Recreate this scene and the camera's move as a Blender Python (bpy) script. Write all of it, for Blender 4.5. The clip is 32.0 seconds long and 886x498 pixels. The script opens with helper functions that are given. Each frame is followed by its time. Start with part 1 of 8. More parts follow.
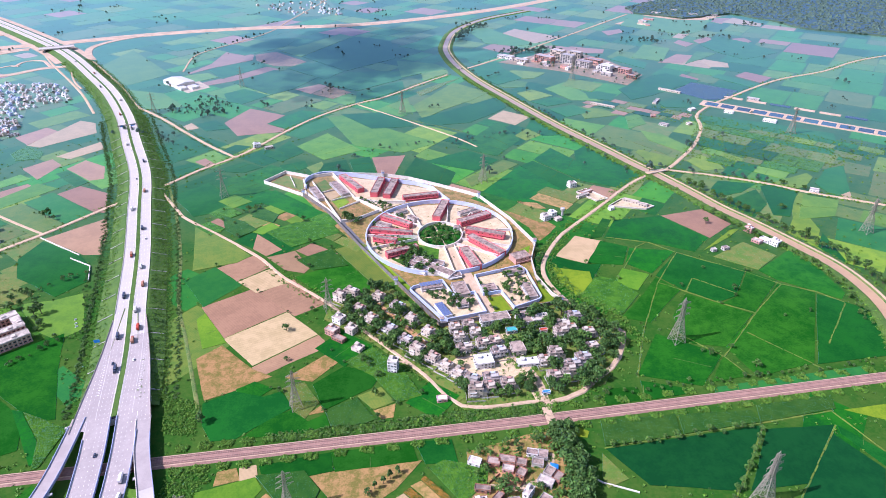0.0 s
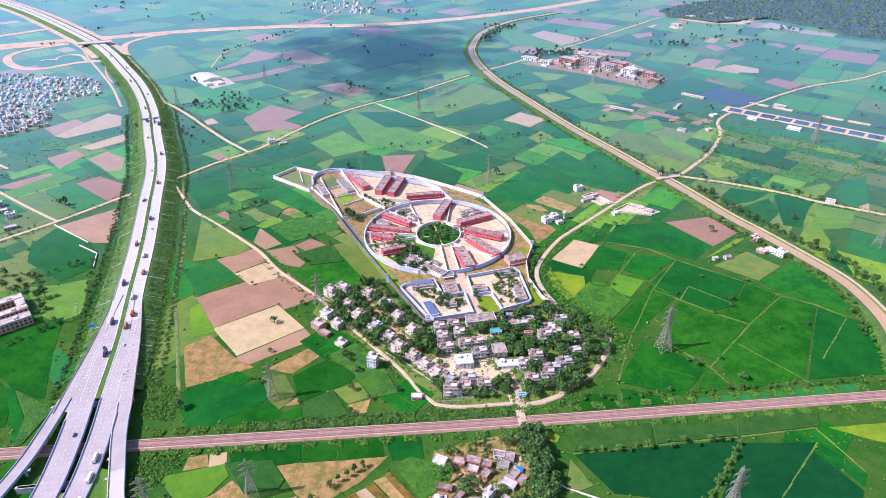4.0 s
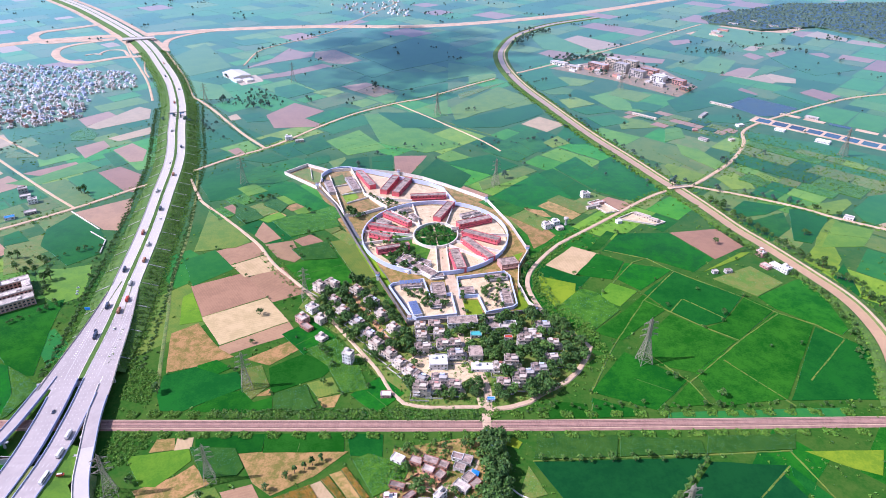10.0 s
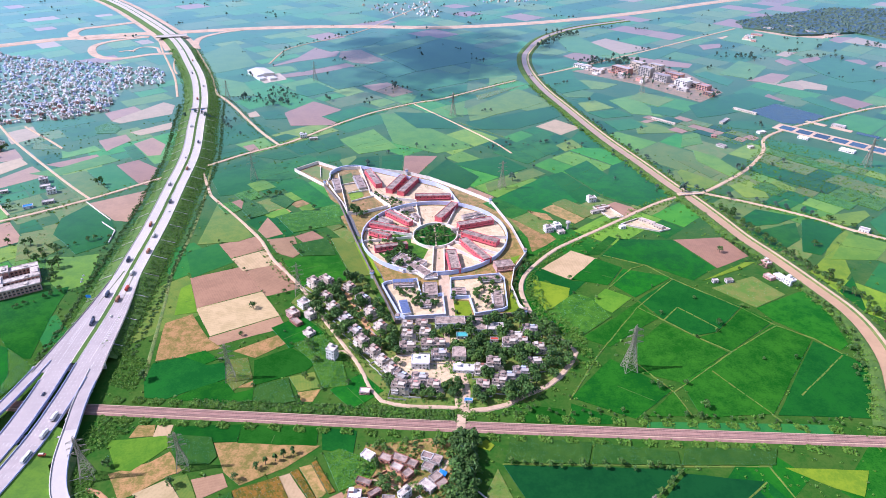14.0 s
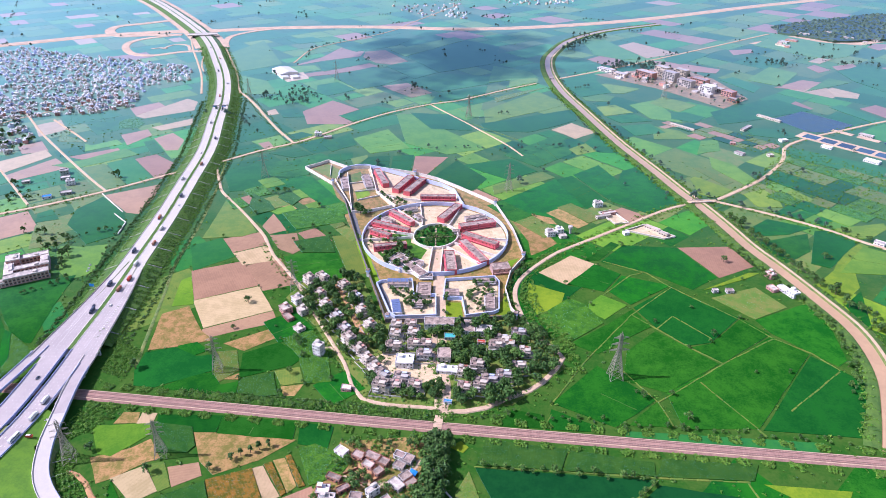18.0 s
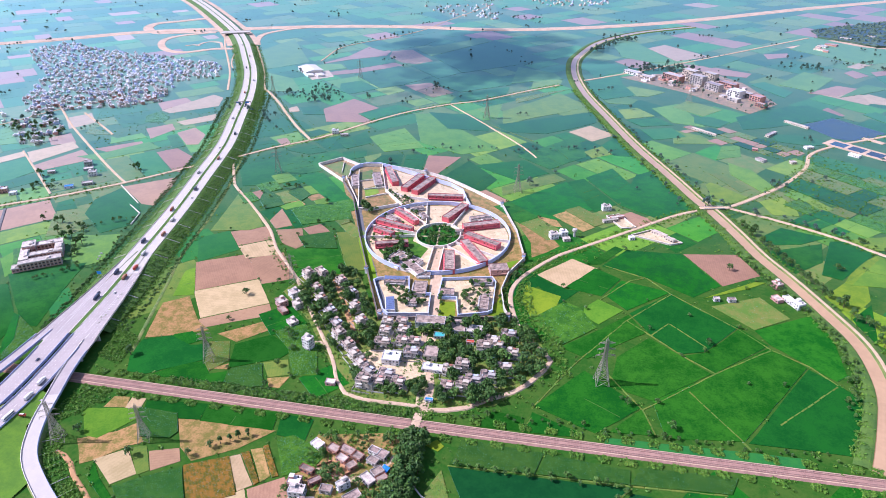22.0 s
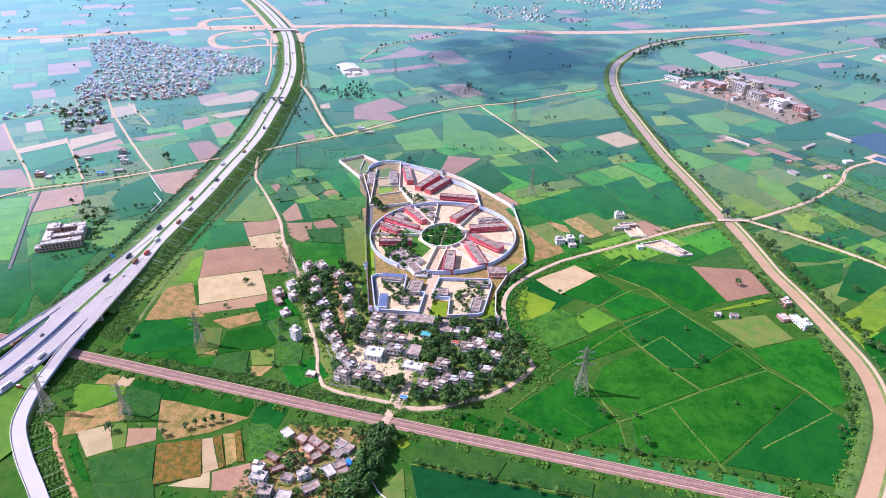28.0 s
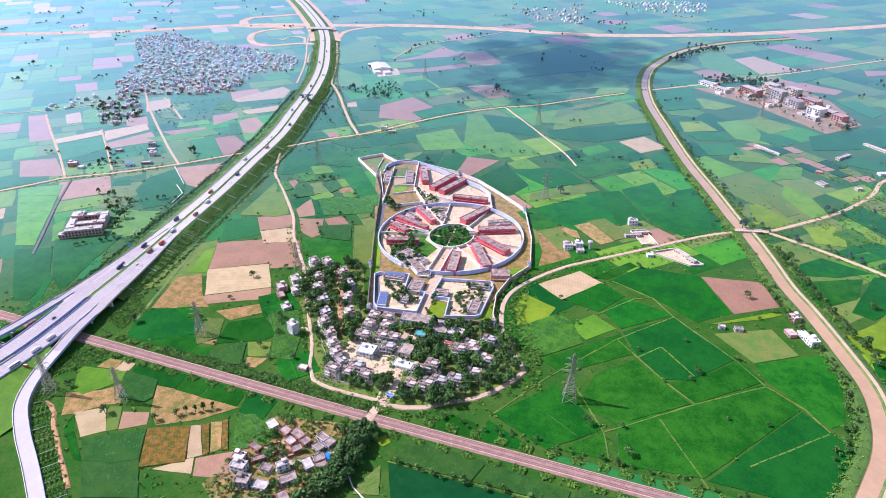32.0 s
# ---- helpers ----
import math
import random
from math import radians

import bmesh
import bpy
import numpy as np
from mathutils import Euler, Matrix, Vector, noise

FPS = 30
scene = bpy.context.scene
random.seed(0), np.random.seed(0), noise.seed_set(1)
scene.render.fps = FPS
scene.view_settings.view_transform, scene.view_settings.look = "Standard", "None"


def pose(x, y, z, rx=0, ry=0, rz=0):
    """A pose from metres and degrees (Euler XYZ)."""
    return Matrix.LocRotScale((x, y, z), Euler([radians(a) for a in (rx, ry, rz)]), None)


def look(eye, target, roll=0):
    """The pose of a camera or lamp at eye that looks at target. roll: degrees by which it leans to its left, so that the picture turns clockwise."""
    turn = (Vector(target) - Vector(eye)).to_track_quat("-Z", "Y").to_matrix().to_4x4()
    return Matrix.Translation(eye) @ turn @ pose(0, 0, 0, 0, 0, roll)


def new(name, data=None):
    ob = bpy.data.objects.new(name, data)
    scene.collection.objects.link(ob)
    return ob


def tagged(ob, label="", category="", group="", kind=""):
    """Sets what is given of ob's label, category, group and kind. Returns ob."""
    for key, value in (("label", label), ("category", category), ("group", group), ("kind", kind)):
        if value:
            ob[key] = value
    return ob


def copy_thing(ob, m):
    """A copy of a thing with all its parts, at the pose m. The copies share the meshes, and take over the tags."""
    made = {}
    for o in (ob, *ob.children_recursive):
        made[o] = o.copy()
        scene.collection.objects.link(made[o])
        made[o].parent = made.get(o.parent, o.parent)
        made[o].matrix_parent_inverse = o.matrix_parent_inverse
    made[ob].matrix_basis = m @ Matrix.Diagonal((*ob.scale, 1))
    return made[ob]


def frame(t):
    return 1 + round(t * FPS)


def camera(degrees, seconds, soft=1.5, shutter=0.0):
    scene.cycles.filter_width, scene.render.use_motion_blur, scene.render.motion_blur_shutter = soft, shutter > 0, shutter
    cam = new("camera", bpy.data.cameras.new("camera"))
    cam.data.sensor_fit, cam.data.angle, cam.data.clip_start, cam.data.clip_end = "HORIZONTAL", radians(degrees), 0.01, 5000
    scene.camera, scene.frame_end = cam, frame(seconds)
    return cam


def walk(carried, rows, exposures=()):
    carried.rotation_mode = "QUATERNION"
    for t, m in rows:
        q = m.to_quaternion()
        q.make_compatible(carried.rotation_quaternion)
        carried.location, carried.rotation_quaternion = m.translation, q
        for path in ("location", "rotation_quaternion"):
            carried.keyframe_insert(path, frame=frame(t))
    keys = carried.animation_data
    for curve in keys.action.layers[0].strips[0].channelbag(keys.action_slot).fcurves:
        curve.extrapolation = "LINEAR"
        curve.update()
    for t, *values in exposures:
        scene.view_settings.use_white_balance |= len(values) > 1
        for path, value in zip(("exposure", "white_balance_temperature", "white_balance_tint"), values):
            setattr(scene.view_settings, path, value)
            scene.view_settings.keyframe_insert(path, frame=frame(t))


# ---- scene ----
cam = camera(69.68, 32.0, 0.9)
ROWS = [
    (0.0, -0.00, 0.00, 401.03, -30.025, -0.120, -0.000),
    (0.5, 5.41, -0.53, 400.94, -30.033, -0.115, 0.422),
    (1.0, 10.88, -0.81, 401.01, -30.031, -0.120, 0.845),
    (1.5, 15.98, -1.06, 401.10, -30.012, -0.133, 1.254),
    (2.0, 21.41, -1.05, 400.99, -30.002, -0.140, 1.667),
    (2.5, 27.62, -1.11, 400.93, -29.992, -0.121, 2.126),
    (3.0, 35.56, -1.20, 400.88, -29.981, -0.091, 2.705),
    (3.5, 45.86, -0.87, 400.94, -29.972, -0.102, 3.466),
    (5.5, 58.18, -1.22, 400.93, -29.971, -0.183, 4.358),
    (6.0, 67.20, -0.77, 400.99, -29.939, -0.208, 5.030),
    (6.5, 73.61, -0.51, 400.97, -29.895, -0.205, 5.533),
    (7.0, 79.35, -0.16, 400.92, -29.860, -0.205, 5.957),
    (7.5, 84.75, 0.39, 400.96, -29.840, -0.210, 6.371),
    (8.0, 90.54, 0.68, 400.92, -29.835, -0.214, 6.767),
    (8.5, 96.25, 1.15, 400.93, -29.823, -0.223, 7.183),
    (9.0, 101.84, 1.92, 400.71, -29.804, -0.235, 7.611),
    (9.5, 107.48, 2.65, 400.56, -29.777, -0.251, 8.058),
    (10.0, 112.81, 3.33, 400.42, -29.745, -0.276, 8.499),
    (10.5, 118.64, 3.99, 400.22, -29.725, -0.292, 8.913),
    (11.0, 124.42, 4.53, 400.07, -29.699, -0.296, 9.357),
    (11.5, 130.01, 5.33, 399.83, -29.678, -0.294, 9.802),
    (12.0, 135.70, 6.08, 399.86, -29.668, -0.295, 10.244),
    (12.5, 141.42, 6.84, 399.91, -29.660, -0.299, 10.684),
    (13.0, 146.96, 7.70, 400.10, -29.653, -0.290, 11.127),
    (13.5, 152.84, 9.01, 400.04, -29.653, -0.270, 11.569),
    (14.0, 159.60, 10.20, 400.15, -29.647, -0.235, 12.106),
    (14.5, 169.13, 11.80, 400.34, -29.637, -0.233, 12.861),
    (16.5, 180.85, 14.09, 400.40, -29.617, -0.304, 13.864),
    (17.0, 190.47, 16.52, 400.24, -29.591, -0.307, 14.623),
    (17.5, 197.34, 18.12, 400.13, -29.556, -0.279, 15.153),
    (18.0, 202.92, 19.67, 400.22, -29.531, -0.256, 15.617),
    (18.5, 208.68, 21.07, 400.12, -29.513, -0.231, 16.061),
    (19.0, 214.36, 22.32, 399.97, -29.497, -0.214, 16.505),
    (19.5, 219.81, 23.44, 400.08, -29.483, -0.201, 16.940),
    (20.0, 225.42, 25.08, 399.88, -29.475, -0.180, 17.386),
    (20.5, 230.90, 26.69, 399.92, -29.475, -0.163, 17.841),
    (21.0, 236.30, 28.54, 399.79, -29.477, -0.148, 18.331),
    (21.5, 241.40, 30.24, 399.51, -29.487, -0.141, 18.836),
    (22.0, 246.72, 31.64, 399.50, -29.493, -0.150, 19.349),
    (22.5, 252.16, 33.51, 399.37, -29.487, -0.157, 19.830),
    (23.0, 257.36, 35.47, 399.09, -29.464, -0.168, 20.281),
    (23.5, 262.42, 37.11, 399.01, -29.435, -0.184, 20.723),
    (24.0, 267.44, 38.90, 398.79, -29.422, -0.193, 21.163),
    (24.5, 272.53, 40.84, 398.53, -29.408, -0.179, 21.594),
    (25.0, 278.83, 43.51, 398.34, -29.401, -0.169, 22.113),
    (25.5, 287.48, 47.00, 398.31, -29.405, -0.179, 22.865),
    (27.5, 296.25, 50.20, 398.69, -29.405, -0.223, 23.932),
    (28.0, 305.74, 54.17, 398.77, -29.393, -0.212, 24.791),
    (28.5, 313.32, 57.56, 398.76, -29.389, -0.172, 25.421),
    (29.0, 318.66, 60.27, 398.94, -29.386, -0.142, 25.949),
    (29.5, 323.59, 62.46, 399.15, -29.376, -0.139, 26.430),
    (30.0, 328.13, 64.47, 399.14, -29.369, -0.155, 26.908),
    (30.5, 332.88, 66.79, 399.24, -29.368, -0.170, 27.400),
    (31.0, 337.27, 69.03, 399.48, -29.382, -0.179, 27.942),
    (31.5, 341.60, 71.24, 399.84, -29.387, -0.183, 28.512),
    (32.0, 346.49, 73.61, 400.12, -29.393, -0.179, 29.079),
]
EXPOSURES = [(0.0, 0.33, 5600.0, 32.0), (32.0, 0.33, 5600.0, 32.0)]
walk(cam, [(t, pose(x, y, z, 90 + pitch, roll, yaw)) for t, x, y, z, pitch, roll, yaw in ROWS], EXPOSURES)

# ---- light: clear hazy morning sun over flat farmland ----
SUN_AZ, SUN_EL = radians(-106.0), radians(45.0)
world = bpy.data.worlds.new("sky")
scene.world = world
world.use_nodes = True
wn = world.node_tree.nodes
sky = wn.new("ShaderNodeTexSky")
sky.sky_type, sky.sun_disc = "NISHITA", False
sky.sun_elevation, sky.sun_rotation = SUN_EL, SUN_AZ
sky.dust_density, sky.air_density = 1.2, 1.6
wn["Background"].inputs["Strength"].default_value = 0.103
world.node_tree.links.new(sky.outputs[0], wn["Background"].inputs[0])
sun = new("sun", bpy.data.lights.new("sun", "SUN"))
sun.data.energy, sun.data.angle, sun.data.color = 5.0, radians(0.6), (1.0, 0.95, 0.86)
SUN_DIR = Vector((math.sin(SUN_AZ) * math.cos(SUN_EL), math.cos(SUN_AZ) * math.cos(SUN_EL), math.sin(SUN_EL)))
sun.matrix_world = look(tuple(SUN_DIR * 900), (0, 0, 0))

# ---- materials ----
MATS = {}


def mat(name, base, second=None, rough=0.9, big=40.0, small=2.0, amount=0.35, vary=0.0, bump=0.0, metal=0.0, haze_sheen=0.0, rows=0.0, spec=0.3, thin=0.0, haze_tint=(0.47, 0.8, 0.88)):
    """A surface of two tones mixed by a broad and a fine noise, with tint by object and by island, fine relief and, for
    crops, drill rows; the sheen settings paint in bluish distance haze.
    """
    if name in MATS:
        return MATS[name]
    m = bpy.data.materials.new(name)
    m.use_nodes = True
    n, ln = m.node_tree.nodes, m.node_tree.links
    bs = n["Principled BSDF"]
    geo = n.new("ShaderNodeNewGeometry")
    second = second or tuple(c * 0.6 for c in base)

    def noise_at(size, detail):
        q = n.new("ShaderNodeTexNoise")
        q.inputs["Scale"].default_value, q.inputs["Detail"].default_value = 1.0 / size, detail
        q.inputs["Roughness"].default_value = 0.6
        ln.new(geo.outputs["Position"], q.inputs["Vector"])
        return q

    def maths(op, a, b):
        q = n.new("ShaderNodeMath")
        q.operation = op
        for i, v in enumerate((a, b)):
            if isinstance(v, (int, float)):
                q.inputs[i].default_value = v
            else:
                ln.new(v, q.inputs[i])
        return q.outputs[0]

    nb, ns, nm = noise_at(big, 4.0), noise_at(small, 5.0), noise_at(small * 5.0, 3.0)
    ramp = n.new("ShaderNodeMapRange")
    ramp.inputs["From Min"].default_value, ramp.inputs["From Max"].default_value = 0.435, 0.565
    mixed = maths("ADD", maths("MULTIPLY", nb.outputs["Fac"], 0.45), maths("ADD", maths("MULTIPLY", ns.outputs["Fac"], 0.3), maths("MULTIPLY", nm.outputs["Fac"], 0.25)))
    ln.new(mixed, ramp.inputs["Value"])
    fac = ramp.outputs["Result"]
    info = n.new("ShaderNodeObjectInfo")
    rnd = maths("FRACT", maths("ADD", info.outputs["Random"], maths("MULTIPLY", geo.outputs["Random Per Island"], 7.31)), 0.0)
    if rows:
        turn = maths("MULTIPLY", rnd, 3.14)
        sep = n.new("ShaderNodeSeparateXYZ")
        ln.new(geo.outputs["Position"], sep.inputs[0])
        u = maths("ADD", maths("MULTIPLY", sep.outputs[0], maths("COSINE", turn, 0.0)), maths("MULTIPLY", sep.outputs[1], maths("SINE", turn, 0.0)))
        wave = maths("SINE", maths("MULTIPLY", u, 6.283 / rows), 0.0)
        fac = maths("ADD", fac, maths("MULTIPLY", wave, 0.18))
    mix = n.new("ShaderNodeMixRGB")
    mix.inputs[1].default_value, mix.inputs[2].default_value = (*base, 1), (*second, 1)
    ln.new(maths("MULTIPLY", fac, amount), mix.inputs[0])
    last = mix.outputs[0]
    if vary:
        hsv = n.new("ShaderNodeHueSaturation")
        ln.new(maths("ADD", maths("MULTIPLY", rnd, vary * 0.07), 0.5 - vary * 0.035), hsv.inputs["Hue"])
        ln.new(maths("ADD", maths("MULTIPLY", maths("FRACT", maths("MULTIPLY", rnd, 5.7), 0.0), vary), 1.0 - vary * 0.5), hsv.inputs["Value"])
        ln.new(last, hsv.inputs["Color"])
        last = hsv.outputs[0]
    ln.new(last, bs.inputs["Base Color"])
    bs.inputs["Roughness"].default_value, bs.inputs["Metallic"].default_value = rough, metal
    bs.inputs["Specular IOR Level"].default_value = spec
    # blue sheen and coat put a little haze into the surface itself
    if haze_sheen:
        bs.inputs["Sheen Weight"].default_value, bs.inputs["Sheen Roughness"].default_value = haze_sheen, 0.17
        bs.inputs["Coat Weight"].default_value, bs.inputs["Coat Roughness"].default_value, bs.inputs["Coat IOR"].default_value = 0.5 * haze_sheen, 0.4, 1.3
        if haze_sheen > 0.9:
            # tinted gloss that grows at low angles, standing in for distance haze
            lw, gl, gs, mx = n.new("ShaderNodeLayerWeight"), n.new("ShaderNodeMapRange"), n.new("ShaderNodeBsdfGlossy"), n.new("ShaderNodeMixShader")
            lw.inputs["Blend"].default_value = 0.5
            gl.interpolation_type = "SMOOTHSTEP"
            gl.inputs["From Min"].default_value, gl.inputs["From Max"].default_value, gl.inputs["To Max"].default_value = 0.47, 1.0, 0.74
            gs.inputs["Color"].default_value, gs.inputs["Roughness"].default_value = (*haze_tint, 1), 0.5
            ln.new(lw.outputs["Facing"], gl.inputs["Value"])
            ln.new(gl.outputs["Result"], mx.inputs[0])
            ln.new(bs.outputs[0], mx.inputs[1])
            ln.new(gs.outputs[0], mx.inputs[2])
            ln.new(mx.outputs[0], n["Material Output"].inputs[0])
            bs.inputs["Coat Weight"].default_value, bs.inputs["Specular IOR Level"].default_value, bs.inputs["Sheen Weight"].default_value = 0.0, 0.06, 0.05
        bs.inputs["Sheen Tint"].default_value = (0.28, 0.6, 1.0, 1)
    if bump:
        b = n.new("ShaderNodeBump")
        b.inputs["Strength"].default_value, b.inputs["Distance"].default_value = 0.6, bump
        ln.new(ns.outputs["Fac"], b.inputs["Height"])
        ln.new(b.outputs[0], bs.inputs["Normal"])
    if thin:
        tr, mt = n.new("ShaderNodeBsdfTranslucent"), n.new("ShaderNodeMixShader")
        ln.new(last, tr.inputs["Color"])
        mt.inputs[0].default_value = thin
        ln.new(n["Material Output"].inputs[0].links[0].from_socket, mt.inputs[1])
        ln.new(tr.outputs[0], mt.inputs[2])
        ln.new(mt.outputs[0], n["Material Output"].inputs[0])
    MATS[name] = m
    return m


# strength of the haze painted into land, roads, roofs and leaves
HAZE = 1.0
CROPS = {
    "rice": (mat("rice_crop", (0.004, 0.09, 0.006), (0.022, 0.16, 0.009), big=30, small=1.6, amount=0.8, vary=0.35, bump=0.3, haze_sheen=HAZE), 0.22, "level field of bright green young rice"),
    "dark": (mat("deep_rice_crop", (0.003, 0.076, 0.006), (0.01, 0.116, 0.008), big=45, small=1.6, amount=0.8, vary=0.35, bump=0.3, haze_sheen=HAZE), 0.24, "level field of deep green rice"),
    "teal": (mat("bluish_crop", (0.016, 0.135, 0.025), (0.03, 0.17, 0.025), big=25, small=1.6, amount=0.8, vary=0.3, bump=0.3, haze_sheen=HAZE), 0.26, "field of bluish green leafy crop"),
    "bright": (mat("fresh_rice_crop", (0.055, 0.27, 0.012), (0.025, 0.2, 0.01), big=30, small=1.8, amount=0.8, vary=0.2, bump=0.3, haze_sheen=HAZE), 0.22, "bright green field of fresh rice"),
    "light": (mat("light_crop", (0.13, 0.27, 0.02), (0.07, 0.2, 0.016), big=35, small=2.0, amount=0.8, vary=0.4, bump=0.3, haze_sheen=HAZE), 0.22, "light green field of ripening rice"),
    "lime": (mat("lime_crop", (0.2, 0.29, 0.016), (0.12, 0.22, 0.014), big=25, small=2.0, amount=0.9, vary=0.35, bump=0.3, haze_sheen=HAZE), 0.2, "yellow-green field of ripening crop"),
    "olive": (mat("olive_crop", (0.15, 0.2, 0.035), (0.09, 0.17, 0.03), big=22, small=2.0, amount=0.9, vary=0.3, bump=0.3, haze_sheen=HAZE, rows=2.5), 0.24, "olive green field of maturing crop"),
    "soil": (mat("ploughed_soil", (0.37, 0.22, 0.13), (0.28, 0.165, 0.1), big=30, small=1.2, amount=0.8, vary=0.3, bump=0.25, rows=2.6, haze_sheen=HAZE, haze_tint=(0.68, 0.76, 0.92)), 0.12, "bare ploughed brown field"),
    "straw": (mat("stubble", (0.52, 0.38, 0.21), (0.4, 0.3, 0.15), big=16, small=1.4, amount=0.8, vary=0.2, bump=0.25, rows=3.4, haze_sheen=HAZE, haze_tint=(0.68, 0.76, 0.92)), 0.15, "pale straw-coloured field of cut stubble"),
    "earth": (mat("bare_earth", (0.42, 0.25, 0.1), (0.16, 0.155, 0.035), big=9, small=1.6, amount=0.9, vary=0.25, bump=0.25, haze_sheen=HAZE, haze_tint=(0.68, 0.76, 0.92)), 0.1, "patchy bare tan earth with thin grass"),
    "rust": (mat("dry_maize", (0.27, 0.14, 0.025), (0.09, 0.1, 0.015), big=5, small=1.0, amount=1.0, vary=0.25, bump=0.4, rows=2.2, haze_sheen=HAZE, haze_tint=(0.68, 0.76, 0.92)), 0.7, "plot of drying rust-brown millet"),
    "maize": (mat("maize_crop", (0.022, 0.09, 0.014), (0.045, 0.125, 0.018), big=12, small=1.0, amount=0.9, vary=0.2, bump=0.4, rows=2.2, haze_sheen=HAZE), 0.8, "dense plot of tall dark green fodder crop"),
    "bush": (mat("tall_weeds", (0.075, 0.2, 0.018), (0.035, 0.125, 0.015), big=12, small=1.2, amount=1.0, vary=0.3, bump=0.5, haze_sheen=HAZE), 0.5, "overgrown plot of tall green weeds"),
    "scrub": (mat("scrub", (0.1, 0.18, 0.03), (0.17, 0.185, 0.045), big=14, small=1.5, amount=1.0, vary=0.3, bump=0.4, haze_sheen=HAZE), 0.3, "rough plot of thin grass and scrub"),
    "lawn": (mat("mown_grass", (0.13, 0.26, 0.03), (0.09, 0.2, 0.03), big=18, small=2.0, amount=0.9, bump=0.2, haze_sheen=HAZE), 0.1, "level green playing field of mown grass"),
    "pond": (mat("flooded_rice", (0.003, 0.055, 0.014), (0.006, 0.075, 0.017), big=40, small=2.0, amount=0.8, vary=0.1, rough=0.6, haze_sheen=HAZE), 0.4, "very dark green flooded paddy"),
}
M_GROUND = mat("meadow", (0.022, 0.1, 0.01), (0.06, 0.125, 0.018), big=45, small=3.0, amount=0.9, bump=0.4, haze_sheen=HAZE)
M_VERGE = mat("verge_grass", (0.09, 0.17, 0.025), (0.05, 0.12, 0.02), big=14, small=1.5, amount=1.0, bump=0.4, haze_sheen=0.6)
M_SLOPE = mat("slope_grass", (0.2, 0.22, 0.06), (0.075, 0.15, 0.03), big=16, small=1.5, amount=1.0, bump=0.4, haze_sheen=0.85 * HAZE)
M_DIRT = mat("dirt_track", (0.6, 0.43, 0.29), (0.48, 0.34, 0.22), big=12, small=1.5, amount=0.9, bump=0.1, haze_sheen=0.85 * HAZE, haze_tint=(0.68, 0.76, 0.92))
M_TRACK = mat("orange_earth", (0.55, 0.3, 0.14), (0.42, 0.23, 0.11), big=8, small=1.5, amount=0.9, bump=0.1)
M_SAND = mat("sandy_yard", (0.72, 0.54, 0.34), (0.5, 0.39, 0.24), big=9, small=1.5, amount=1.0, bump=0.1, haze_sheen=HAZE, haze_tint=(0.68, 0.76, 0.92))
M_WORKS = mat("raw_earthworks", (0.62, 0.44, 0.32), (0.46, 0.33, 0.24), big=30, small=4, amount=0.9, bump=0.3, haze_sheen=0.85 * HAZE, haze_tint=(0.68, 0.76, 0.92))
M_CONC = mat("pale_concrete_road", (0.54, 0.49, 0.45), (0.47, 0.43, 0.4), big=25, small=1.0, amount=0.7, rough=0.85, haze_sheen=0.6 * HAZE)
M_ROAD = mat("worn_grey_road", (0.44, 0.38, 0.365), (0.36, 0.31, 0.3), big=18, small=1.0, amount=0.8, rough=0.85, haze_sheen=0.6 * HAZE)
M_ASPH = mat("asphalt", (0.17, 0.17, 0.18), (0.13, 0.13, 0.14), big=10, small=1.0, amount=0.8, rough=0.85)
M_LINE = mat("road_paint", (0.82, 0.8, 0.78), (0.7, 0.68, 0.66), big=3, small=0.4, amount=0.6, rough=0.7)
M_BALLAST = mat("track_ballast", (0.4, 0.235, 0.185), (0.28, 0.16, 0.13), big=6, small=0.8, amount=0.9, bump=0.15)
M_RAIL = mat("rail_steel", (0.3, 0.2, 0.17), (0.24, 0.16, 0.13), big=3, small=0.5, rough=0.6, metal=0.2)
M_SLEEPER = mat("concrete_sleeper", (0.4, 0.26, 0.215), (0.32, 0.2, 0.165), big=2, small=0.4)
M_MUD = mat("muddy_water", (0.5, 0.32, 0.19), (0.42, 0.27, 0.16), big=40, small=6, amount=0.8, rough=0.35, spec=0.35, haze_sheen=HAZE, haze_tint=(0.68, 0.76, 0.92))
M_POND = mat("pond_water", (0.03, 0.09, 0.17), (0.05, 0.11, 0.15), big=20, small=4, amount=0.8, rough=0.15, spec=0.5, vary=0.5)
M_WHITE = mat("white_plaster", (0.8, 0.77, 0.74), (0.62, 0.58, 0.55), big=4, small=0.6, amount=0.6, vary=0.12, rough=0.85, haze_sheen=HAZE, haze_tint=(0.68, 0.76, 0.92))
M_CREAM = mat("cream_plaster", (0.6, 0.52, 0.43), (0.46, 0.39, 0.32), big=4, small=0.6, amount=0.6, vary=0.25, rough=0.85, haze_sheen=HAZE, haze_tint=(0.68, 0.76, 0.92))
M_GREYW = mat("weathered_plaster", (0.5, 0.46, 0.43), (0.36, 0.33, 0.31), big=4, small=0.6, amount=0.7, vary=0.3, rough=0.9, haze_sheen=HAZE, haze_tint=(0.68, 0.76, 0.92))
M_PINK = mat("pink_plaster", (0.55, 0.3, 0.25), (0.42, 0.22, 0.18), big=4, small=0.6, amount=0.6, vary=0.3, rough=0.85, haze_sheen=HAZE, haze_tint=(0.68, 0.76, 0.92))
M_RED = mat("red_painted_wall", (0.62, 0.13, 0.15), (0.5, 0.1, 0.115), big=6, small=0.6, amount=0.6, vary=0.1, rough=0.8)
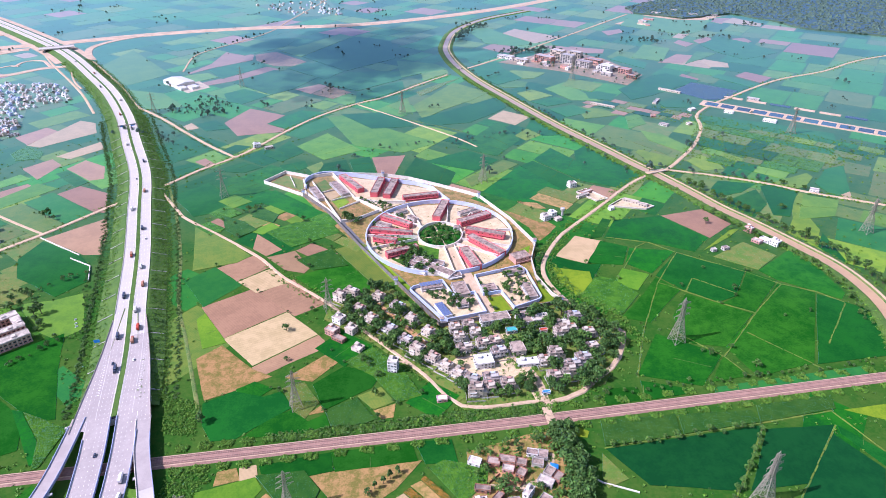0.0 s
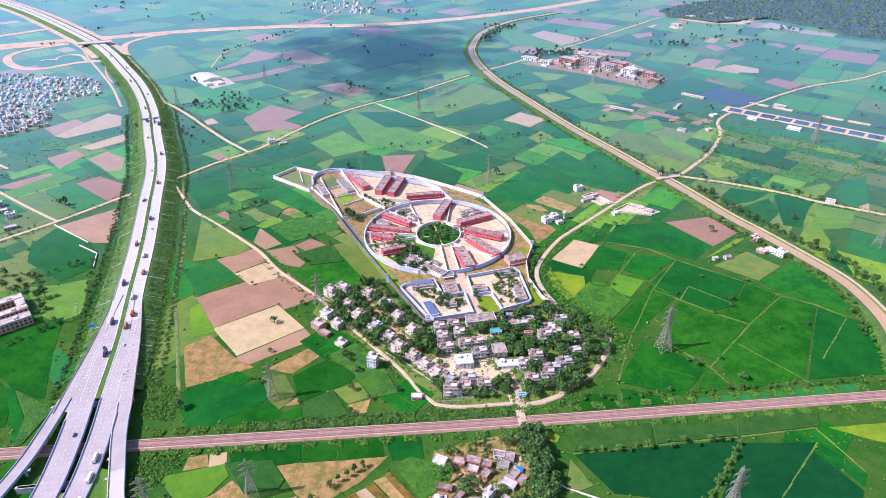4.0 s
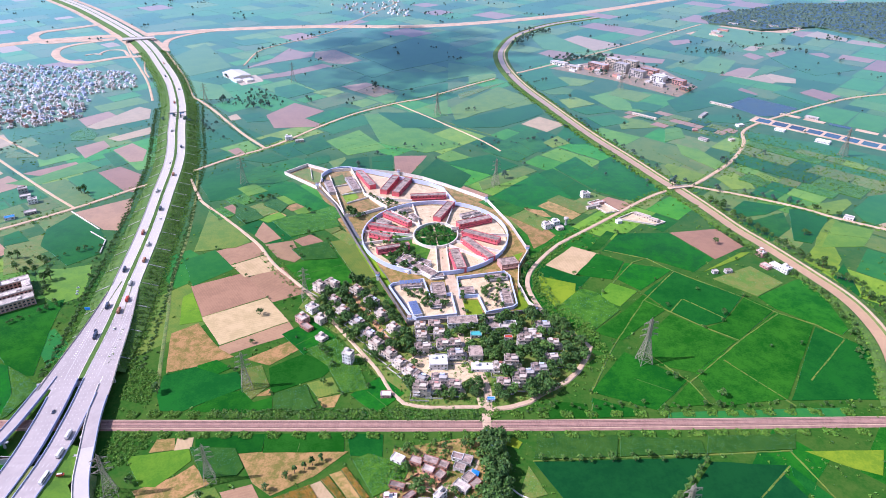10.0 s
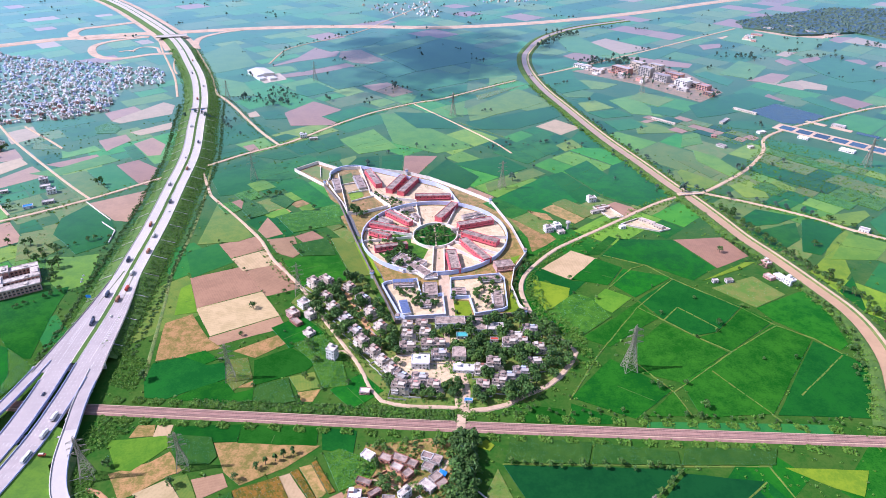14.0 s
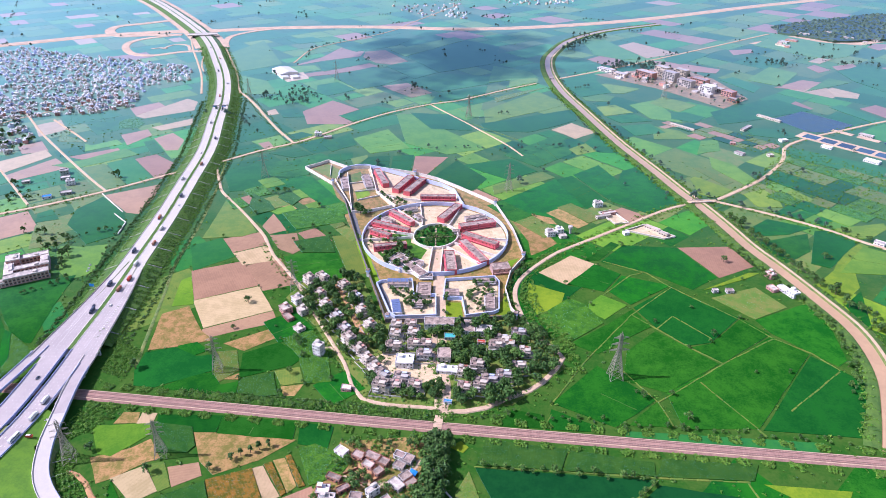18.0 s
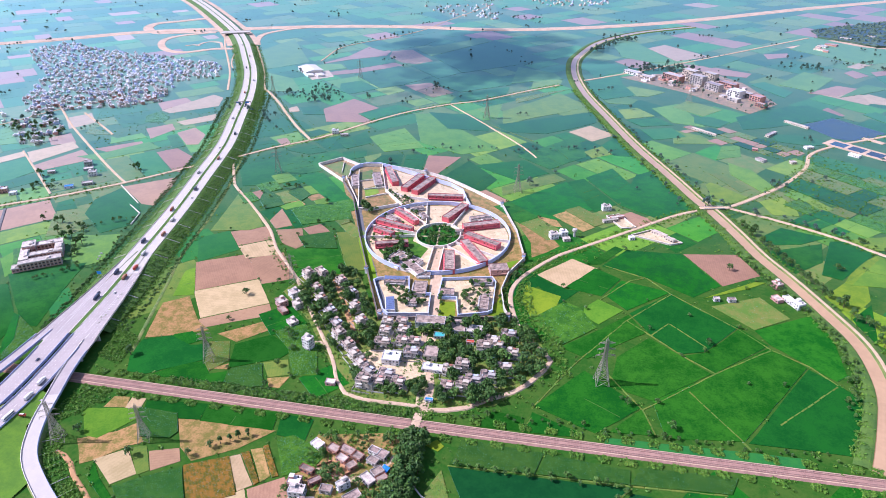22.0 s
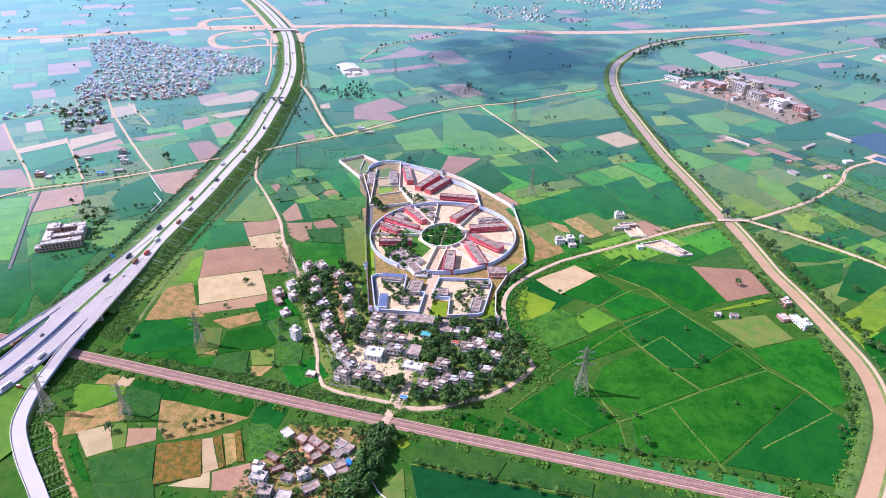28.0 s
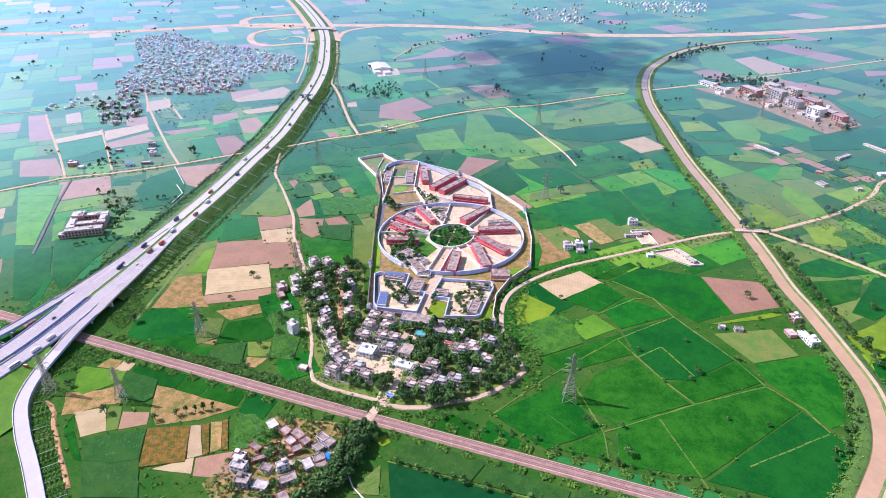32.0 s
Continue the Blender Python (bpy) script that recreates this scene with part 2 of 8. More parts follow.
M_ROOFG = mat("weathered_flat_roof", (0.44, 0.33, 0.28), (0.17, 0.13, 0.115), big=5, small=0.8, amount=0.9, vary=0.25, haze_sheen=HAZE, haze_tint=(0.68, 0.76, 0.92))
M_ROOFW = mat("pale_roof_screed", (0.66, 0.58, 0.5), (0.34, 0.29, 0.25), big=5, small=0.7, amount=0.9, vary=0.3, haze_sheen=HAZE, haze_tint=(0.68, 0.76, 0.92))
M_BRICK = mat("brick", (0.37, 0.17, 0.11), (0.28, 0.12, 0.085), big=3, small=0.4, amount=0.8, vary=0.25)
M_WALLB = mat("pale_blue_wall", (0.52, 0.58, 0.78), (0.42, 0.48, 0.68), big=6, small=0.7, amount=0.6, rough=0.8)
# dark tone holds the shade on the long jail wall's near side
M_WALL_SHADED = mat("shaded_wall", (0.2, 0.175, 0.165), (0.13, 0.115, 0.11), big=7, small=0.8, amount=0.9)
M_WALLC = mat("whitewashed_wall", (0.78, 0.72, 0.65), (0.6, 0.54, 0.48), big=8, small=0.8, amount=0.7, vary=0.1)
M_GLASS = mat("dark_window_glass", (0.03, 0.04, 0.05), (0.05, 0.06, 0.07), big=3, small=1, rough=0.12, spec=0.6)
M_DOOR = mat("door_paint", (0.16, 0.11, 0.09), (0.1, 0.07, 0.06), big=2, small=0.3, vary=0.4)
M_TANK = mat("tank_plastic", (0.03, 0.03, 0.035), (0.05, 0.05, 0.05), rough=0.5, big=2, small=0.4)
M_BLUE = mat("blue_tarpaulin", (0.03, 0.25, 0.7), (0.03, 0.18, 0.5), big=3, small=0.5, rough=0.5)
M_TURQ = mat("turquoise_sheet", (0.07, 0.42, 0.42), (0.06, 0.32, 0.34), big=4, small=0.5, rough=0.5)
M_SHEET = mat("pale_metal_sheet", (0.72, 0.7, 0.68), (0.6, 0.58, 0.57), big=5, small=0.6, rough=0.45, metal=0.2)
M_SOLAR = mat("solar_panel", (0.12, 0.16, 0.3), (0.18, 0.23, 0.4), big=3, small=1, rough=0.3, spec=0.6)
M_STEEL = mat("galvanised_steel", (0.36, 0.32, 0.26), (0.28, 0.25, 0.2), big=4, small=0.5, rough=0.5, metal=0.3)
M_CONCW = mat("concrete", (0.5, 0.48, 0.46), (0.4, 0.38, 0.37), big=5, small=0.6, amount=0.8)
M_BARR = mat("barrier_paint", (0.36, 0.4, 0.56), (0.28, 0.31, 0.46), big=5, small=0.6, amount=0.6)
M_BARK = mat("bark", (0.12, 0.085, 0.06), (0.08, 0.055, 0.04), big=1, small=0.2, bump=0.03)
M_LEAF = mat("tree_leaves", (0.04, 0.105, 0.02), (0.07, 0.15, 0.026), big=6, small=1.0, amount=0.9, vary=0.55, rough=0.8, haze_sheen=0.5 * HAZE)
M_LEAF2 = mat("light_leaves", (0.1, 0.2, 0.03), (0.06, 0.15, 0.025), big=5, small=1.0, amount=0.9, vary=0.55, rough=0.8, haze_sheen=0.5 * HAZE)
M_SHRUB = mat("shrub_leaves", (0.075, 0.2, 0.015), (0.13, 0.26, 0.025), big=9, small=1.0, amount=0.9, vary=0.5, rough=0.8, haze_sheen=0.5 * HAZE)
# far foliage: distance haze is put into a paler, bluer leaf colour
M_LEAF_HAZED = mat("hazed_leaves", (0.12, 0.2, 0.155), (0.15, 0.23, 0.18), big=30, small=3.0, amount=0.9, vary=0.4, rough=0.8, haze_sheen=HAZE, thin=0.45, haze_tint=(0.36, 0.64, 1.0))
M_TYRE = mat("tyre_rubber", (0.02, 0.02, 0.02), rough=0.8, big=1, small=0.2)
M_TRED = mat("red_vehicle_paint", (0.5, 0.07, 0.04), (0.42, 0.06, 0.04), big=2, small=0.4, rough=0.4)
M_TWHITE = mat("white_vehicle_paint", (0.78, 0.77, 0.75), (0.7, 0.69, 0.67), big=2, small=0.4, rough=0.4)
M_TBLUE = mat("dark_vehicle_paint", (0.06, 0.08, 0.13), (0.04, 0.05, 0.09), big=2, small=0.4, rough=0.35)
M_CARGO = mat("cargo_tarpaulin", (0.4, 0.2, 0.13), (0.3, 0.15, 0.1), big=2, small=0.3)


# ---- mesh helpers ----
class Build:
    """Gathers vertices and faces of one mesh."""

    def __init__(self):
        self.v, self.f = [], []

    def add(self, pts, faces):
        k = len(self.v)
        self.v += [tuple(q) for q in pts]
        self.f += [tuple(i + k for i in q) for q in faces]
        return self

    def box(self, c, s, turn=0.0, taper=1.0):
        x, y, z = (a / 2 for a in s)
        ca, sa = math.cos(turn), math.sin(turn)
        pts = []
        for dz in (-z, z):
            k = taper if dz > 0 else 1.0
            for dx, dy in ((-x, -y), (x, -y), (x, y), (-x, y)):
                pts.append((c[0] + (dx * ca - dy * sa) * k, c[1] + (dx * sa + dy * ca) * k, c[2] + dz))
        return self.add(pts, [(3, 2, 1, 0), (4, 5, 6, 7), (0, 1, 5, 4), (1, 2, 6, 5), (2, 3, 7, 6), (3, 0, 4, 7)])

    def prism(self, poly, z0, z1):
        n = len(poly)
        pts = [(x, y, z0) for x, y in poly] + [(x, y, z1) for x, y in poly]
        return self.add(pts, [tuple(range(n, 2 * n))] + [(i, (i + 1) % n, n + (i + 1) % n, n + i) for i in range(n)])

    def beam(self, a, b, r):
        a, b = Vector(a), Vector(b)
        d = (b - a).normalized()
        u = d.cross(Vector((0, 0, 1)) if abs(d.z) < 0.9 else Vector((1, 0, 0))).normalized() * r
        w = d.cross(u).normalized() * r
        pts = [p + s for p in (a, b) for s in (u + w, w - u, -u - w, u - w)]
        return self.add(pts, [(0, 1, 5, 4), (1, 2, 6, 5), (2, 3, 7, 6), (3, 0, 4, 7), (3, 2, 1, 0), (4, 5, 6, 7)])

    def polybeam(self, pts, r):
        """One continuous square bar through the points, which rise in z."""
        k, n = len(self.v), len(pts)
        self.v += [(p[0] + a * r, p[1] + b * r, p[2]) for p in pts for a, b in ((-1, -1), (1, -1), (1, 1), (-1, 1))]
        self.f += [(k + 4 * i + j, k + 4 * i + (j + 1) % 4, k + 4 * i + 4 + (j + 1) % 4, k + 4 * i + 4 + j) for i in range(n - 1) for j in range(4)]
        self.f.append(tuple(k + 4 * (n - 1) + j for j in range(4)))
        return self

    def tube(self, c, r0, r1, h, n=10, cap=True):
        pts = [(c[0] + r * math.cos(6.2832 * i / n), c[1] + r * math.sin(6.2832 * i / n), c[2] + z) for r, z in ((r0, 0), (r1, h)) for i in range(n)]
        return self.add(pts, [(i, (i + 1) % n, n + (i + 1) % n, n + i) for i in range(n)] + ([tuple(range(n, 2 * n))] if cap else []))

    def strip(self, left, right):
        n = len(left)
        return self.add(list(left) + list(right), [(i, n + i, n + i + 1, i + 1) for i in range(n - 1)])

    def mesh(self, name):
        me = bpy.data.meshes.new(name)
        me.from_pydata(self.v, [], self.f)
        me.update()
        return me


def part(name, build, material, parent=None, label=""):
    ob = new(name, build.mesh(name) if isinstance(build, Build) else build)
    if not ob.data.materials:
        ob.data.materials.append(material)
    ob.parent = parent
    return tagged(ob, label)


def thing(name, label, category, group="", at=None, kind=""):
    ob = new(name)
    if at is not None:
        ob.matrix_basis = at
    return tagged(ob, label, category, group, kind)


def solo(name, build, material, label, category="", group="", kind=""):
    return tagged(part(name, build, material), label, category, group, kind)


def smooth_path(pts, step=12.0):
    """Catmull-Rom through the nodes, sampled about every step metres."""
    p = [Vector(q) for q in pts]
    p = [p[0] * 2 - p[1], *p, p[-1] * 2 - p[-2]]
    out = []
    for a, b, c, d in zip(p, p[1:], p[2:], p[3:]):
        n = max(1, int((c - b).length / step))
        for i in range(n):
            t = i / n
            out.append(0.5 * (2 * b + (c - a) * t + (2 * a - 5 * b + 4 * c - d) * t * t + (3 * b - a - 3 * c + d) * t ** 3))
    return out + [p[-2]]


def normals(path):
    out = []
    for i in range(len(path)):
        d = path[min(i + 1, len(path) - 1)] - path[max(i - 1, 0)]
        out.append(Vector((d.y, -d.x)).normalized())
    return out


def profile(path, shape, heights=None):
    """A sheet along a flat path with a cross-section of (offset to the right, height)."""
    b, nn = Build(), normals(path)
    for (o0, h0), (o1, h1) in zip(shape, shape[1:]):
        hz = heights or [0.0] * len(path)
        b.strip([(p.x + q.x * o0, p.y + q.y * o0, h0 + z) for p, q, z in zip(path, nn, hz)], [(p.x + q.x * o1, p.y + q.y * o1, h1 + z) for p, q, z in zip(path, nn, hz)])
    return b


def inside(x, y, poly):
    hit = False
    for (x0, y0), (x1, y1) in zip(poly, poly[1:] + poly[:1]):
        if (y0 > y) != (y1 > y) and x < (x1 - x0) * (y - y0) / (y1 - y0) + x0:
            hit = not hit
    return hit


def pairs(c):
    return list(zip(c[::2], c[1::2]))


def scatter(poly, count, rng):
    xs, ys = [q[0] for q in poly], [q[1] for q in poly]
    out = []
    for _ in range(count * 12):
        x, y = rng.uniform(min(xs), max(xs)), rng.uniform(min(ys), max(ys))
        if inside(x, y, poly):
            out.append((x, y))
            if len(out) == count:
                break
    return out


def leaf_clump(b, c, r, n, rng, size):
    """n leaf sprays round c, each a bent pair of small faces."""
    for _ in range(n):
        d = Vector((rng.gauss(0, 1), rng.gauss(0, 1), rng.gauss(0.25, 1))).normalized()
        p = Vector(c) + Vector((d.x * r[0], d.y * r[0], d.z * r[1])) * rng.uniform(0.55, 1.0)
        nrm = (d + Vector((rng.gauss(0, 0.5), rng.gauss(0, 0.5), rng.gauss(0.3, 0.5)))).normalized()
        u = nrm.cross(Vector((rng.gauss(0, 1), rng.gauss(0, 1), rng.gauss(0, 1)))).normalized() * size * rng.uniform(0.6, 1.2)
        w = nrm.cross(u) * rng.uniform(0.5, 0.9)
        b.add([p - u, p + w * 0.8 - nrm * 0.2 * size, p + u, p - w + nrm * 0.15 * size], [(0, 3, 2, 1)])


# ---- ground ----
g = Build()
g.add([(-4200, -900, 0), (3600, -900, 0), (3600, 5200, 0), (-4200, 5200, 0)], [(0, 1, 2, 3)])
solo("ground", g, M_GROUND, "flat green farmland with rough grass", kind="structure")

# ---- fields ----
FIELDS = []
RIDGES = Build()


def wobble(poly, rng, step=14.0, amount=0.45):
    out = []
    for (x0, y0), (x1, y1) in zip(poly, poly[1:] + poly[:1]):
        n = max(1, int(math.hypot(x1 - x0, y1 - y0) / step))
        for i in range(n):
            k = amount if i else 0.0
            out.append((x0 + (x1 - x0) * i / n + rng.uniform(-k, k), y0 + (y1 - y0) * i / n + rng.uniform(-k, k)))
    return out


def tufts(b, poly, z, count, size, rng):
    for x, y in scatter(poly, count, rng):
        s, h = size * rng.uniform(0.6, 1.3), size * rng.uniform(0.3, 0.75)
        a = rng.uniform(0, 6.28)
        pts = [(x + s * math.cos(a + k), y + s * math.sin(a + k), z) for k in (0, 2.1, 4.2)] + [(x + rng.uniform(-0.3, 0.3), y + rng.uniform(-0.3, 0.3), z + h)]
        b.add(pts, [(0, 1, 3), (1, 2, 3), (2, 0, 3)])


def field(crop, *c):
    """One field, from its corners: a low slab of crop that stops short of the earth bund round it."""
    poly = pairs(c)
    FIELDS.append(poly)
    rng = random.Random(len(FIELDS) * 7 + 1)
    m, h, label = CROPS[crop]
    z = h + 0.0011 * len(FIELDS)
    b = Build().prism(wobble(poly, rng), 0.0, z)
    if crop in ("maize", "rust", "bush", "scrub"):
        xs, ys = [q[0] for q in poly], [q[1] for q in poly]
        area = (max(xs) - min(xs)) * (max(ys) - min(ys)) * 0.6
        near = min(ys) < 480
        tufts(b, poly, z - 0.05, int(min(5200, area * (0.9 if near else 0.2))), {"scrub": 0.5, "bush": 0.8}.get(crop, 0.5), rng)
    if crop in ("rice", "dark", "light") and 330 < poly[0][1] < 1250 and len(poly) == 4:
        p0, p1, p2, p3 = (Vector(q) for q in poly)
        if (p1 - p0).length + (p3 - p2).length < (p2 - p1).length + (p0 - p3).length:
            p0, p1, p2, p3 = p1, p2, p3, p0
        wide = (p1 - p0).length
        for i in range(1, int(wide / 34) + 1):
            k = (i + rng.uniform(-0.3, 0.3)) / (int(wide / 34) + 1)
            e0, e1 = p0.lerp(p1, k), p3.lerp(p2, min(1.0, max(0.0, k + rng.uniform(-0.06, 0.06))))
            e0, e1 = e0.lerp(e1, 0.03), e1.lerp(e0, 0.03 if rng.random() < 0.6 else rng.uniform(0.2, 0.6))
            d, ln_ = e1 - e0, (e1 - e0).length
            n_ = max(2, int(ln_ / 11))
            for j in range(n_):
                if rng.random() < 0.85:
                    c_ = e0 + d * ((j + 0.5) / n_)
                    RIDGES.box((c_.x + rng.uniform(-0.15, 0.15), c_.y + rng.uniform(-0.15, 0.15), z + 0.03), (ln_ / n_ + 0.2, rng.uniform(0.25, 0.55), 0.16), math.atan2(d.y, d.x), 0.8)
    solo("field", b, m, label, "field", "fields of the plain")


field("teal", -259, 566, -229, 610, -272, 649, -298, 619)
field("soil", -237, 618, -204, 652, -230, 679, -269, 647)
field("straw", -209, 594, -174, 617, -202, 649, -236, 617)
field("soil", -157, 550, -127, 574, -173, 623, -205, 595)
field("soil", -221, 512, -167, 559, -214, 603, -261, 566)
field("straw", -181, 470, -127, 519, -166, 558, -221, 511)
field("soil", -172, 453, -112, 501, -126, 518, -181, 468)
field("rice", -124, 576, -75, 604, -117, 662, -172, 627)
field("maize", -50, 226, -12, 247, -46, 275, -81, 250)
field("pond", 160, 332, 226, 327, 242, 348, 272, 394, 134, 368)
field("pond", 235, 327, 283, 334, 334, 395, 275, 390)
field("pond", 267, 316, 331, 316, 350, 348, 327, 387)
field("dark", 335, 385, 352, 351, 361, 365, 337, 395)
field("maize", 134, 371, 200, 383, 203, 407, 136, 399)
field("maize", 203, 384, 272, 398, 271, 412, 205, 407)
field("maize", 273, 398, 346, 414, 351, 432, 278, 418)
field("dark", 181, 425, 179, 441, 151, 440, 142, 417)
field("rice", 263, 714, 316, 688, 346, 724, 301, 786, 235, 774, 210, 723)
field("soil", 348, 724, 391, 763, 367, 808, 303, 787)
field("straw", 175, 659, 206, 715, 173, 729, 140, 677)
field("rice", 208, 726, 231, 774, 220, 779, 191, 720)
field("dark", 176, 625, 193, 659, 178, 657, 140, 672, 134, 665)
field("lime", 477, 704, 503, 747, 511, 822, 455, 739)
field("rice", 483, 669, 493, 662, 502, 738, 477, 701)
field("light", -154, 1054, -67, 1022, -9, 1070, -199, 1220, -225, 1208)
field("lime", 149, 1081, 181, 1110, 161, 1150, 131, 1106)
field("rice", 91, 1007, 140, 1085, 106, 1184, 27, 1047)
field("rice", 183, 1105, 242, 1114, 182, 1232, 156, 1148)
field("dark", -3, 968, 53, 943, 93, 990, 43, 1033, -31, 982)
field("dark", 11, 887, 21, 937, -45, 999, -65, 916)
field("olive", 44, 881, 124, 972, 101, 991, 35, 911)
field("rice", 100, 832, 139, 827, 182, 882, 125, 966, 51, 852)
field("dark", 182, 869, 209, 908, 149, 987, 127, 964)
field("rice", 211, 910, 231, 973, 187, 1045, 151, 991)
field("rice", 268, 878, 311, 929, 255, 1064, 226, 1030, 213, 907)
field("soil", 241, 839, 268, 869, 230, 889, 210, 866)
field("light", 272, 1326, 333, 1319, 279, 1462, 228, 1410)
field("light", -718, 1419, -651, 1527, -844, 1775, -851, 1594)
field("light", -599, 1250, -529, 1275, -606, 1366, -698, 1395)
field("dark", -411, 910, -378, 948, -409, 975, -436, 955)
field("soil", -379, 955, -369, 968, -395, 994, -408, 979)
field("dark", -359, 1001, -333, 1049, -362, 1058, -385, 1022)
field("dark", -315, 933, -290, 956, -328, 980, -365, 940)
field("dark", -246, 928, -216, 956, -228, 985, -265, 964)
field("olive", -199, 926, -194, 969, -199, 981, -220, 956)
field("dark", -196, 926, -141, 926, -160, 989, -194, 972)
field("dark", -137, 923, -102, 919, -122, 1003, -155, 989)
field("soil", -99, 917, -78, 911, -63, 1010, -118, 999)
field("rice", -265, 980, -235, 1023, -273, 1078, -296, 1005)
field("light", -197, 989, -139, 1032, -211, 1118, -254, 1050)
field("dark", -679, 636, -652, 691, -682, 711, -720, 656)
field("dark", -343, 781, -305, 799, -311, 849, -359, 894, -395, 847)
field("rice", -296, 838, -255, 876, -323, 921, -351, 888)
field("rice", -256, 822, -190, 774, -159, 789, -250, 869, -294, 830)
field("light", -450, 461, -451, 477, -494, 510, -494, 491)
field("earth", 82, 809, 116, 751, 125, 715, 140, 734, 153, 756, 117, 801)
field("earth", 124, 808, 147, 809, 123, 845, 94, 850)
field("olive", -529, 724, -510, 759, -603, 822, -630, 788)
field("teal", -508, 760, -487, 792, -577, 859, -601, 824)
field("soil", -485, 794, -469, 793, -496, 857, -548, 882, -568, 853)
field("soil", -443, 677, -422, 678, -439, 733, -460, 776, -514, 717)
field("soil", -544, 902, -525, 910, -546, 958, -590, 985, -603, 948)
field("rice", -553, 877, -542, 897, -599, 943, -610, 928)
field("straw", -618, 990, -584, 1036, -605, 1071, -647, 1000)
field("straw", -697, 1042, -634, 1117, -662, 1171, -697, 1185, -725, 1051)
field("bush", -704, 980, -669, 991, -678, 1020, -722, 1048, -731, 1012)
field("soil", -626, 905, -619, 964, -647, 989, -674, 948)
field("soil", -726, 1054, -708, 1124, -740, 1145, -769, 1091)
field("light", -633, 790, -608, 828, -577, 873, -618, 891, -652, 821, -681, 791)
field("soil", -651, 826, -614, 877, -632, 889, -683, 830)
field("scrub", -757, 886, -710, 898, -787, 924)
field("light", -675, 859, -655, 886, -638, 909, -664, 925, -686, 887, -704, 891)
field("dark", -495, 624, -465, 608, -430, 585, -410, 616, -418, 645, -446, 676, -512, 712, -518, 666)
field("dark", -540, 616, -518, 634, -552, 657, -560, 640)
field("scrub", -490, 554, -463, 573, -457, 592, -507, 621, -535, 610)
field("lawn", -433, 540, -410, 520, -388, 509, -370, 527, -391, 573, -403, 593, -428, 579, -457, 572, -452, 560)
field("dark", -360, 357, -345, 365, -358, 398, -434, 452, -472, 426)
field("rice", -351, 397, -332, 400, -362, 461, -386, 520, -453, 468)
field("light", -483, 433, -461, 445, -610, 583, -658, 542)
field("soil", -842, 671, -820, 702, -968, 786, -993, 761)
field("straw", -793, 690, -764, 765, -788, 780, -817, 704)
field("teal", -707, 640, -692, 717, -761, 760, -783, 683)
field("soil", -700, 568, -642, 605, -726, 647, -766, 609)
field("straw", -880, 769, -866, 792, -929, 831, -936, 803)
field("light", -858, 788, -832, 806, -936, 874, -927, 836)
field("straw", -810, 897, -793, 944, -847, 989, -869, 945)
field("soil", -769, 819, -737, 843, -787, 880, -806, 846)
field("straw", -729, 743, -713, 826, -746, 846, -779, 778)
field("soil", -689, 719, -646, 792, -699, 819, -718, 735)
field("soil", -372, 1102, -279, 1128, -334, 1168, -311, 1219, -390, 1262, -417, 1174)
field("rice", -279, 1135, -238, 1204, -215, 1229, -285, 1253, -335, 1168)
# deep rice tone chosen here mostly to stand for a cloud's shadow
field("dark", -133, 1143, -55, 1155, -65, 1197, -118, 1240, -202, 1227)
field("soil", -286, 1366, -259, 1426, -280, 1443, -328, 1402)
field("earth", -284, 1367, -233, 1330, -200, 1379, -256, 1427)
field("rice", -433, 1410, -371, 1358, -333, 1401, -293, 1502, -413, 1567, -482, 1453)
field("soil", -554, 1407, -481, 1469, -401, 1575, -438, 1599, -517, 1490, -571, 1429)
field("rice", -514, 1485, -434, 1605, -488, 1659, -573, 1566)
field("soil", -605, 1527, -568, 1585, -490, 1666, -501, 1724, -584, 1753, -584, 1626, -612, 1531)
field("earth", -479, 1661, -422, 1607, -377, 1602, -347, 1649, -452, 1759, -498, 1724)
field("teal", -522, 1714, -440, 1819, -428, 1899, -470, 1959, -522, 1868, -577, 1747)
field("light", -373, 1703, -268, 1956, -310, 1992, -437, 1762)
field("dark", -236, 1559, -122, 1689, -150, 1902, -264, 1957, -370, 1703)
field("rice", -275, 1484, -239, 1559, -345, 1643, -385, 1583)
field("rice", -250, 1428, -187, 1390, -95, 1490, -105, 1563, -228, 1550, -266, 1470)
field("rice", -416, 1291, -373, 1354, -441, 1404, -475, 1366, -450, 1307)
field("light", -572, 1455, -528, 1499, -565, 1538, -634, 1500)
field("light", -58, 1226, -75, 1337, -117, 1282)
field("straw", -472, 1131, -455, 1143, -479, 1172, -488, 1153)
field("rice", -436, 1126, -396, 1142, -438, 1189, -469, 1166)
field("teal", -720, 1762, -661, 1823, -731, 1868, -782, 1805)
field("rice", -183, 1296, -84, 1405, -93, 1471, -187, 1381)
field("light", -97, 1500, -52, 1538, 11, 1580, -19, 1632, -119, 1665)
field("lime", -38, 1197, 1, 1257, 60, 1320, 100, 1380, 25, 1459, -61, 1282)
field("dark", -31, 1158, 51, 1177, 93, 1224, 131, 1276, 119, 1349, 67, 1301, 12, 1251, -48, 1200)
field("scrub", -49, 1349, -24, 1387, 19, 1463, 43, 1501, 2, 1460, -58, 1382)
field("lime", -43, 1473, 14, 1532, 11, 1569, -29, 1591, -52, 1533)
field("straw", 264, 1869, 350, 1956, 225, 2075, 182, 2009)
field("soil", 153, 1763, 196, 1750, 201, 1852, 138, 1857, 109, 1810)
field("rice", 86, 1502, 125, 1441, 189, 1498, 151, 1585, 138, 1667, 63, 1577)
field("lime", 137, 1485, 215, 1497, 249, 1547, 171, 1572, 132, 1529)
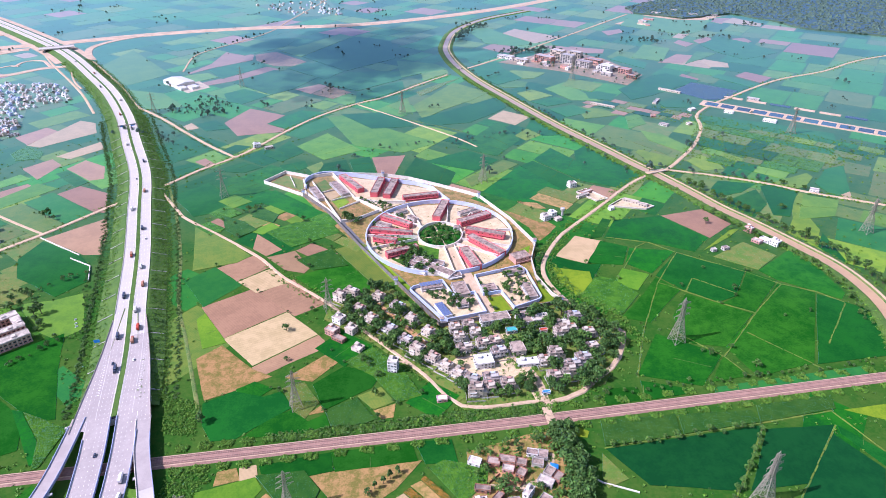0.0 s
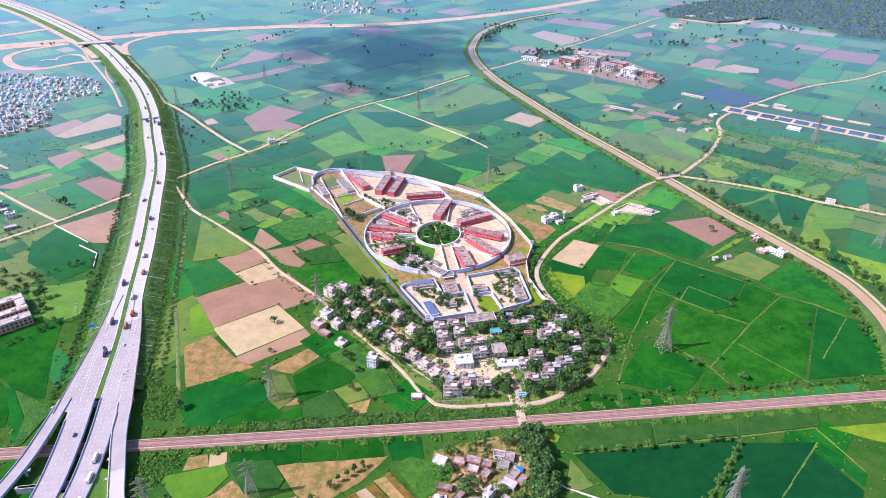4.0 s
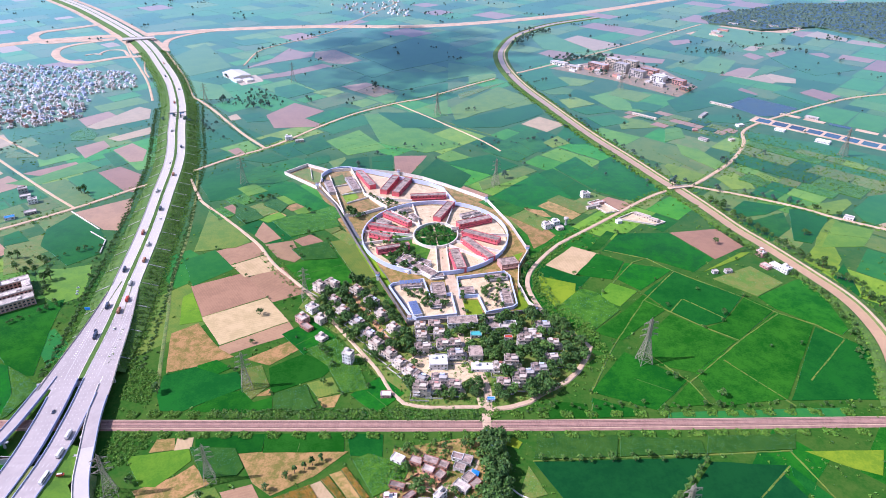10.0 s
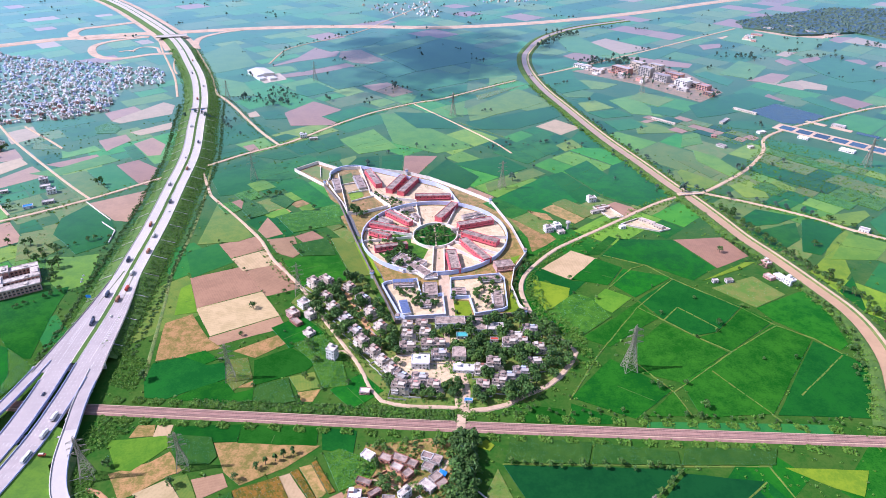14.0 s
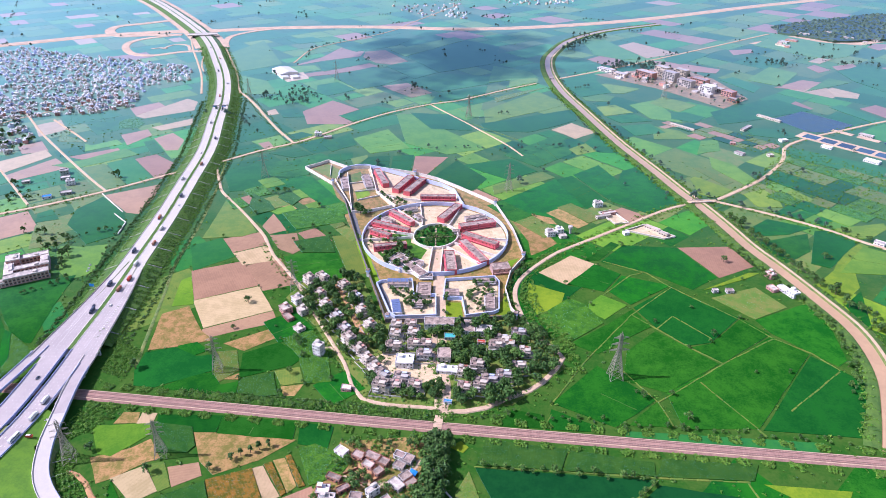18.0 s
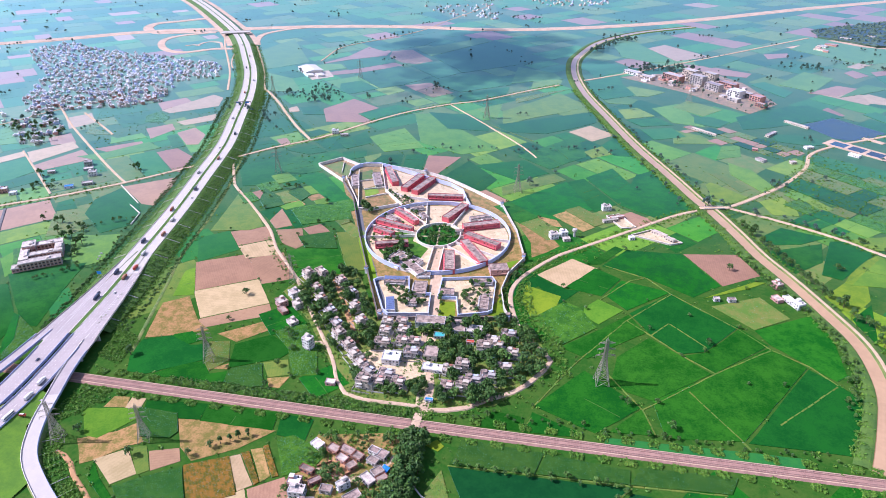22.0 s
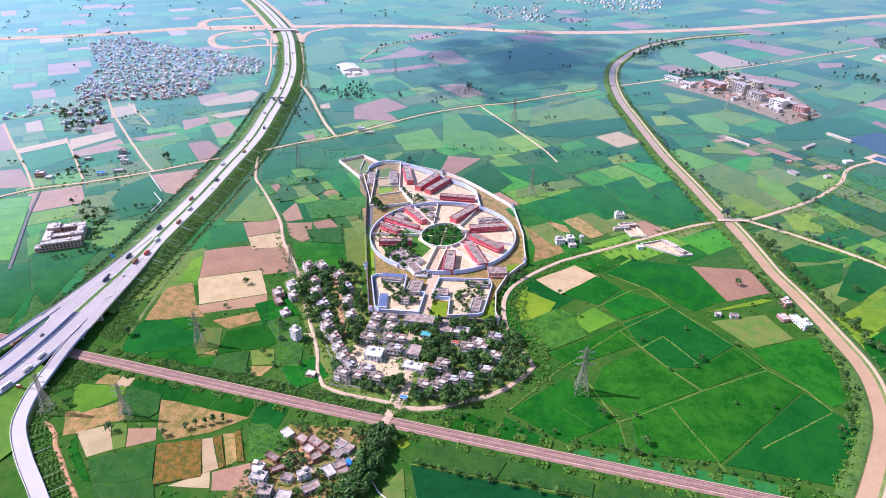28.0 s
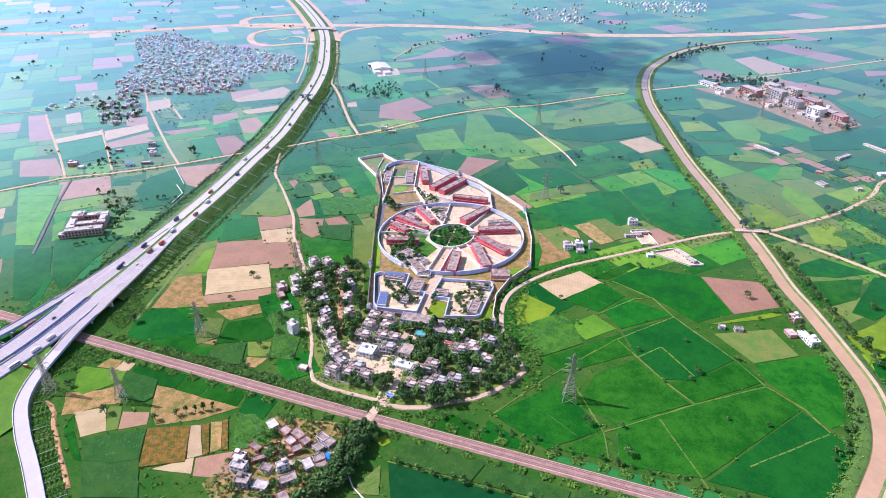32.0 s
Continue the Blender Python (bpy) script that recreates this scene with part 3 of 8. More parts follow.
field("light", 138, 1416, 186, 1423, 195, 1465, 169, 1476, 126, 1437)
field("lime", 183, 1318, 238, 1358, 198, 1403, 162, 1376)
field("lime", 329, 1388, 368, 1450, 298, 1495, 269, 1435)
field("teal", 312, 1337, 356, 1324, 379, 1367, 341, 1390, 312, 1377)
field("rice", 216, 1281, 275, 1312, 243, 1347, 184, 1314)
field("teal", 244, 1211, 299, 1247, 271, 1293, 216, 1263)
field("lime", 278, 1203, 352, 1227, 325, 1265, 274, 1282)
field("soil", 290, 1810, 345, 1754, 431, 1748, 445, 1794, 353, 1833, 281, 1843)
field("light", 122, 1869, 200, 1831, 260, 1861, 185, 2001, 138, 2088, 80, 2035)
field("teal", 312, 1848, 352, 1820, 431, 1960, 387, 2000, 307, 1897)
field("rice", 81, 1624, 175, 1747, 123, 1758, 59, 1686)
field("soil", 609, 1642, 678, 1725, 627, 1741, 551, 1650)
field("straw", 670, 1605, 714, 1601, 728, 1644, 681, 1686, 665, 1667)
field("straw", 938, 2176, 1017, 2121, 1042, 2167, 988, 2274, 920, 2191)
field("soil", 909, 2163, 976, 2263, 926, 2265, 887, 2204)
field("light", 684, 2030, 739, 2000, 800, 2048, 891, 2222, 770, 2240, 666, 2331, 568, 2136)
field("rice", 745, 1765, 787, 1685, 908, 1760, 883, 1880, 823, 1968, 731, 1857)
field("soil", 840, 1841, 898, 1903, 893, 1950, 852, 1937)
field("soil", 497, 1978, 554, 2026, 555, 2075, 491, 2040)
field("rice", 401, 1327, 452, 1358, 598, 1479, 540, 1545, 497, 1520, 391, 1406)
field("soil", 733, 1460, 779, 1506, 738, 1560, 697, 1521)
field("soil", 574, 1458, 602, 1494, 577, 1541, 558, 1510)
field("light", 497, 1704, 568, 1663, 630, 1810, 571, 1860)
field("teal", 499, 1589, 523, 1646, 469, 1723, 435, 1683)
field("straw", 707, 1936, 760, 2019, 732, 2030, 682, 1954)
field("soil", 682, 1830, 718, 1869, 690, 1919, 664, 1881)
field("teal", 704, 1411, 728, 1439, 666, 1540, 637, 1512)
field("light", 613, 1632, 665, 1678, 738, 1752, 692, 1775)
field("soil", 734, 1871, 793, 1921, 791, 1963, 730, 1912)
field("teal", 507, 1174, 603, 1119, 694, 1061, 720, 1120, 623, 1179, 510, 1227)
field("teal", 619, 1019, 665, 992, 686, 1040, 583, 1090, 561, 1074)
field("rice", 450, 920, 490, 974, 474, 976, 440, 931)
field("rice", 471, 913, 504, 954, 493, 961, 458, 931)
field("rice", 493, 902, 522, 934, 509, 945, 492, 926)
field("rice", 404, 847, 446, 864, 481, 895, 427, 907, 404, 876)
field("rice", 404, 789, 420, 769, 466, 823, 472, 875, 408, 832)
field("dark", 460, 790, 481, 785, 529, 865, 509, 895, 483, 886)
field("lime", 482, 778, 541, 858, 533, 865, 502, 828)
field("light", 489, 776, 544, 787, 577, 837, 535, 857)
field("lime", 525, 875, 551, 884, 581, 921, 580, 938, 507, 899)
field("teal", 575, 847, 610, 868, 655, 969, 618, 954, 573, 898)
field("lime", 420, 946, 455, 954, 454, 984, 437, 1016, 405, 988)
field("lime", 487, 978, 519, 976, 483, 1025, 460, 1032)
field("lime", 341, 970, 360, 962, 395, 987, 389, 1000, 339, 1039, 331, 1028)
field("olive", 381, 1013, 396, 1032, 350, 1082, 338, 1075)
field("light", 369, 1085, 413, 1023, 435, 1045, 403, 1112, 368, 1136)
field("teal", 457, 1277, 509, 1271, 548, 1297, 513, 1328, 446, 1319)
field("light", 349, 1145, 390, 1175, 390, 1233, 360, 1218)
field("straw", 588, 844, 601, 846, 615, 879, 593, 867)
field("dark", -204, 393, -191, 375, -171, 378, -160, 389, -131, 415, -146, 435, -160, 428, -189, 435, -212, 419)
field("rice", -172, 418, -154, 439, -173, 448, -188, 437)
field("rice", -118, 384, -95, 392, -101, 407, -115, 398, -130, 412, -147, 404, -168, 378)
field("scrub", -129, 409, -118, 401, -109, 421, -127, 447, -146, 439)
field("earth", -103, 409, -107, 417, -118, 405)
field("dark", -107, 418, -102, 412, -64, 440, -58, 456, -93, 470, -119, 444)
field("maize", -94, 392, -68, 394, -57, 400, -76, 427, -102, 410)
field("olive", -60, 412, -42, 422, -56, 441, -76, 429)
field("earth", -52, 401, -42, 403, -41, 420, -60, 411)
field("bush", -64, 455, -39, 421, -18, 430, -38, 467, -69, 498, -94, 476)
field("earth", -212, 423, -189, 435, -159, 455, -179, 465, -219, 501, -238, 480)
field("earth", -120, 448, -96, 481, -109, 492, -146, 453)
field("light", -237, 495, -216, 505, -253, 555, -259, 544)
field("earth", -175, 330, -156, 336, -162, 348, -176, 344)
field("straw", -156, 335, -143, 339, -147, 351, -160, 348)
field("dark", -141, 342, -109, 339, -85, 345, -90, 364, -145, 350)
field("dark", -84, 344, -19, 355, -25, 375, -90, 364)
field("dark", -13, 352, 13, 354, 8, 378, -22, 375)
field("light", -164, 298, -152, 299, -144, 313, -137, 328, -145, 339, -191, 323)
field("earth", -144, 273, -137, 279, -120, 302, -112, 308, -133, 324, -142, 311, -167, 293)
field("maize", -120, 312, -95, 319, -93, 327, -108, 345, -145, 340)
field("earth", -80, 314, -62, 305, -35, 328, -16, 356, -84, 345, -103, 340)
field("straw", -128, 276, -106, 265, -94, 280, -119, 299, -137, 280)
field("olive", -93, 279, -87, 286, -107, 306, -118, 300)
field("soil", -86, 286, -70, 302, -80, 313, -101, 302)
field("maize", -81, 250, -58, 259, -43, 273, -65, 298, -103, 264)
field("rust", -36, 267, -9, 289, -36, 319, -65, 299)
field("straw", -10, 292, -2, 301, -29, 324, -36, 319)
field("rust", -1, 301, 1, 305, -24, 329, -29, 325)
field("earth", 2, 305, 6, 313, -16, 336, -24, 331)
field("rust", 8, 312, 12, 315, -13, 340, -16, 337)
field("straw", -26, 271, 5, 283, -6, 296, -11, 290)
field("soil", 8, 282, 38, 296, 17, 316, -4, 296)
field("bush", 15, 316, 23, 322, 35, 336, 37, 350, 1, 356, -10, 348)
field("rice", -127, 264, -89, 247, -82, 249, -118, 267, -135, 279)
field("lime", 136, 616, 151, 590, 174, 610, 175, 640, 132, 650)
field("bush", 166, 571, 191, 552, 221, 594, 199, 624, 181, 631, 151, 585)
field("light", 204, 611, 222, 601, 244, 635, 215, 648, 203, 626)
field("dark", 218, 656, 235, 700, 203, 715, 176, 660)
field("rice", 248, 637, 269, 663, 291, 690, 236, 697, 222, 659)
field("rice", 191, 549, 219, 540, 249, 577, 270, 601, 250, 629, 227, 595)
field("rice", 244, 507, 283, 500, 333, 556, 306, 574, 274, 594, 246, 552)
field("dark", 274, 602, 305, 578, 327, 589, 361, 644, 325, 662, 291, 686, 251, 632)
field("rice", 308, 576, 337, 559, 388, 621, 362, 642, 328, 588)
field("rice", 390, 623, 444, 584, 454, 596, 451, 657, 435, 692, 377, 644)
field("rice", 296, 457, 358, 475, 420, 596, 388, 617, 284, 495)
field("dark", 361, 474, 439, 487, 465, 562, 442, 580, 421, 594)
field("rice", 240, 443, 274, 488, 219, 521, 184, 458)
field("rice", 250, 448, 288, 457, 274, 485)
field("dark", 182, 424, 227, 434, 224, 440, 184, 450)
field("teal", 248, 434, 401, 459, 406, 472, 249, 441)
field("lime", 386, 400, 405, 396, 417, 424, 353, 413)
field("lime", 372, 725, 396, 749, 383, 746, 327, 690)
field("scrub", 377, 645, 414, 679, 386, 713, 335, 676)
field("olive", -249, 659, -236, 675, -290, 731, -331, 755, -296, 640)
field("maize", -264, 722, -245, 743, -268, 766, -304, 784, -288, 744)
field("maize", -229, 762, -226, 787, -260, 812, -262, 781)
field("maize", -153, 642, -113, 653, -140, 693, -177, 665)
field("soil", -217, 675, -201, 691, -242, 731, -238, 693)
field("earth", -223, 743, -218, 756, -268, 785, -272, 773)
field("soil", -186, 642, -163, 636, -158, 648, -184, 688, -215, 672)
field("bush", -190, 697, -135, 735, -151, 767, -199, 764, -232, 736)
field("olive", -76, 608, -57, 618, -111, 705, -135, 692)
field("scrub", 145, 338, 130, 363, 125, 340, 127, 329)
field("lime", 121, 380, 124, 387, 116, 392, 109, 383)
field("rice", -326, 349, -322, 353, -336, 377, -366, 409, -376, 411)
field("bush", -334, 376, -322, 344, -318, 348, -316, 389, -364, 408)



def bund(*c):
    """A straight low earth bund with dry grass, about a metre wide."""
    pts = pairs(c)
    b = Build()
    for (x0, y0), (x1, y1) in zip(pts, pts[1:]):
        a, ln = math.atan2(y1 - y0, x1 - x0), math.hypot(x1 - x0, y1 - y0)
        n = max(1, int(ln / 9))
        for i in range(n):
            k = (i + 0.5) / n
            b.box((x0 + (x1 - x0) * k + trnd.uniform(-0.25, 0.25), y0 + (y1 - y0) * k + trnd.uniform(-0.25, 0.25), 0.25), (ln / n + 0.3, trnd.uniform(1.0, 1.9), 0.5), a, 0.85)
    solo("field_bund", b, CROPS["olive"][0], "low earth bund with dry grass between paddies", "bund", "field bunds", "structure")


trnd = random.Random(14)
bund(183, 455, 206, 522, 249, 617, 292, 686, 264, 712, 213, 725)
bund(249, 617, 276, 598, 309, 574, 337, 558)
bund(337, 558, 390, 614, 361, 640, 292, 686)
bund(337, 558, 302, 516, 275, 485, 288, 457)
bund(390, 614, 423, 599, 444, 577)
bund(313, 524, 363, 467)
bund(388, 505, 443, 576)
bund(234, 530, 275, 485)
bund(181, 424, 185, 444)
bund(218, 649, 245, 699, 260, 711)
bund(276, 600, 292, 627, 330, 596)
bund(336, 395, 267, 316)
bund(274, 395, 242, 348, 218, 316)
bund(341, 411, 361, 366)
bund(133, 369, 273, 397, 343, 412)
bund(-116, 1227, 38, 1129)


def smallholding(seed, size, crops, *c):
    """Small garden plots that fill a patch, each a field of its own."""
    rng = random.Random(seed)
    poly = pairs(c)
    xs, ys = [q[0] for q in poly], [q[1] for q in poly]
    ca, sa = math.cos(radians(-38)), math.sin(radians(-38))
    cx, cy, half = (min(xs) + max(xs)) / 2, (min(ys) + max(ys)) / 2, max(max(xs) - min(xs), max(ys) - min(ys))
    v = -half
    while v < half:
        dv = size * rng.uniform(0.6, 1.3)
        u = -half
        while u < half:
            du = size * rng.uniform(0.7, 1.9)
            q = [(cx + a * ca - b * sa, cy + a * sa + b * ca) for a, b in ((u, v), (u + du - 1.5, v), (u + du - 1.5, v + dv - 1.5), (u, v + dv - 1.5))]
            mx, my = sum(p[0] for p in q) / 4, sum(p[1] for p in q) / 4
            if inside(mx, my, poly) and not any(inside(mx, my, f) for f in FIELDS):
                field(rng.choice(crops), *[k + rng.uniform(-2, 2) for p in q for k in p])
            u += du
        v += dv


smallholding(3, 26, ("bush", "bush", "earth", "rice", "soil", "scrub", "light", "bush"), -330, 745, -240, 840, -205, 838, -165, 792, -110, 700, -70, 640, -120, 660, -205, 665, -285, 735)
smallholding(4, 30, ("rice", "light", "lime", "scrub", "bush", "dark"), -330, 880, -285, 890, -205, 840, -240, 842, -330, 760, -360, 800)
smallholding(5, 34, ("bush", "scrub", "lime", "earth", "scrub", "rice"), 130, 740, 160, 790, 190, 900, 120, 880, 60, 860, 105, 770)
smallholding(6, 30, ("bush", "lime", "rice", "scrub", "dark"), -130, 495, -120, 540, -70, 500, -20, 450, 0, 425, -60, 412, -90, 440)
smallholding(7, 40, ("scrub", "bush", "lime", "light", "scrub", "rice", "dark"), 400, 1010, 480, 1160, 500, 1240, 620, 1130, 760, 1040, 560, 930, 430, 940)

smallholding(8, 24, ("soil", "scrub", "pond", "soil", "scrub", "soil"), 291, 1266, 321, 1334, 366, 1334, 475, 1268, 489, 1202, 423, 1195)

# ---- expressway lines, used to keep the fields clear ----
EXWY = smooth_path([(-232, 40), (-240, 180), (-249, 285), (-262, 345), (-281, 406), (-303, 477), (-333, 560), (-371, 666), (-417, 783), (-470, 915), (-541, 1052), (-616, 1195), (-716, 1355), (-826, 1503), (-950, 1662), (-1070, 1795), (-1300, 2015), (-1550, 2240), (-1800, 2440), (-2300, 2830)], 10)
RAIL = smooth_path([(-900, 246), (-341, 335), (-107, 371), (78, 399.5), (268, 431), (442, 460.5), (900, 537)], 20)
CANAL = smooth_path([(457, 473), (461, 486), (471, 525), (480, 569), (480, 612), (472, 655), (450, 703), (418, 765), (392, 810), (367, 866), (340, 922), (316, 963), (275, 1045), (213, 1165), (142, 1325), (78, 1475), (32, 1625), (9, 1760), (10, 1860), (30, 2010), (75, 2130), (150, 2250), (300, 2400)], 12)
FARROAD = smooth_path([(-2300, 900), (-1745, 1320), (-1540, 1490), (-1364, 1690), (-1210, 1800), (-1060, 1875), (-850, 1990), (-600, 2075), (-300, 2130), (-40, 2262), (200, 2440), (400, 2630), (720, 2960), (1300, 3500)], 20)


def dist_to(path, x, y):
    return min(math.hypot(p.x - x, p.y - y) for p in path)


VILLAGE = [(-1470, 1380), (-1440, 1500), (-1250, 1455), (-1113, 1457), (-857, 1430), (-780, 1322), (-838, 1250), (-770, 1100), (-815, 1040), (-897, 1000), (-962, 940), (-1055, 1007), (-1180, 1181)]
VILLAGE2 = [(-945, 880), (-925, 964), (-790, 873), (-785, 806), (-825, 803)]
VILLAGE4 = [(-436, 2831), (-222, 2662), (-25, 2746), (-18, 2983), (-158, 3002)]
VILLAGE3 = [(-700, 2500), (-450, 2640), (-340, 2310), (-500, 2270)]
JAIL = [(-272, 893), (-248, 931), (-206, 913), (-170, 926), (-93, 924), (-13, 890), (53, 848), (92, 774), (120, 706), (111, 664), (111, 626), (134, 575), (39, 541), (-1, 530), (-103, 694), (-204, 845)]
COLONY = [(-120, 590), (-62, 612), (-3, 530), (130, 575), (165, 560), (190, 510), (150, 445), (90, 422), (20, 412), (-20, 455), (-70, 505), (-125, 545)]
HAMLET = [(20, 365), (95, 392), (110, 330), (95, 250), (20, 280)]
FACTORY = [(140, 1650), (330, 1790), (420, 1690), (480, 1530), (420, 1440), (290, 1560)]
FARM = [(400, 1260), (560, 1460), (660, 1390), (860, 1240), (880, 1090), (620, 1140), (500, 1260)]
SCHOOL = [(-500, 515), (-455, 560), (-402, 512), (-440, 462)]


def patchwork():
    """The fields farther off: land cut again and again into plots that lie along the tracks, one sheet of plots for each crop."""
    rng = random.Random(12)
    builds = {}
    ca, sa = math.cos(radians(55)), math.sin(radians(55))

    def world_xy(u, v):
        return (-300 + u * ca - v * sa, 1000 + u * sa + v * ca)

    def seen(x, y):
        if y < 330 + 0.1 * x or y > 3700:
            return False
        return -1.78 * y + 90 < x < max(0.66 * y + 130, 560)

    def plot(u0, u1, v0, v1):
        x, y = world_xy((u0 + u1) / 2, (v0 + v1) / 2)
        far = math.hypot(x - 150, y)
        size = (46 + far * 0.016) * (0.8 if x < -0.52 * y - 60 else 1.0)
        wide, tall = u1 - u0, v1 - v0
        if max(wide, tall) > size * rng.uniform(1.2, 2.2):
            k = rng.uniform(0.36, 0.64)
            if wide > tall * rng.uniform(0.7, 1.4):
                plot(u0, u0 + wide * k, v0, v1), plot(u0 + wide * k, u1, v0, v1)
            else:
                plot(u0, u1, v0, v0 + tall * k), plot(u0, u1, v0 + tall * k, v1)
            return
        if x < 260 and y < 560 and x > -215 + 0.2 * (400 - y) or not seen(x, y) or any(inside(x, y, q) for q in FIELDS) or any(inside(x, y, q) for q in (VILLAGE, VILLAGE2, VILLAGE3, JAIL, COLONY, HAMLET, FACTORY, FARM, SCHOOL)):
            return
        if dist_to(EXWY, x, y) < 42 or dist_to(RAIL, x, y) < 24 or dist_to(CANAL, x, y) < 26 or dist_to(FARROAD, x, y) < 40:
            return
        west = x < -0.52 * y - 60
        names = ("rice", "dark", "teal", "light", "lime", "olive", "soil", "straw", "scrub", "bright")
        weights = (3, 2, 5, 5, 2, 4, 2.4, 1.0, 4, 2) if west else (5, 3.5, 2.5, 7, 5, 1.5, 1.6, 0.6, 1.2, 11)
        if 250 < x < 700 and 700 < y < 1500:
            weights = (4, 3, 2, 5, 6, 3, 0, 0, 4, 4)
        elif x > 250 and y > 1450:
            weights = (5, 3, 3, 6, 4, 3, 2.4, 1.5, 2, 6)
        crop = rng.choices(names, weights)[0]
        if 100 < x < 490 and y < 760:
            crop = rng.choice(("rice", "dark"))
        gap = rng.uniform(0.8, 2.0)
        c = [world_xy(*q) for q in ((u0 + gap, v0 + gap), (u1 - gap, v0 + gap), (u1 - gap, v1 - gap), (u0 + gap, v1 - gap))]
        c = [(a + rng.uniform(-3, 3), q + rng.uniform(-3, 3)) for a, q in c]
        z = 0.06 + rng.uniform(0, 0.06)
        builds.setdefault(crop, Build()).prism(wobble(c, rng, 30, 1.2), 0.0, z)

    plot(-1900, 3600, -2600, 2900)
    for crop, b in builds.items():
        solo("distant_fields", b, CROPS[crop][0], CROPS[crop][2].replace("field", "plots far off").replace("plot ", "plots ", 1), "fields", kind="stuff")


patchwork()
solo("paddy_ridges", RIDGES, M_VERGE, "thin grassy ridges that part the paddies", "ridges", kind="stuff")

# ---- railway ----
bed = thing("railway", "straight railway on pinkish ballast between shrubs", "railway", kind="structure")
part("ballast_bed", profile(RAIL, [(-6.6, 0.0), (-5.0, 1.3), (5.0, 1.3), (6.6, 0.0)]), M_BALLAST, bed)
for o in (-2.9, 2.6):
    for side in (-0.84, 0.84):
        part("rail", profile(RAIL, [(o + side - 0.1, 1.5), (o + side - 0.09, 1.72), (o + side + 0.09, 1.72), (o + side + 0.1, 1.5)]), M_RAIL, bed)
    sl, rn = Build(), normals(RAIL)
    for p, q, p2 in zip(RAIL, rn, RAIL[1:]):
        if -330 < p.x < 600:
            for k in range(9):
                c = p.lerp(p2, k / 9) + q * o
                sl.box((c.x, c.y, 1.42), (0.5, 2.7, 0.2), math.atan2(-q.x, q.y))
    tagged(part("sleepers", sl, M_SLEEPER, bed), kind="stuff")
cess = thing("rail_service_path", "dusty strip between the tracks of the railway", "path", kind="structure")
part("surface", profile(RAIL, [(-4.95, 1.32), (-4.7, 1.38), (-4.4, 1.32)]), M_DIRT, cess)
part("surface", profile(RAIL, [(4.2, 1.32), (4.5, 1.38), (4.9, 1.32)]), M_DIRT, cess)
cx = Build().box((93, 402, 1.55), (7.5, 17.5, 0.2), radians(9))
cx.box((93.8, 395, 0.9), (7.0, 8.0, 1.2), radians(9)).box((91.5, 411.5, 0.9), (7.0, 6.0, 1.2), radians(9))
solo("level_crossing", cx, M_DIRT, "dusty level crossing over the railway", kind="structure")

# ---- canal ----
canal = thing("canal", "muddy brown canal between raised grassy banks", "canal", kind="structure")
part("water", profile(CANAL, [(-6.6, 0.9), (0.0, 0.9), (6.4, 0.9)]), M_MUD, canal)
part("bank", profile(CANAL, [(-20, 0.0), (-14, 1.6), (-9.0, 1.7), (-7.0, 1.3)]), M_VERGE, canal, "grassy canal bank")
part("bank_slope", profile(CANAL, [(-7.0, 1.3), (-6.2, 0.8)]), M_TRACK, canal, "bare earth slope above the water")
part("bank_slope", profile(CANAL, [(6.0, 0.8), (7.6, 1.6), (8.6, 1.85)]), M_SLOPE, canal, "dry grassy slope above the water")
part("bank", profile(CANAL, [(12.2, 1.9), (14.5, 1.8), (20.5, 0.0)]), M_VERGE, canal, "grassy canal bank")
part("bank_road", profile(CANAL, [(8.6, 1.85), (10.4, 2.0), (12.2, 1.9)]), M_DIRT, canal, "pale dirt road along the bank")


# ---- country roads ----
def lane(width, *c, m=M_DIRT, label="pale dirt road between fields", h=0.9):
    path = smooth_path(pairs(c), 10)
    w = width / 2
    b = profile(path, [(-w - 0.7, 0.0), (-w, h), (0, h + 0.08), (w, h), (w + 0.7, 0.0)])
    solo("road", b, m, label, "road", "country roads", "structure")
    LANES.append(path)
    return path


LANES = []
lane(5.4, -760, 340, -651, 561, -631, 601, -580, 654, -523, 728, -466, 820, -421, 885, -388, 943, -347, 998, -325, 1039, -290, 1123, -243, 1214, -176, 1297, -124, 1343, -49, 1447, 12, 1525)
lane(6.5, 52, 1575, 140, 1678, 267, 1836, 414, 2028, 640, 2330)
lane(4.4, 326, 932, 283, 889, 223, 814, 169, 748, 154, 728, 137, 696, 122, 657, 121, 623, 135, 584, 154, 553, 176, 536, 186, 524, 182, 508, 172, 484, 162, 469, 142, 451, 128, 436, 112, 427, 100, 423, 92, 412, label="pale dirt road round the jail and colony")
lane(5.4, 356, 944, 393, 990, 445, 1065, 487, 1153, 505, 1227, 556, 1292, 626, 1355, 701, 1422, 801, 1498, 932, 1566, 1077, 1674, 1250, 1760)
lane(4.5, 364, 948, 430, 926, 496, 897, 546, 865, 636, 821, 760, 760)
lane(4.6, -347, 998, -406, 1052, -470, 1118, -528, 1181, -585, 1237, -625, 1275, -711, 1404, -815, 1545, -895, 1650)
lane(2.8, -207, 652, -183, 625, -127, 576, -86, 531, -44, 487, -16, 457, 3, 430, 18, 417, 44, 416, 71, 421, 94, 424)
lane(5.5, 93, 417, 91, 443, 83, 465, 66, 490, 58, 512, 54, 530, label="dusty street through the staff colony", h=0.45)
lane(3.0, -860, 985, -760, 930, -708, 900, m=M_DIRT)
lane(1.8, -90, 481, -73, 469, -61, 466, -51, 472, -40, 477, -29, 471, label="narrow trodden path past a white block", h=0.4)
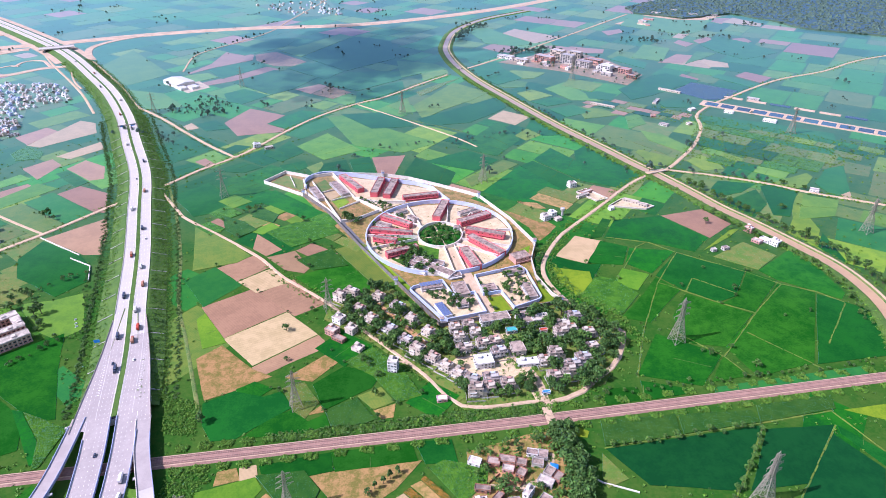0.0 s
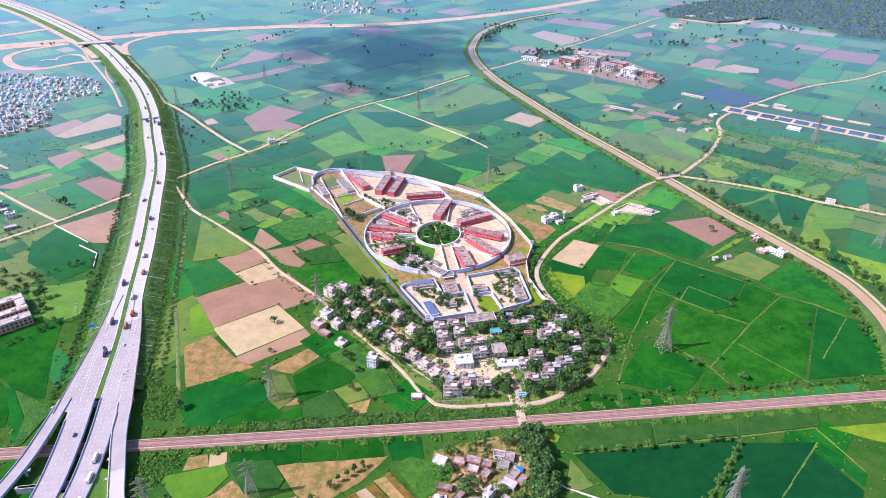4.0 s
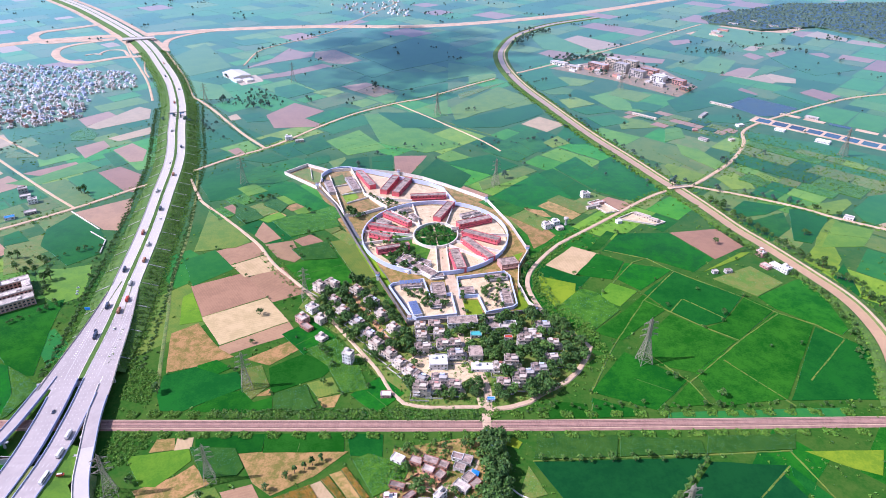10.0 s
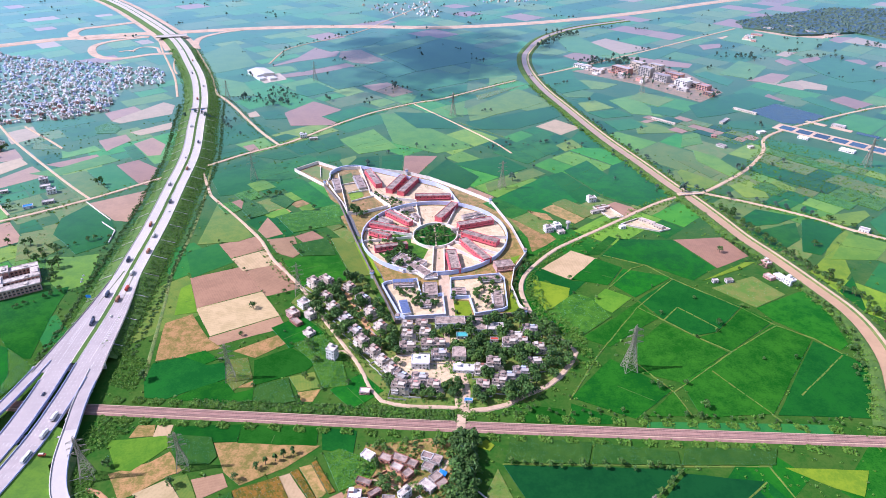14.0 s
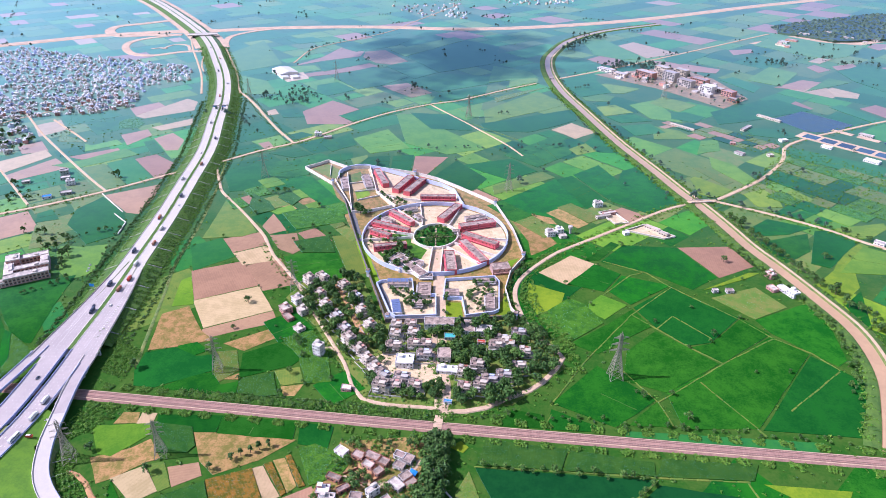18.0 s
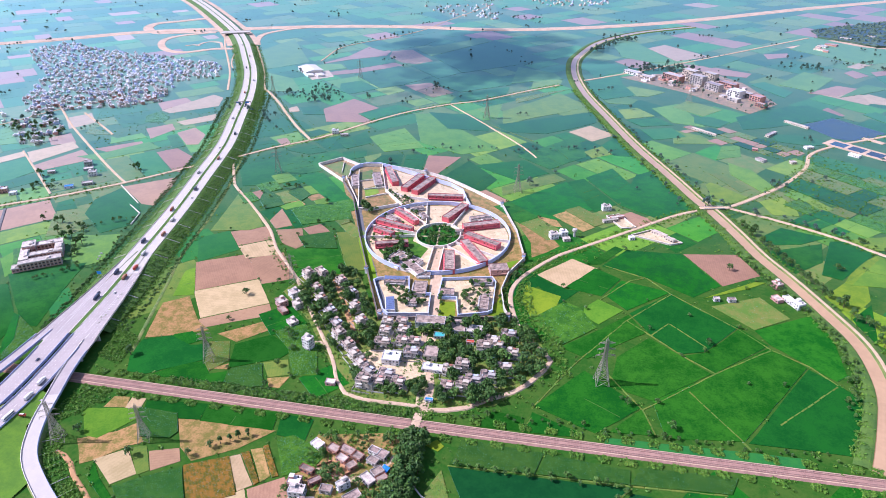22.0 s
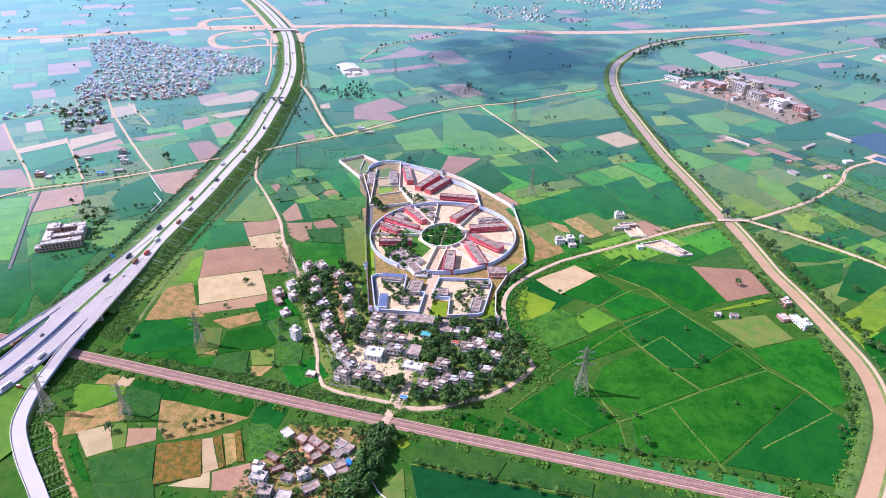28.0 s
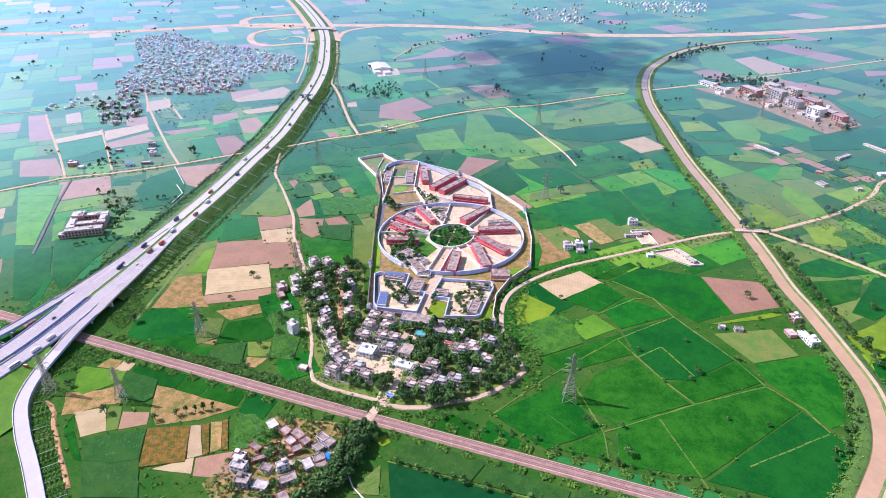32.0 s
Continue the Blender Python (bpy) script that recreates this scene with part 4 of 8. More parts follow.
lane(2.4, -790, 780, -680, 712, -596, 659)
lane(3.2, -425, 872, -369, 797, -349, 774, -286, 724, -228, 675, -207, 652)
lane(2.6, -174, 277, -163, 276, -151, 271, -140, 263, -121, 254, -102, 244, -84, 236, -66, 227, m=M_TRACK, label="orange earth track beside the slip road", h=0.5)
lane(3.2, -519, 728, -596, 773, -715, 847, -830, 921, -931, 993, -1000, 1040)
lane(3.0, -631, 601, -726, 654, -867, 728, -973, 786)
lane(3.0, -614, 598, -552, 535, -479, 467, -440, 430, m=M_ASPH, label="narrow asphalt lane between trees")
lane(3.2, -1100, 700, -1003, 798, -953, 877, -930, 978, -876, 1086)
lane(4.0, -628, 1546, -653, 1700, -630, 1787, -569, 1909, -523, 2046, -508, 2201, -450, 2631, label="tree-lined lane between fields")
lane(3.0, -800, 1400, -838, 1448, -880, 1515, -915, 1580, -950, 1640, label="dirt frontage road along the expressway")
lane(2.2, -175, 1290, -60, 1180, 20, 1100, 60, 1050, label="narrow field path")


cb = thing("canal_bridge", "low road bridge with white parapets over the canal", "bridge")
part("deck", Build().box((341, 938, 2.15), (40, 7.5, 0.9), radians(21.8)).box((341, 938, 1.4), (16, 6.5, 0.8), radians(21.8)), M_DIRT, cb)
for s in (-1, 1):
    part("parapet", Build().box((341 - s * 1.35, 938 + s * 3.35, 3.0), (30, 0.45, 0.9), radians(21.8)).box((341 - s * 1.35, 938 + s * 3.35, 3.5), (30.4, 0.6, 0.15), radians(21.8)), M_WALLC, cb)
    part("abutment", Build().box((341 + s * 7.0, 938 + s * 2.8, 0.9), (1.4, 7.0, 1.8), radians(21.8)).box((341 + s * 7.0, 938 + s * 2.8, 1.75), (1.9, 7.3, 0.25), radians(21.8)), M_CONCW, cb)

# ---- far construction corridor, loops and access roads ----
solo("construction_corridor", profile(FARROAD, [(-24, 0.0), (-17, 1.6), (0, 1.8), (17, 1.6), (24, 0.0)]), M_WORKS, "broad brown strip of raw earthworks for a new road", kind="structure")
lane(20, -925, 1600, -982, 1575, -1025, 1519, -1067, 1506, -1115, 1523, -1175, 1578, -1207, 1640, -1197, 1699, -1150, 1760, m=M_WORKS, label="raw earth loop of an unfinished interchange")
lane(30, -1130, 1780, -1226, 1741, -1291, 1708, -1356, 1736, -1399, 1786, -1409, 1843, -1370, 1894, -1338, 1945, -1290, 2010, m=M_WORKS, label="raw earth loop of an unfinished interchange")
lane(7, -1060, 1590, -1066, 1635, -1050, 1654, -1020, 1650, -990, 1615, -960, 1580, m=M_WORKS, label="narrow pale haul road inside the loop")
lane(7, -1052, 1596, -1075, 1600, -1090, 1580, m=M_WORKS, label="narrow pale haul road inside the loop")
lane(18, -900, 1660, -945, 1730, -970, 1810, -940, 1900, -860, 1990, m=M_WORKS, label="raw earth slip road of an unfinished interchange")

# ---- expressway ----
M_EMB = M_SLOPE


def deck_height(p):
    y = p.y
    if y < 420:
        return 8.4
    if y < 700:
        return 8.4 - (y - 420) / 280 * 1.9
    return 6.5


HZ = [deck_height(p) for p in EXWY]
road = thing("expressway", "pale concrete dual expressway on a grassy embankment", "expressway", kind="structure")
north = [i for i, p in enumerate(EXWY) if p.y > 505]
south = [i for i, p in enumerate(EXWY) if p.y <= 516]


def along(idx):
    return [EXWY[i] for i in idx], [HZ[i] for i in idx]


def slab(idx, o0, o1, m, label, thick=1.6):
    p, hz = along(idx)
    return part("carriageway", profile(p, [(o0, -thick), (o0, 0.0), (o1, 0.0), (o1, -thick), (o0, -thick)], hz), m, road, label)


slab(north, -15.2, -2.3, M_CONC, "pale concrete carriageway")
slab(north, 2.3, 15.2, M_CONC, "pale concrete carriageway")
slab(south, -15.2, -2.3, M_ROAD, "grey textured carriageway")
slab(south, 2.3, 15.2, M_ROAD, "grey textured carriageway")
over = [i for i, q in enumerate(EXWY) if q.y <= 392]
slab(over, 15.2, 19.6, M_ROAD, "grey textured carriageway")
slab(over, -21.4, -15.2, M_ROAD, "grey textured carriageway")
p, hz = along([i for i, q in enumerate(EXWY) if q.y > 395])
part("median", profile(p, [(-2.3, -0.05), (-1.9, 0.25), (1.9, 0.25), (2.3, -0.05)], hz), M_VERGE, road, "grassy median strip")
p, hz = along([i for i, q in enumerate(EXWY) if q.y > 402])
for s in (-1, 1):
    shp = [(15.2 * s, -0.1), (17.0 * s, -0.2), (34 * s, -6.6)]
    part("embankment", profile(p, shp if s > 0 else shp[::-1], hz), M_VERGE, road, "grassy embankment slope")
p, hz = along([i for i, q in enumerate(EXWY) if q.y < 305])
part("embankment", profile(p, [(-29, -8.4), (-21.4, -0.35), (19.6, -0.35), (30, -8.4)], hz), M_EMB, road, "grassy embankment")
for o in (-15.0, 15.0):
    p, hz = along([i for i, q in enumerate(EXWY) if q.y > 548])
    part("guard_rail", profile(p, [(o - 0.15, 0.0), (o - 0.1, 0.75), (o + 0.1, 0.75), (o + 0.15, 0.0)], hz), M_WALLC, road, "pale crash barrier")
for o in (-2.5, 2.5):
    p, hz = along([i for i, q in enumerate(EXWY) if q.y > 395])
    part("kerb", profile(p, [(o - 0.25, 0.0), (o - 0.2, 0.35), (o + 0.2, 0.35), (o + 0.25, 0.0)], hz), M_WALLC, road, "pale kerb")
for o in (-21.2, -2.5, 2.5, 19.4):
    p, hz = along([i for i, q in enumerate(EXWY) if q.y <= (405 if abs(o) < 3 else 382)])
    part("parapet", profile(p, [(o - 0.25, -1.6), (o - 0.25, 1.0), (o + 0.25, 1.0), (o + 0.25, -1.6)], hz), M_BARR, road, "bluish bridge parapet")

# paved wedges where the slip roads part from the carriageways
p, hz = along([i for i, q in enumerate(EXWY) if 378 < q.y < 548])
for s in (-1, 1):
    b, nn = Build(), normals(p)
    a_ = [(q.x + n_.x * 15.0 * s, q.y + n_.y * 15.0 * s, z - 0.03) for q, n_, z in zip(p, nn, hz)]
    c_ = [(q.x + n_.x * s * (15.0 + max(0.0, 546 - q.y) * (0.0915 if s > 0 else 0.111)), q.y + n_.y * s * (15.0 + max(0.0, 546 - q.y) * (0.0915 if s > 0 else 0.111)), z - 0.05) for q, n_, z in zip(p, nn, hz)]
    low_ = [(x, y, z - 0.9) for x, y, z in c_]
    if s > 0:
        b.strip(a_, c_).strip(c_, low_)
    else:
        b.strip(c_, a_).strip(low_, c_)
    part("carriageway", b, M_ROAD, road, "grey paved wedge at the slip road")
    part("guard_rail", Build().strip([(x, y, z + 0.9) for x, y, z in c_], low_).strip([(x + 0.3 * s, y, z + 0.9) for x, y, z in c_], [(x + 0.3 * s, y, z) for x, y, z in low_]), M_WALLC, road, "pale crash barrier")

# slip roads that leave on both sides before the bridge
RAMP_E = smooth_path([(-315, 548), (-285, 475), (-256, 404), (-240, 361), (-222, 322), (-206, 290), (-184, 263), (-150, 243), (-112, 226), (-70, 206), (-10, 176), (60, 140)], 8)
RAMP_W = smooth_path([(-342, 552), (-323.5, 475), (-308, 404), (-301, 360), (-298, 330), (-299, 300), (-303, 260), (-313, 190), (-330, 110)], 8)
for k, ramp in enumerate((RAMP_E, RAMP_W)):
    rz = []
    for p in ramp:
        drop = max(0.0, 345 - p.y) * (0.055 if k == 0 else 0.03)
        rz.append(max(1.4, 8.33 - drop))
    rw = 5.2 if k else 5.8
    for keep, m in ((lambda y: 316 <= y < 396, M_ROAD), (lambda y: y < 325, M_ROAD if k else M_CONC)):
        idx = [i for i, p in enumerate(ramp) if keep(p.y)]
        part("slip_road", profile([ramp[i] for i in idx], [(-rw, -1.6), (-rw, 0.0), (rw, 0.0), (rw, -1.6), (-rw, -1.6)], [rz[i] for i in idx]), m, road, "pale slip road")
    for o in (-rw + 0.1, rw - 0.1):
        low = [i for i, p in enumerate(ramp) if p.y < (396 if (o > 0) == (k == 0) else 384)]
        part("parapet", profile([ramp[i] for i in low], [(o - 0.22, -1.6), (o - 0.22, 0.95), (o + 0.22, 0.95), (o + 0.22, -1.6)], [rz[i] for i in low]), M_BARR if k or o < 0 else M_WALLC, road, "slip road parapet")
    low = [i for i, p in enumerate(ramp) if p.y < 300]
    part("embankment", profile([ramp[i] for i in low], [(-13, -9.0), (-4.6, -0.4), (4.6, -0.4), (13, -9.0)], [rz[i] for i in low]), M_EMB, road, "grassy embankment")
    wide = [i for i, p in enumerate(ramp) if p.y > 398]
    s = 1 if k == 0 else -1
    shp = [(5.0 * s, -0.3), (20 * s, -8.0)]
    part("embankment", profile([ramp[i] for i in wide], shp if s > 0 else shp[::-1], [rz[i] for i in wide]), M_EMB, road, "grassy embankment slope")
    if k == 0:
        left_ = [(q.x + n_.x * 19.7, q.y + n_.y * 19.7, z - 0.45) for q, n_, z in zip(EXWY, normals(EXWY), HZ) if 170 < q.y < 318]
        right_ = []
        for i in range(len(left_)):
            y_ = left_[i][1]
            j = min(range(len(ramp)), key=lambda w: abs(ramp[w].y - y_))
            right_.append((ramp[j].x - 4.8 if y_ > 290 else ramp[j].x - 9.0 if y_ > 250 else -165, y_, rz[j] - 1.1))
        part("embankment", Build().strip(left_, right_), CROPS["lawn"][0], road, "level grass between carriageway and slip road")
# abutments and piers of the railway bridge
for y in (312, 398):
    i = min(range(len(EXWY)), key=lambda q: abs(EXWY[q].y - y))
    c, ang = EXWY[i], math.atan2(normals(EXWY)[i].y, normals(EXWY)[i].x)
    c = c + normals(EXWY)[i] * -5
    part("abutment", Build().box((c.x, c.y, 3.3), (66, 2.0, 6.6), ang).box((c.x, c.y, 6.4), (62, 3.0, 0.4), ang), M_CONCW, road, "concrete abutment under the bridge")
for y in (331, 366):
    i = min(range(len(EXWY)), key=lambda q: abs(EXWY[q].y - y))
    c, q = EXWY[i], normals(EXWY)[i]
    ang = math.atan2(q.y, q.x)
    for o in (-37.5, -9, 9, 26):
        w = c + q * o
        pr = Build().tube((w.x, w.y, 0), 1.1, 0.9, 5.4, 10)
        pr.box((w.x, w.y, 5.9), (8, 2.2, 1.2), ang)
        part("pier", pr, M_CONCW, road, "concrete bridge pier")

# lane marks
marks = Build()
NN = normals(EXWY)
for i in range(len(EXWY) - 1):
    p, q, a = EXWY[i], NN[i], math.atan2(NN[i].y, NN[i].x)
    if 110 < p.y < 1500:
        dense = 300 < p.y < 520
        for o in (-11.6, -8.2, -5.0, 5.0, 8.2, 11.6):
            for k in ((0.0, 0.5) if dense else (0.0,)):
                c = p.lerp(EXWY[i + 1], k) + q * o
                marks.box((c.x, c.y, HZ[i] + 0.02), (0.3 if dense else 0.22, 1.3 if dense else 3.2, 0.03), a)
        if 384 < p.y < 500:
            for o in (18.4, 21.8, 25.2, 28.6):
                if o < 14.6 + (545 - p.y) * 0.102:
                    for s in (-1, 1):
                        for k in (0.0, 0.5):
                            c = p.lerp(EXWY[i + 1], k) + q * (o * s)
                            marks.box((c.x, c.y, HZ[i] + 0.0), (0.3, 1.3, 0.05), a)
        if p.y <= 392:
            for o in (-18.0, -14.8, 14.8):
                c = p + q * o
                marks.box((c.x, c.y, HZ[i] + 0.02), (0.3, 1.3, 0.03), a)
        for o in (-14.3, -3.1, 3.1, 14.3) if p.y > 392 else (-20.6, -3.1, 3.1, 18.8):
            c = p.lerp(EXWY[i + 1], 0.5) + q * o
            marks.box((c.x, c.y, HZ[i] + 0.02), (0.22, (EXWY[i + 1] - p).length, 0.03), a)
for i in range(len(EXWY) - 1):
    p, q, a = EXWY[i], NN[i], math.atan2(NN[i].y, NN[i].x)
    if 425 < p.y < 480:
        for s in (-1, 1):
            for k in (0, 0.33, 0.66):
                c = p.lerp(EXWY[i + 1], k) + q * (16.6 * s)
                marks.box((c.x, c.y, HZ[i] + 0.05), (2.2 * (1 - (p.y - 425) / 70), 0.7, 0.03), a + 0.6 * s)
tagged(part("lane_marks", marks, M_LINE, road, "white lane marks"), kind="stuff")
# raw earth beside the unfinished far end
p = [q for q in EXWY if q.y > 1640]
for a_, b_ in ((-46, -16), (16, 46)):
    part("earthworks", profile(p, [(a_, 0.3), ((a_ + b_) / 2, 1.2), (b_, 1.6)] if a_ > 0 else [(a_, 0.3), ((a_ + b_) / 2, 1.2), (b_, 1.6)]), M_WORKS, road, "raw pale earth beside the road")
lane(2.4, -420, 895, -396, 845, -372, 795, -324, 679, -289, 575, -259, 511, -227, 441, -208, 400, m=M_SLOPE, label="narrow earth path along the embankment foot", h=0.35)
lane(4, -690, 1226, -780, 1360, -872, 1480, -975, 1610, -1060, 1725, label="dirt frontage road along the expressway")
# overbridge at the interchange
ob_ = thing("overbridge", "pale concrete flyover across the expressway", "bridge")
part("deck", Build().box((-1045, 1765, 8.6), (85, 30, 1.8), radians(28)), M_CONC, ob_)
for s in (-1, 1):
    part("parapet", Build().box((-1045 - s * 7.0, 1765 + s * 13.2, 10.0), (85, 0.8, 1.2), radians(28)).box((-1045 - s * 7.0, 1765 + s * 13.2, 10.7), (85, 1.1, 0.25), radians(28)), M_WALLC, ob_)
for o in (-30, 0, 30):
    part("pier", Build().box((-1045 + o * 0.88, 1765 + o * 0.47, 3.9), (2.4, 24, 7.8), radians(28)).box((-1045 + o * 0.88, 1765 + o * 0.47, 7.4), (3.4, 27, 0.8), radians(28)), M_CONCW, ob_)

# ---- floors inside the jail, colony and yards ----
def yard(name, m, label, z, *c):
    poly = pairs(c)
    rng = random.Random(int(abs(c[0]) + 3))
    solo(name, Build().prism(wobble(poly, rng, 10, 0.5), 0.0, z), m, label, "yard", kind="structure")


yard("jail_ground", CROPS["earth"][0], "thin grass and bare soil inside the jail wall", 0.22, *[q for c in JAIL for q in c])
yard("jail_yard", M_SAND, "pale sandy yard between the cell blocks", 0.3, *[q for i in range(28) for q in (-4 + 93 * math.cos(i * 0.2244), 728 + 93 * math.sin(i * 0.2244))])
yard("jail_yard", M_SAND, "pale sandy yard between the cell blocks", 0.28, -176, 924, -92, 902, -16, 872, 8, 828, -50, 828, -92, 800, -127, 836)
yard("jail_yard", M_SAND, "pale sandy yard of the reception compound", 0.28, -35, 603, 2, 618, 14, 583, 36, 590, 46, 554, 1, 541)
yard("jail_yard", M_SAND, "pale sandy yard of the office compound", 0.28, 39, 626, 96, 648, 109, 580, 78, 562, 66, 592, 46, 589)
yard("jail_drive", M_DIRT, "pale drive between the front compounds", 0.34, 5, 692, 17, 696, 60, 552, 46, 549)
yard("jail_lawn", CROPS["lime"][0], "green lawn strip along the jail wall", 0.4, 112, 640, 107, 578, 128, 577, 108, 626)
yard("jail_lawn", CROPS["lime"][0], "green lawn between the jail compounds", 0.42, 50, 585, 66, 589, 76, 560, 58, 555)
yard("jail_lawn", CROPS["lime"][0], "green lawn behind the jail ring", 0.4, 96, 690, 112, 704, 104, 670, 90, 660)
# asphalt tone paints the long wall's shadow onto this strip
yard("jail_patrol_path", M_ASPH, "patrol path inside the long wall, darkened for the wall's shadow", 0.36, -198, 840, -156, 792, -98, 694, -48, 614, 1, 540, 8, 541, -40, 614, -92, 694, -148, 792, -190, 836)
yard("jail_soil", CROPS["bush"][0], "dark soil and thin grass between the western blocks", 0.36, -92, 745, -70, 700, -62, 668, -30, 640, -6, 634, -4, 692, -30, 705, -34, 725)
yard("jail_garden", CROPS["rice"][0], "round green garden in the middle of the jail", 0.5, *[q for i in range(20) for q in (-3 + 27 * math.cos(i * 0.314), 728 + 31 * math.sin(i * 0.314))])
for k in range(2):
    a_ = k * 1.571 + 0.3
    yard("garden_path", M_SAND, "pale path across the round garden", 0.56 + 0.01 * k, *[q for u, w in ((-25, -1), (25, -1), (25, 1), (-25, 1)) for q in (-3 + u * math.cos(a_) - w * math.sin(a_), 728 + (u * math.sin(a_) + w * math.cos(a_)) * 1.12)])
yard("jail_plot", CROPS["scrub"][0], "rough grass plot in the rear jail yard", 0.42, -196, 884, -182, 908, -166, 880, -180, 858)
yard("jail_plot", CROPS["straw"][0], "dry grass plot in the rear jail yard", 0.43, -178, 855, -165, 876, -150, 852, -162, 834)
yard("jail_plot", CROPS["lime"][0], "green plot in the rear jail yard", 0.44, -160, 831, -148, 849, -134, 828, -146, 806)
yard("jail_plot", CROPS["earth"][0], "patchy earth plot in the rear jail yard", 0.45, -144, 803, -132, 824, -100, 806, -122, 776)
yard("jail_plot", CROPS["scrub"][0], "rough grass plot in the corner of the jail", 0.42, -262, 897, -246, 922, -215, 905, -208, 866)
yard("jail_plot", CROPS["lime"][0], "green strip along the jail wall", 0.42, -102, 690, -62, 625, -40, 596, -36, 606, -58, 640, -90, 690)
yard("jail_plot", M_SAND, "dusty yard of the western blocks", 0.45, -92, 752, -96, 716, -60, 720, -34, 730, -40, 742)
yard("jail_plot", M_SAND, "dusty yard of the western blocks", 0.45, -88, 700, -84, 688, -55, 668, -38, 690, -60, 706)
yard("colony_ground", CROPS["scrub"][0], "scrubby ground between the staff houses", 0.2, *[q for c in COLONY for q in c])
yard("colony_yard", M_SAND, "pale dusty yard in the staff colony", 0.32, 5, 470, 22, 492, 52, 480, 66, 490, 75, 462, 60, 446, 20, 440)
yard("colony_yard", M_TRACK, "reddish trodden lane behind the staff houses", 0.34, -88, 590, -84, 592, -46, 548, -22, 516, -2, 488, -6, 486, -27, 513, -50, 544)
yard("colony_yard", M_SAND, "pale dusty lane in the staff colony", 0.33, 60, 520, 68, 522, 90, 452, 96, 425, 84, 424, 76, 450)
yard("hamlet_ground", CROPS["earth"][0], "trodden earth ground of a small hamlet", 0.2, *[q for c in HAMLET for q in c])
yard("hamlet_yard", M_TRACK, "reddish swept yard in the hamlet", 0.32, 48, 352, 58, 350, 66, 333, 62, 328, 44, 332)
yard("hamlet_yard", M_TRACK, "reddish swept yard in the hamlet", 0.36, 40, 345, 58, 350, 62, 334, 46, 328)
yard("hamlet_yard", M_DIRT, "dusty lane through the hamlet", 0.34, 36, 329, 60, 326, 84, 334, 92, 362, 88, 364, 78, 340, 60, 331, 36, 333)
yard("village_ground", CROPS["scrub"][0], "trodden ground of a dense village", 0.2, *[q for c in VILLAGE for q in c])
yard("village_ground", CROPS["scrub"][0], "trodden ground of a small village", 0.2, *[q for c in VILLAGE2 for q in c])
yard("village_ground", CROPS["scrub"][0], "trodden ground of a distant village", 0.2, *[q for c in VILLAGE3 for q in c])
yard("factory_yard", CROPS["earth"][0], "patchy tan yard of a building site", 0.2, *[q for c in FACTORY for q in c])
yard("school_yard", CROPS["bush"][0], "green yard round a large building", 0.3, *[q for c in SCHOOL for q in c])
yard("roadside_yard", M_SAND, "pale dusty yard beside the road", 0.3, 200, 860, 222, 832, 240, 840, 215, 872)
yard("roadside_yard", M_SAND, "pale dusty yard of a roadside yard", 0.3, 238, 815, 262, 838, 300, 815, 286, 806)
yard("shed_yard", M_SAND, "pale yard round a white warehouse", 0.3, -640, 1460, -590, 1500, -520, 1415, -555, 1370)


# ---- clouds above the view, whose shadows lie on the plain ----
M_CLOUD = mat("cloud_vapour", (0.85, 0.87, 0.9), (0.8, 0.82, 0.86), big=80, small=10, amount=0.5, rough=1.0, spec=0.0, thin=0.5)
veil, vmix = M_CLOUD.node_tree.nodes.new("ShaderNodeBsdfTransparent"), M_CLOUD.node_tree.nodes.new("ShaderNodeMixShader")
vout = M_CLOUD.node_tree.nodes["Material Output"]
vmix.inputs[0].default_value = 0.77
M_CLOUD.node_tree.links.new(vout.inputs[0].links[0].from_socket, vmix.inputs[1])
M_CLOUD.node_tree.links.new(veil.outputs[0], vmix.inputs[2])
M_CLOUD.node_tree.links.new(vmix.outputs[0], vout.inputs[0])


def cloud(x, y, rx, ry, lumps, seed, label):
    """A flat-based heap of soft lumps 900 m up, above the spot that it shades."""
    rng = random.Random(seed)
    top = Vector((x, y, 0)) + SUN_DIR * (900 / SUN_DIR.z)
    b = Build()
    for i in range(lumps):
        k = math.sqrt((i + 0.5) / lumps)
        a = i * 2.4 + rng.uniform(-0.5, 0.5)
        r = (0.30 - 0.2 * k) * min(rx, ry) * rng.uniform(0.7, 1.3)
        cx, cy = top.x + rx * k * math.cos(a), top.y + ry * k * math.sin(a)
        n, m_ = 10, 5
        pts = [(cx + r * math.cos(6.2832 * j / n + q) * math.cos(e) * (1 + 0.18 * math.sin(3 * j + q)), cy + r * math.sin(6.2832 * j / n + q) * math.cos(e), top.z + r * 0.7 * max(-0.25, math.sin(e))) for q, e in enumerate(radians(-60 + 35 * w) for w in range(m_)) for j in range(n)]
        b.add(pts, [(w * n + j, w * n + (j + 1) % n, (w + 1) * n + (j + 1) % n, (w + 1) * n + j) for w in range(m_ - 1) for j in range(n)] + [tuple(range(n))[::-1], tuple(range((m_ - 1) * n, m_ * n))])
    solo("cloud", b, M_CLOUD, label, "cloud", "clouds", "structure")


cloud(-225, 1800, 300, 330, 90, 5, "broad white fair-weather cloud high above the fields")
cloud(-240, 1390, 170, 90, 40, 6, "small white fair-weather cloud high above the fields")


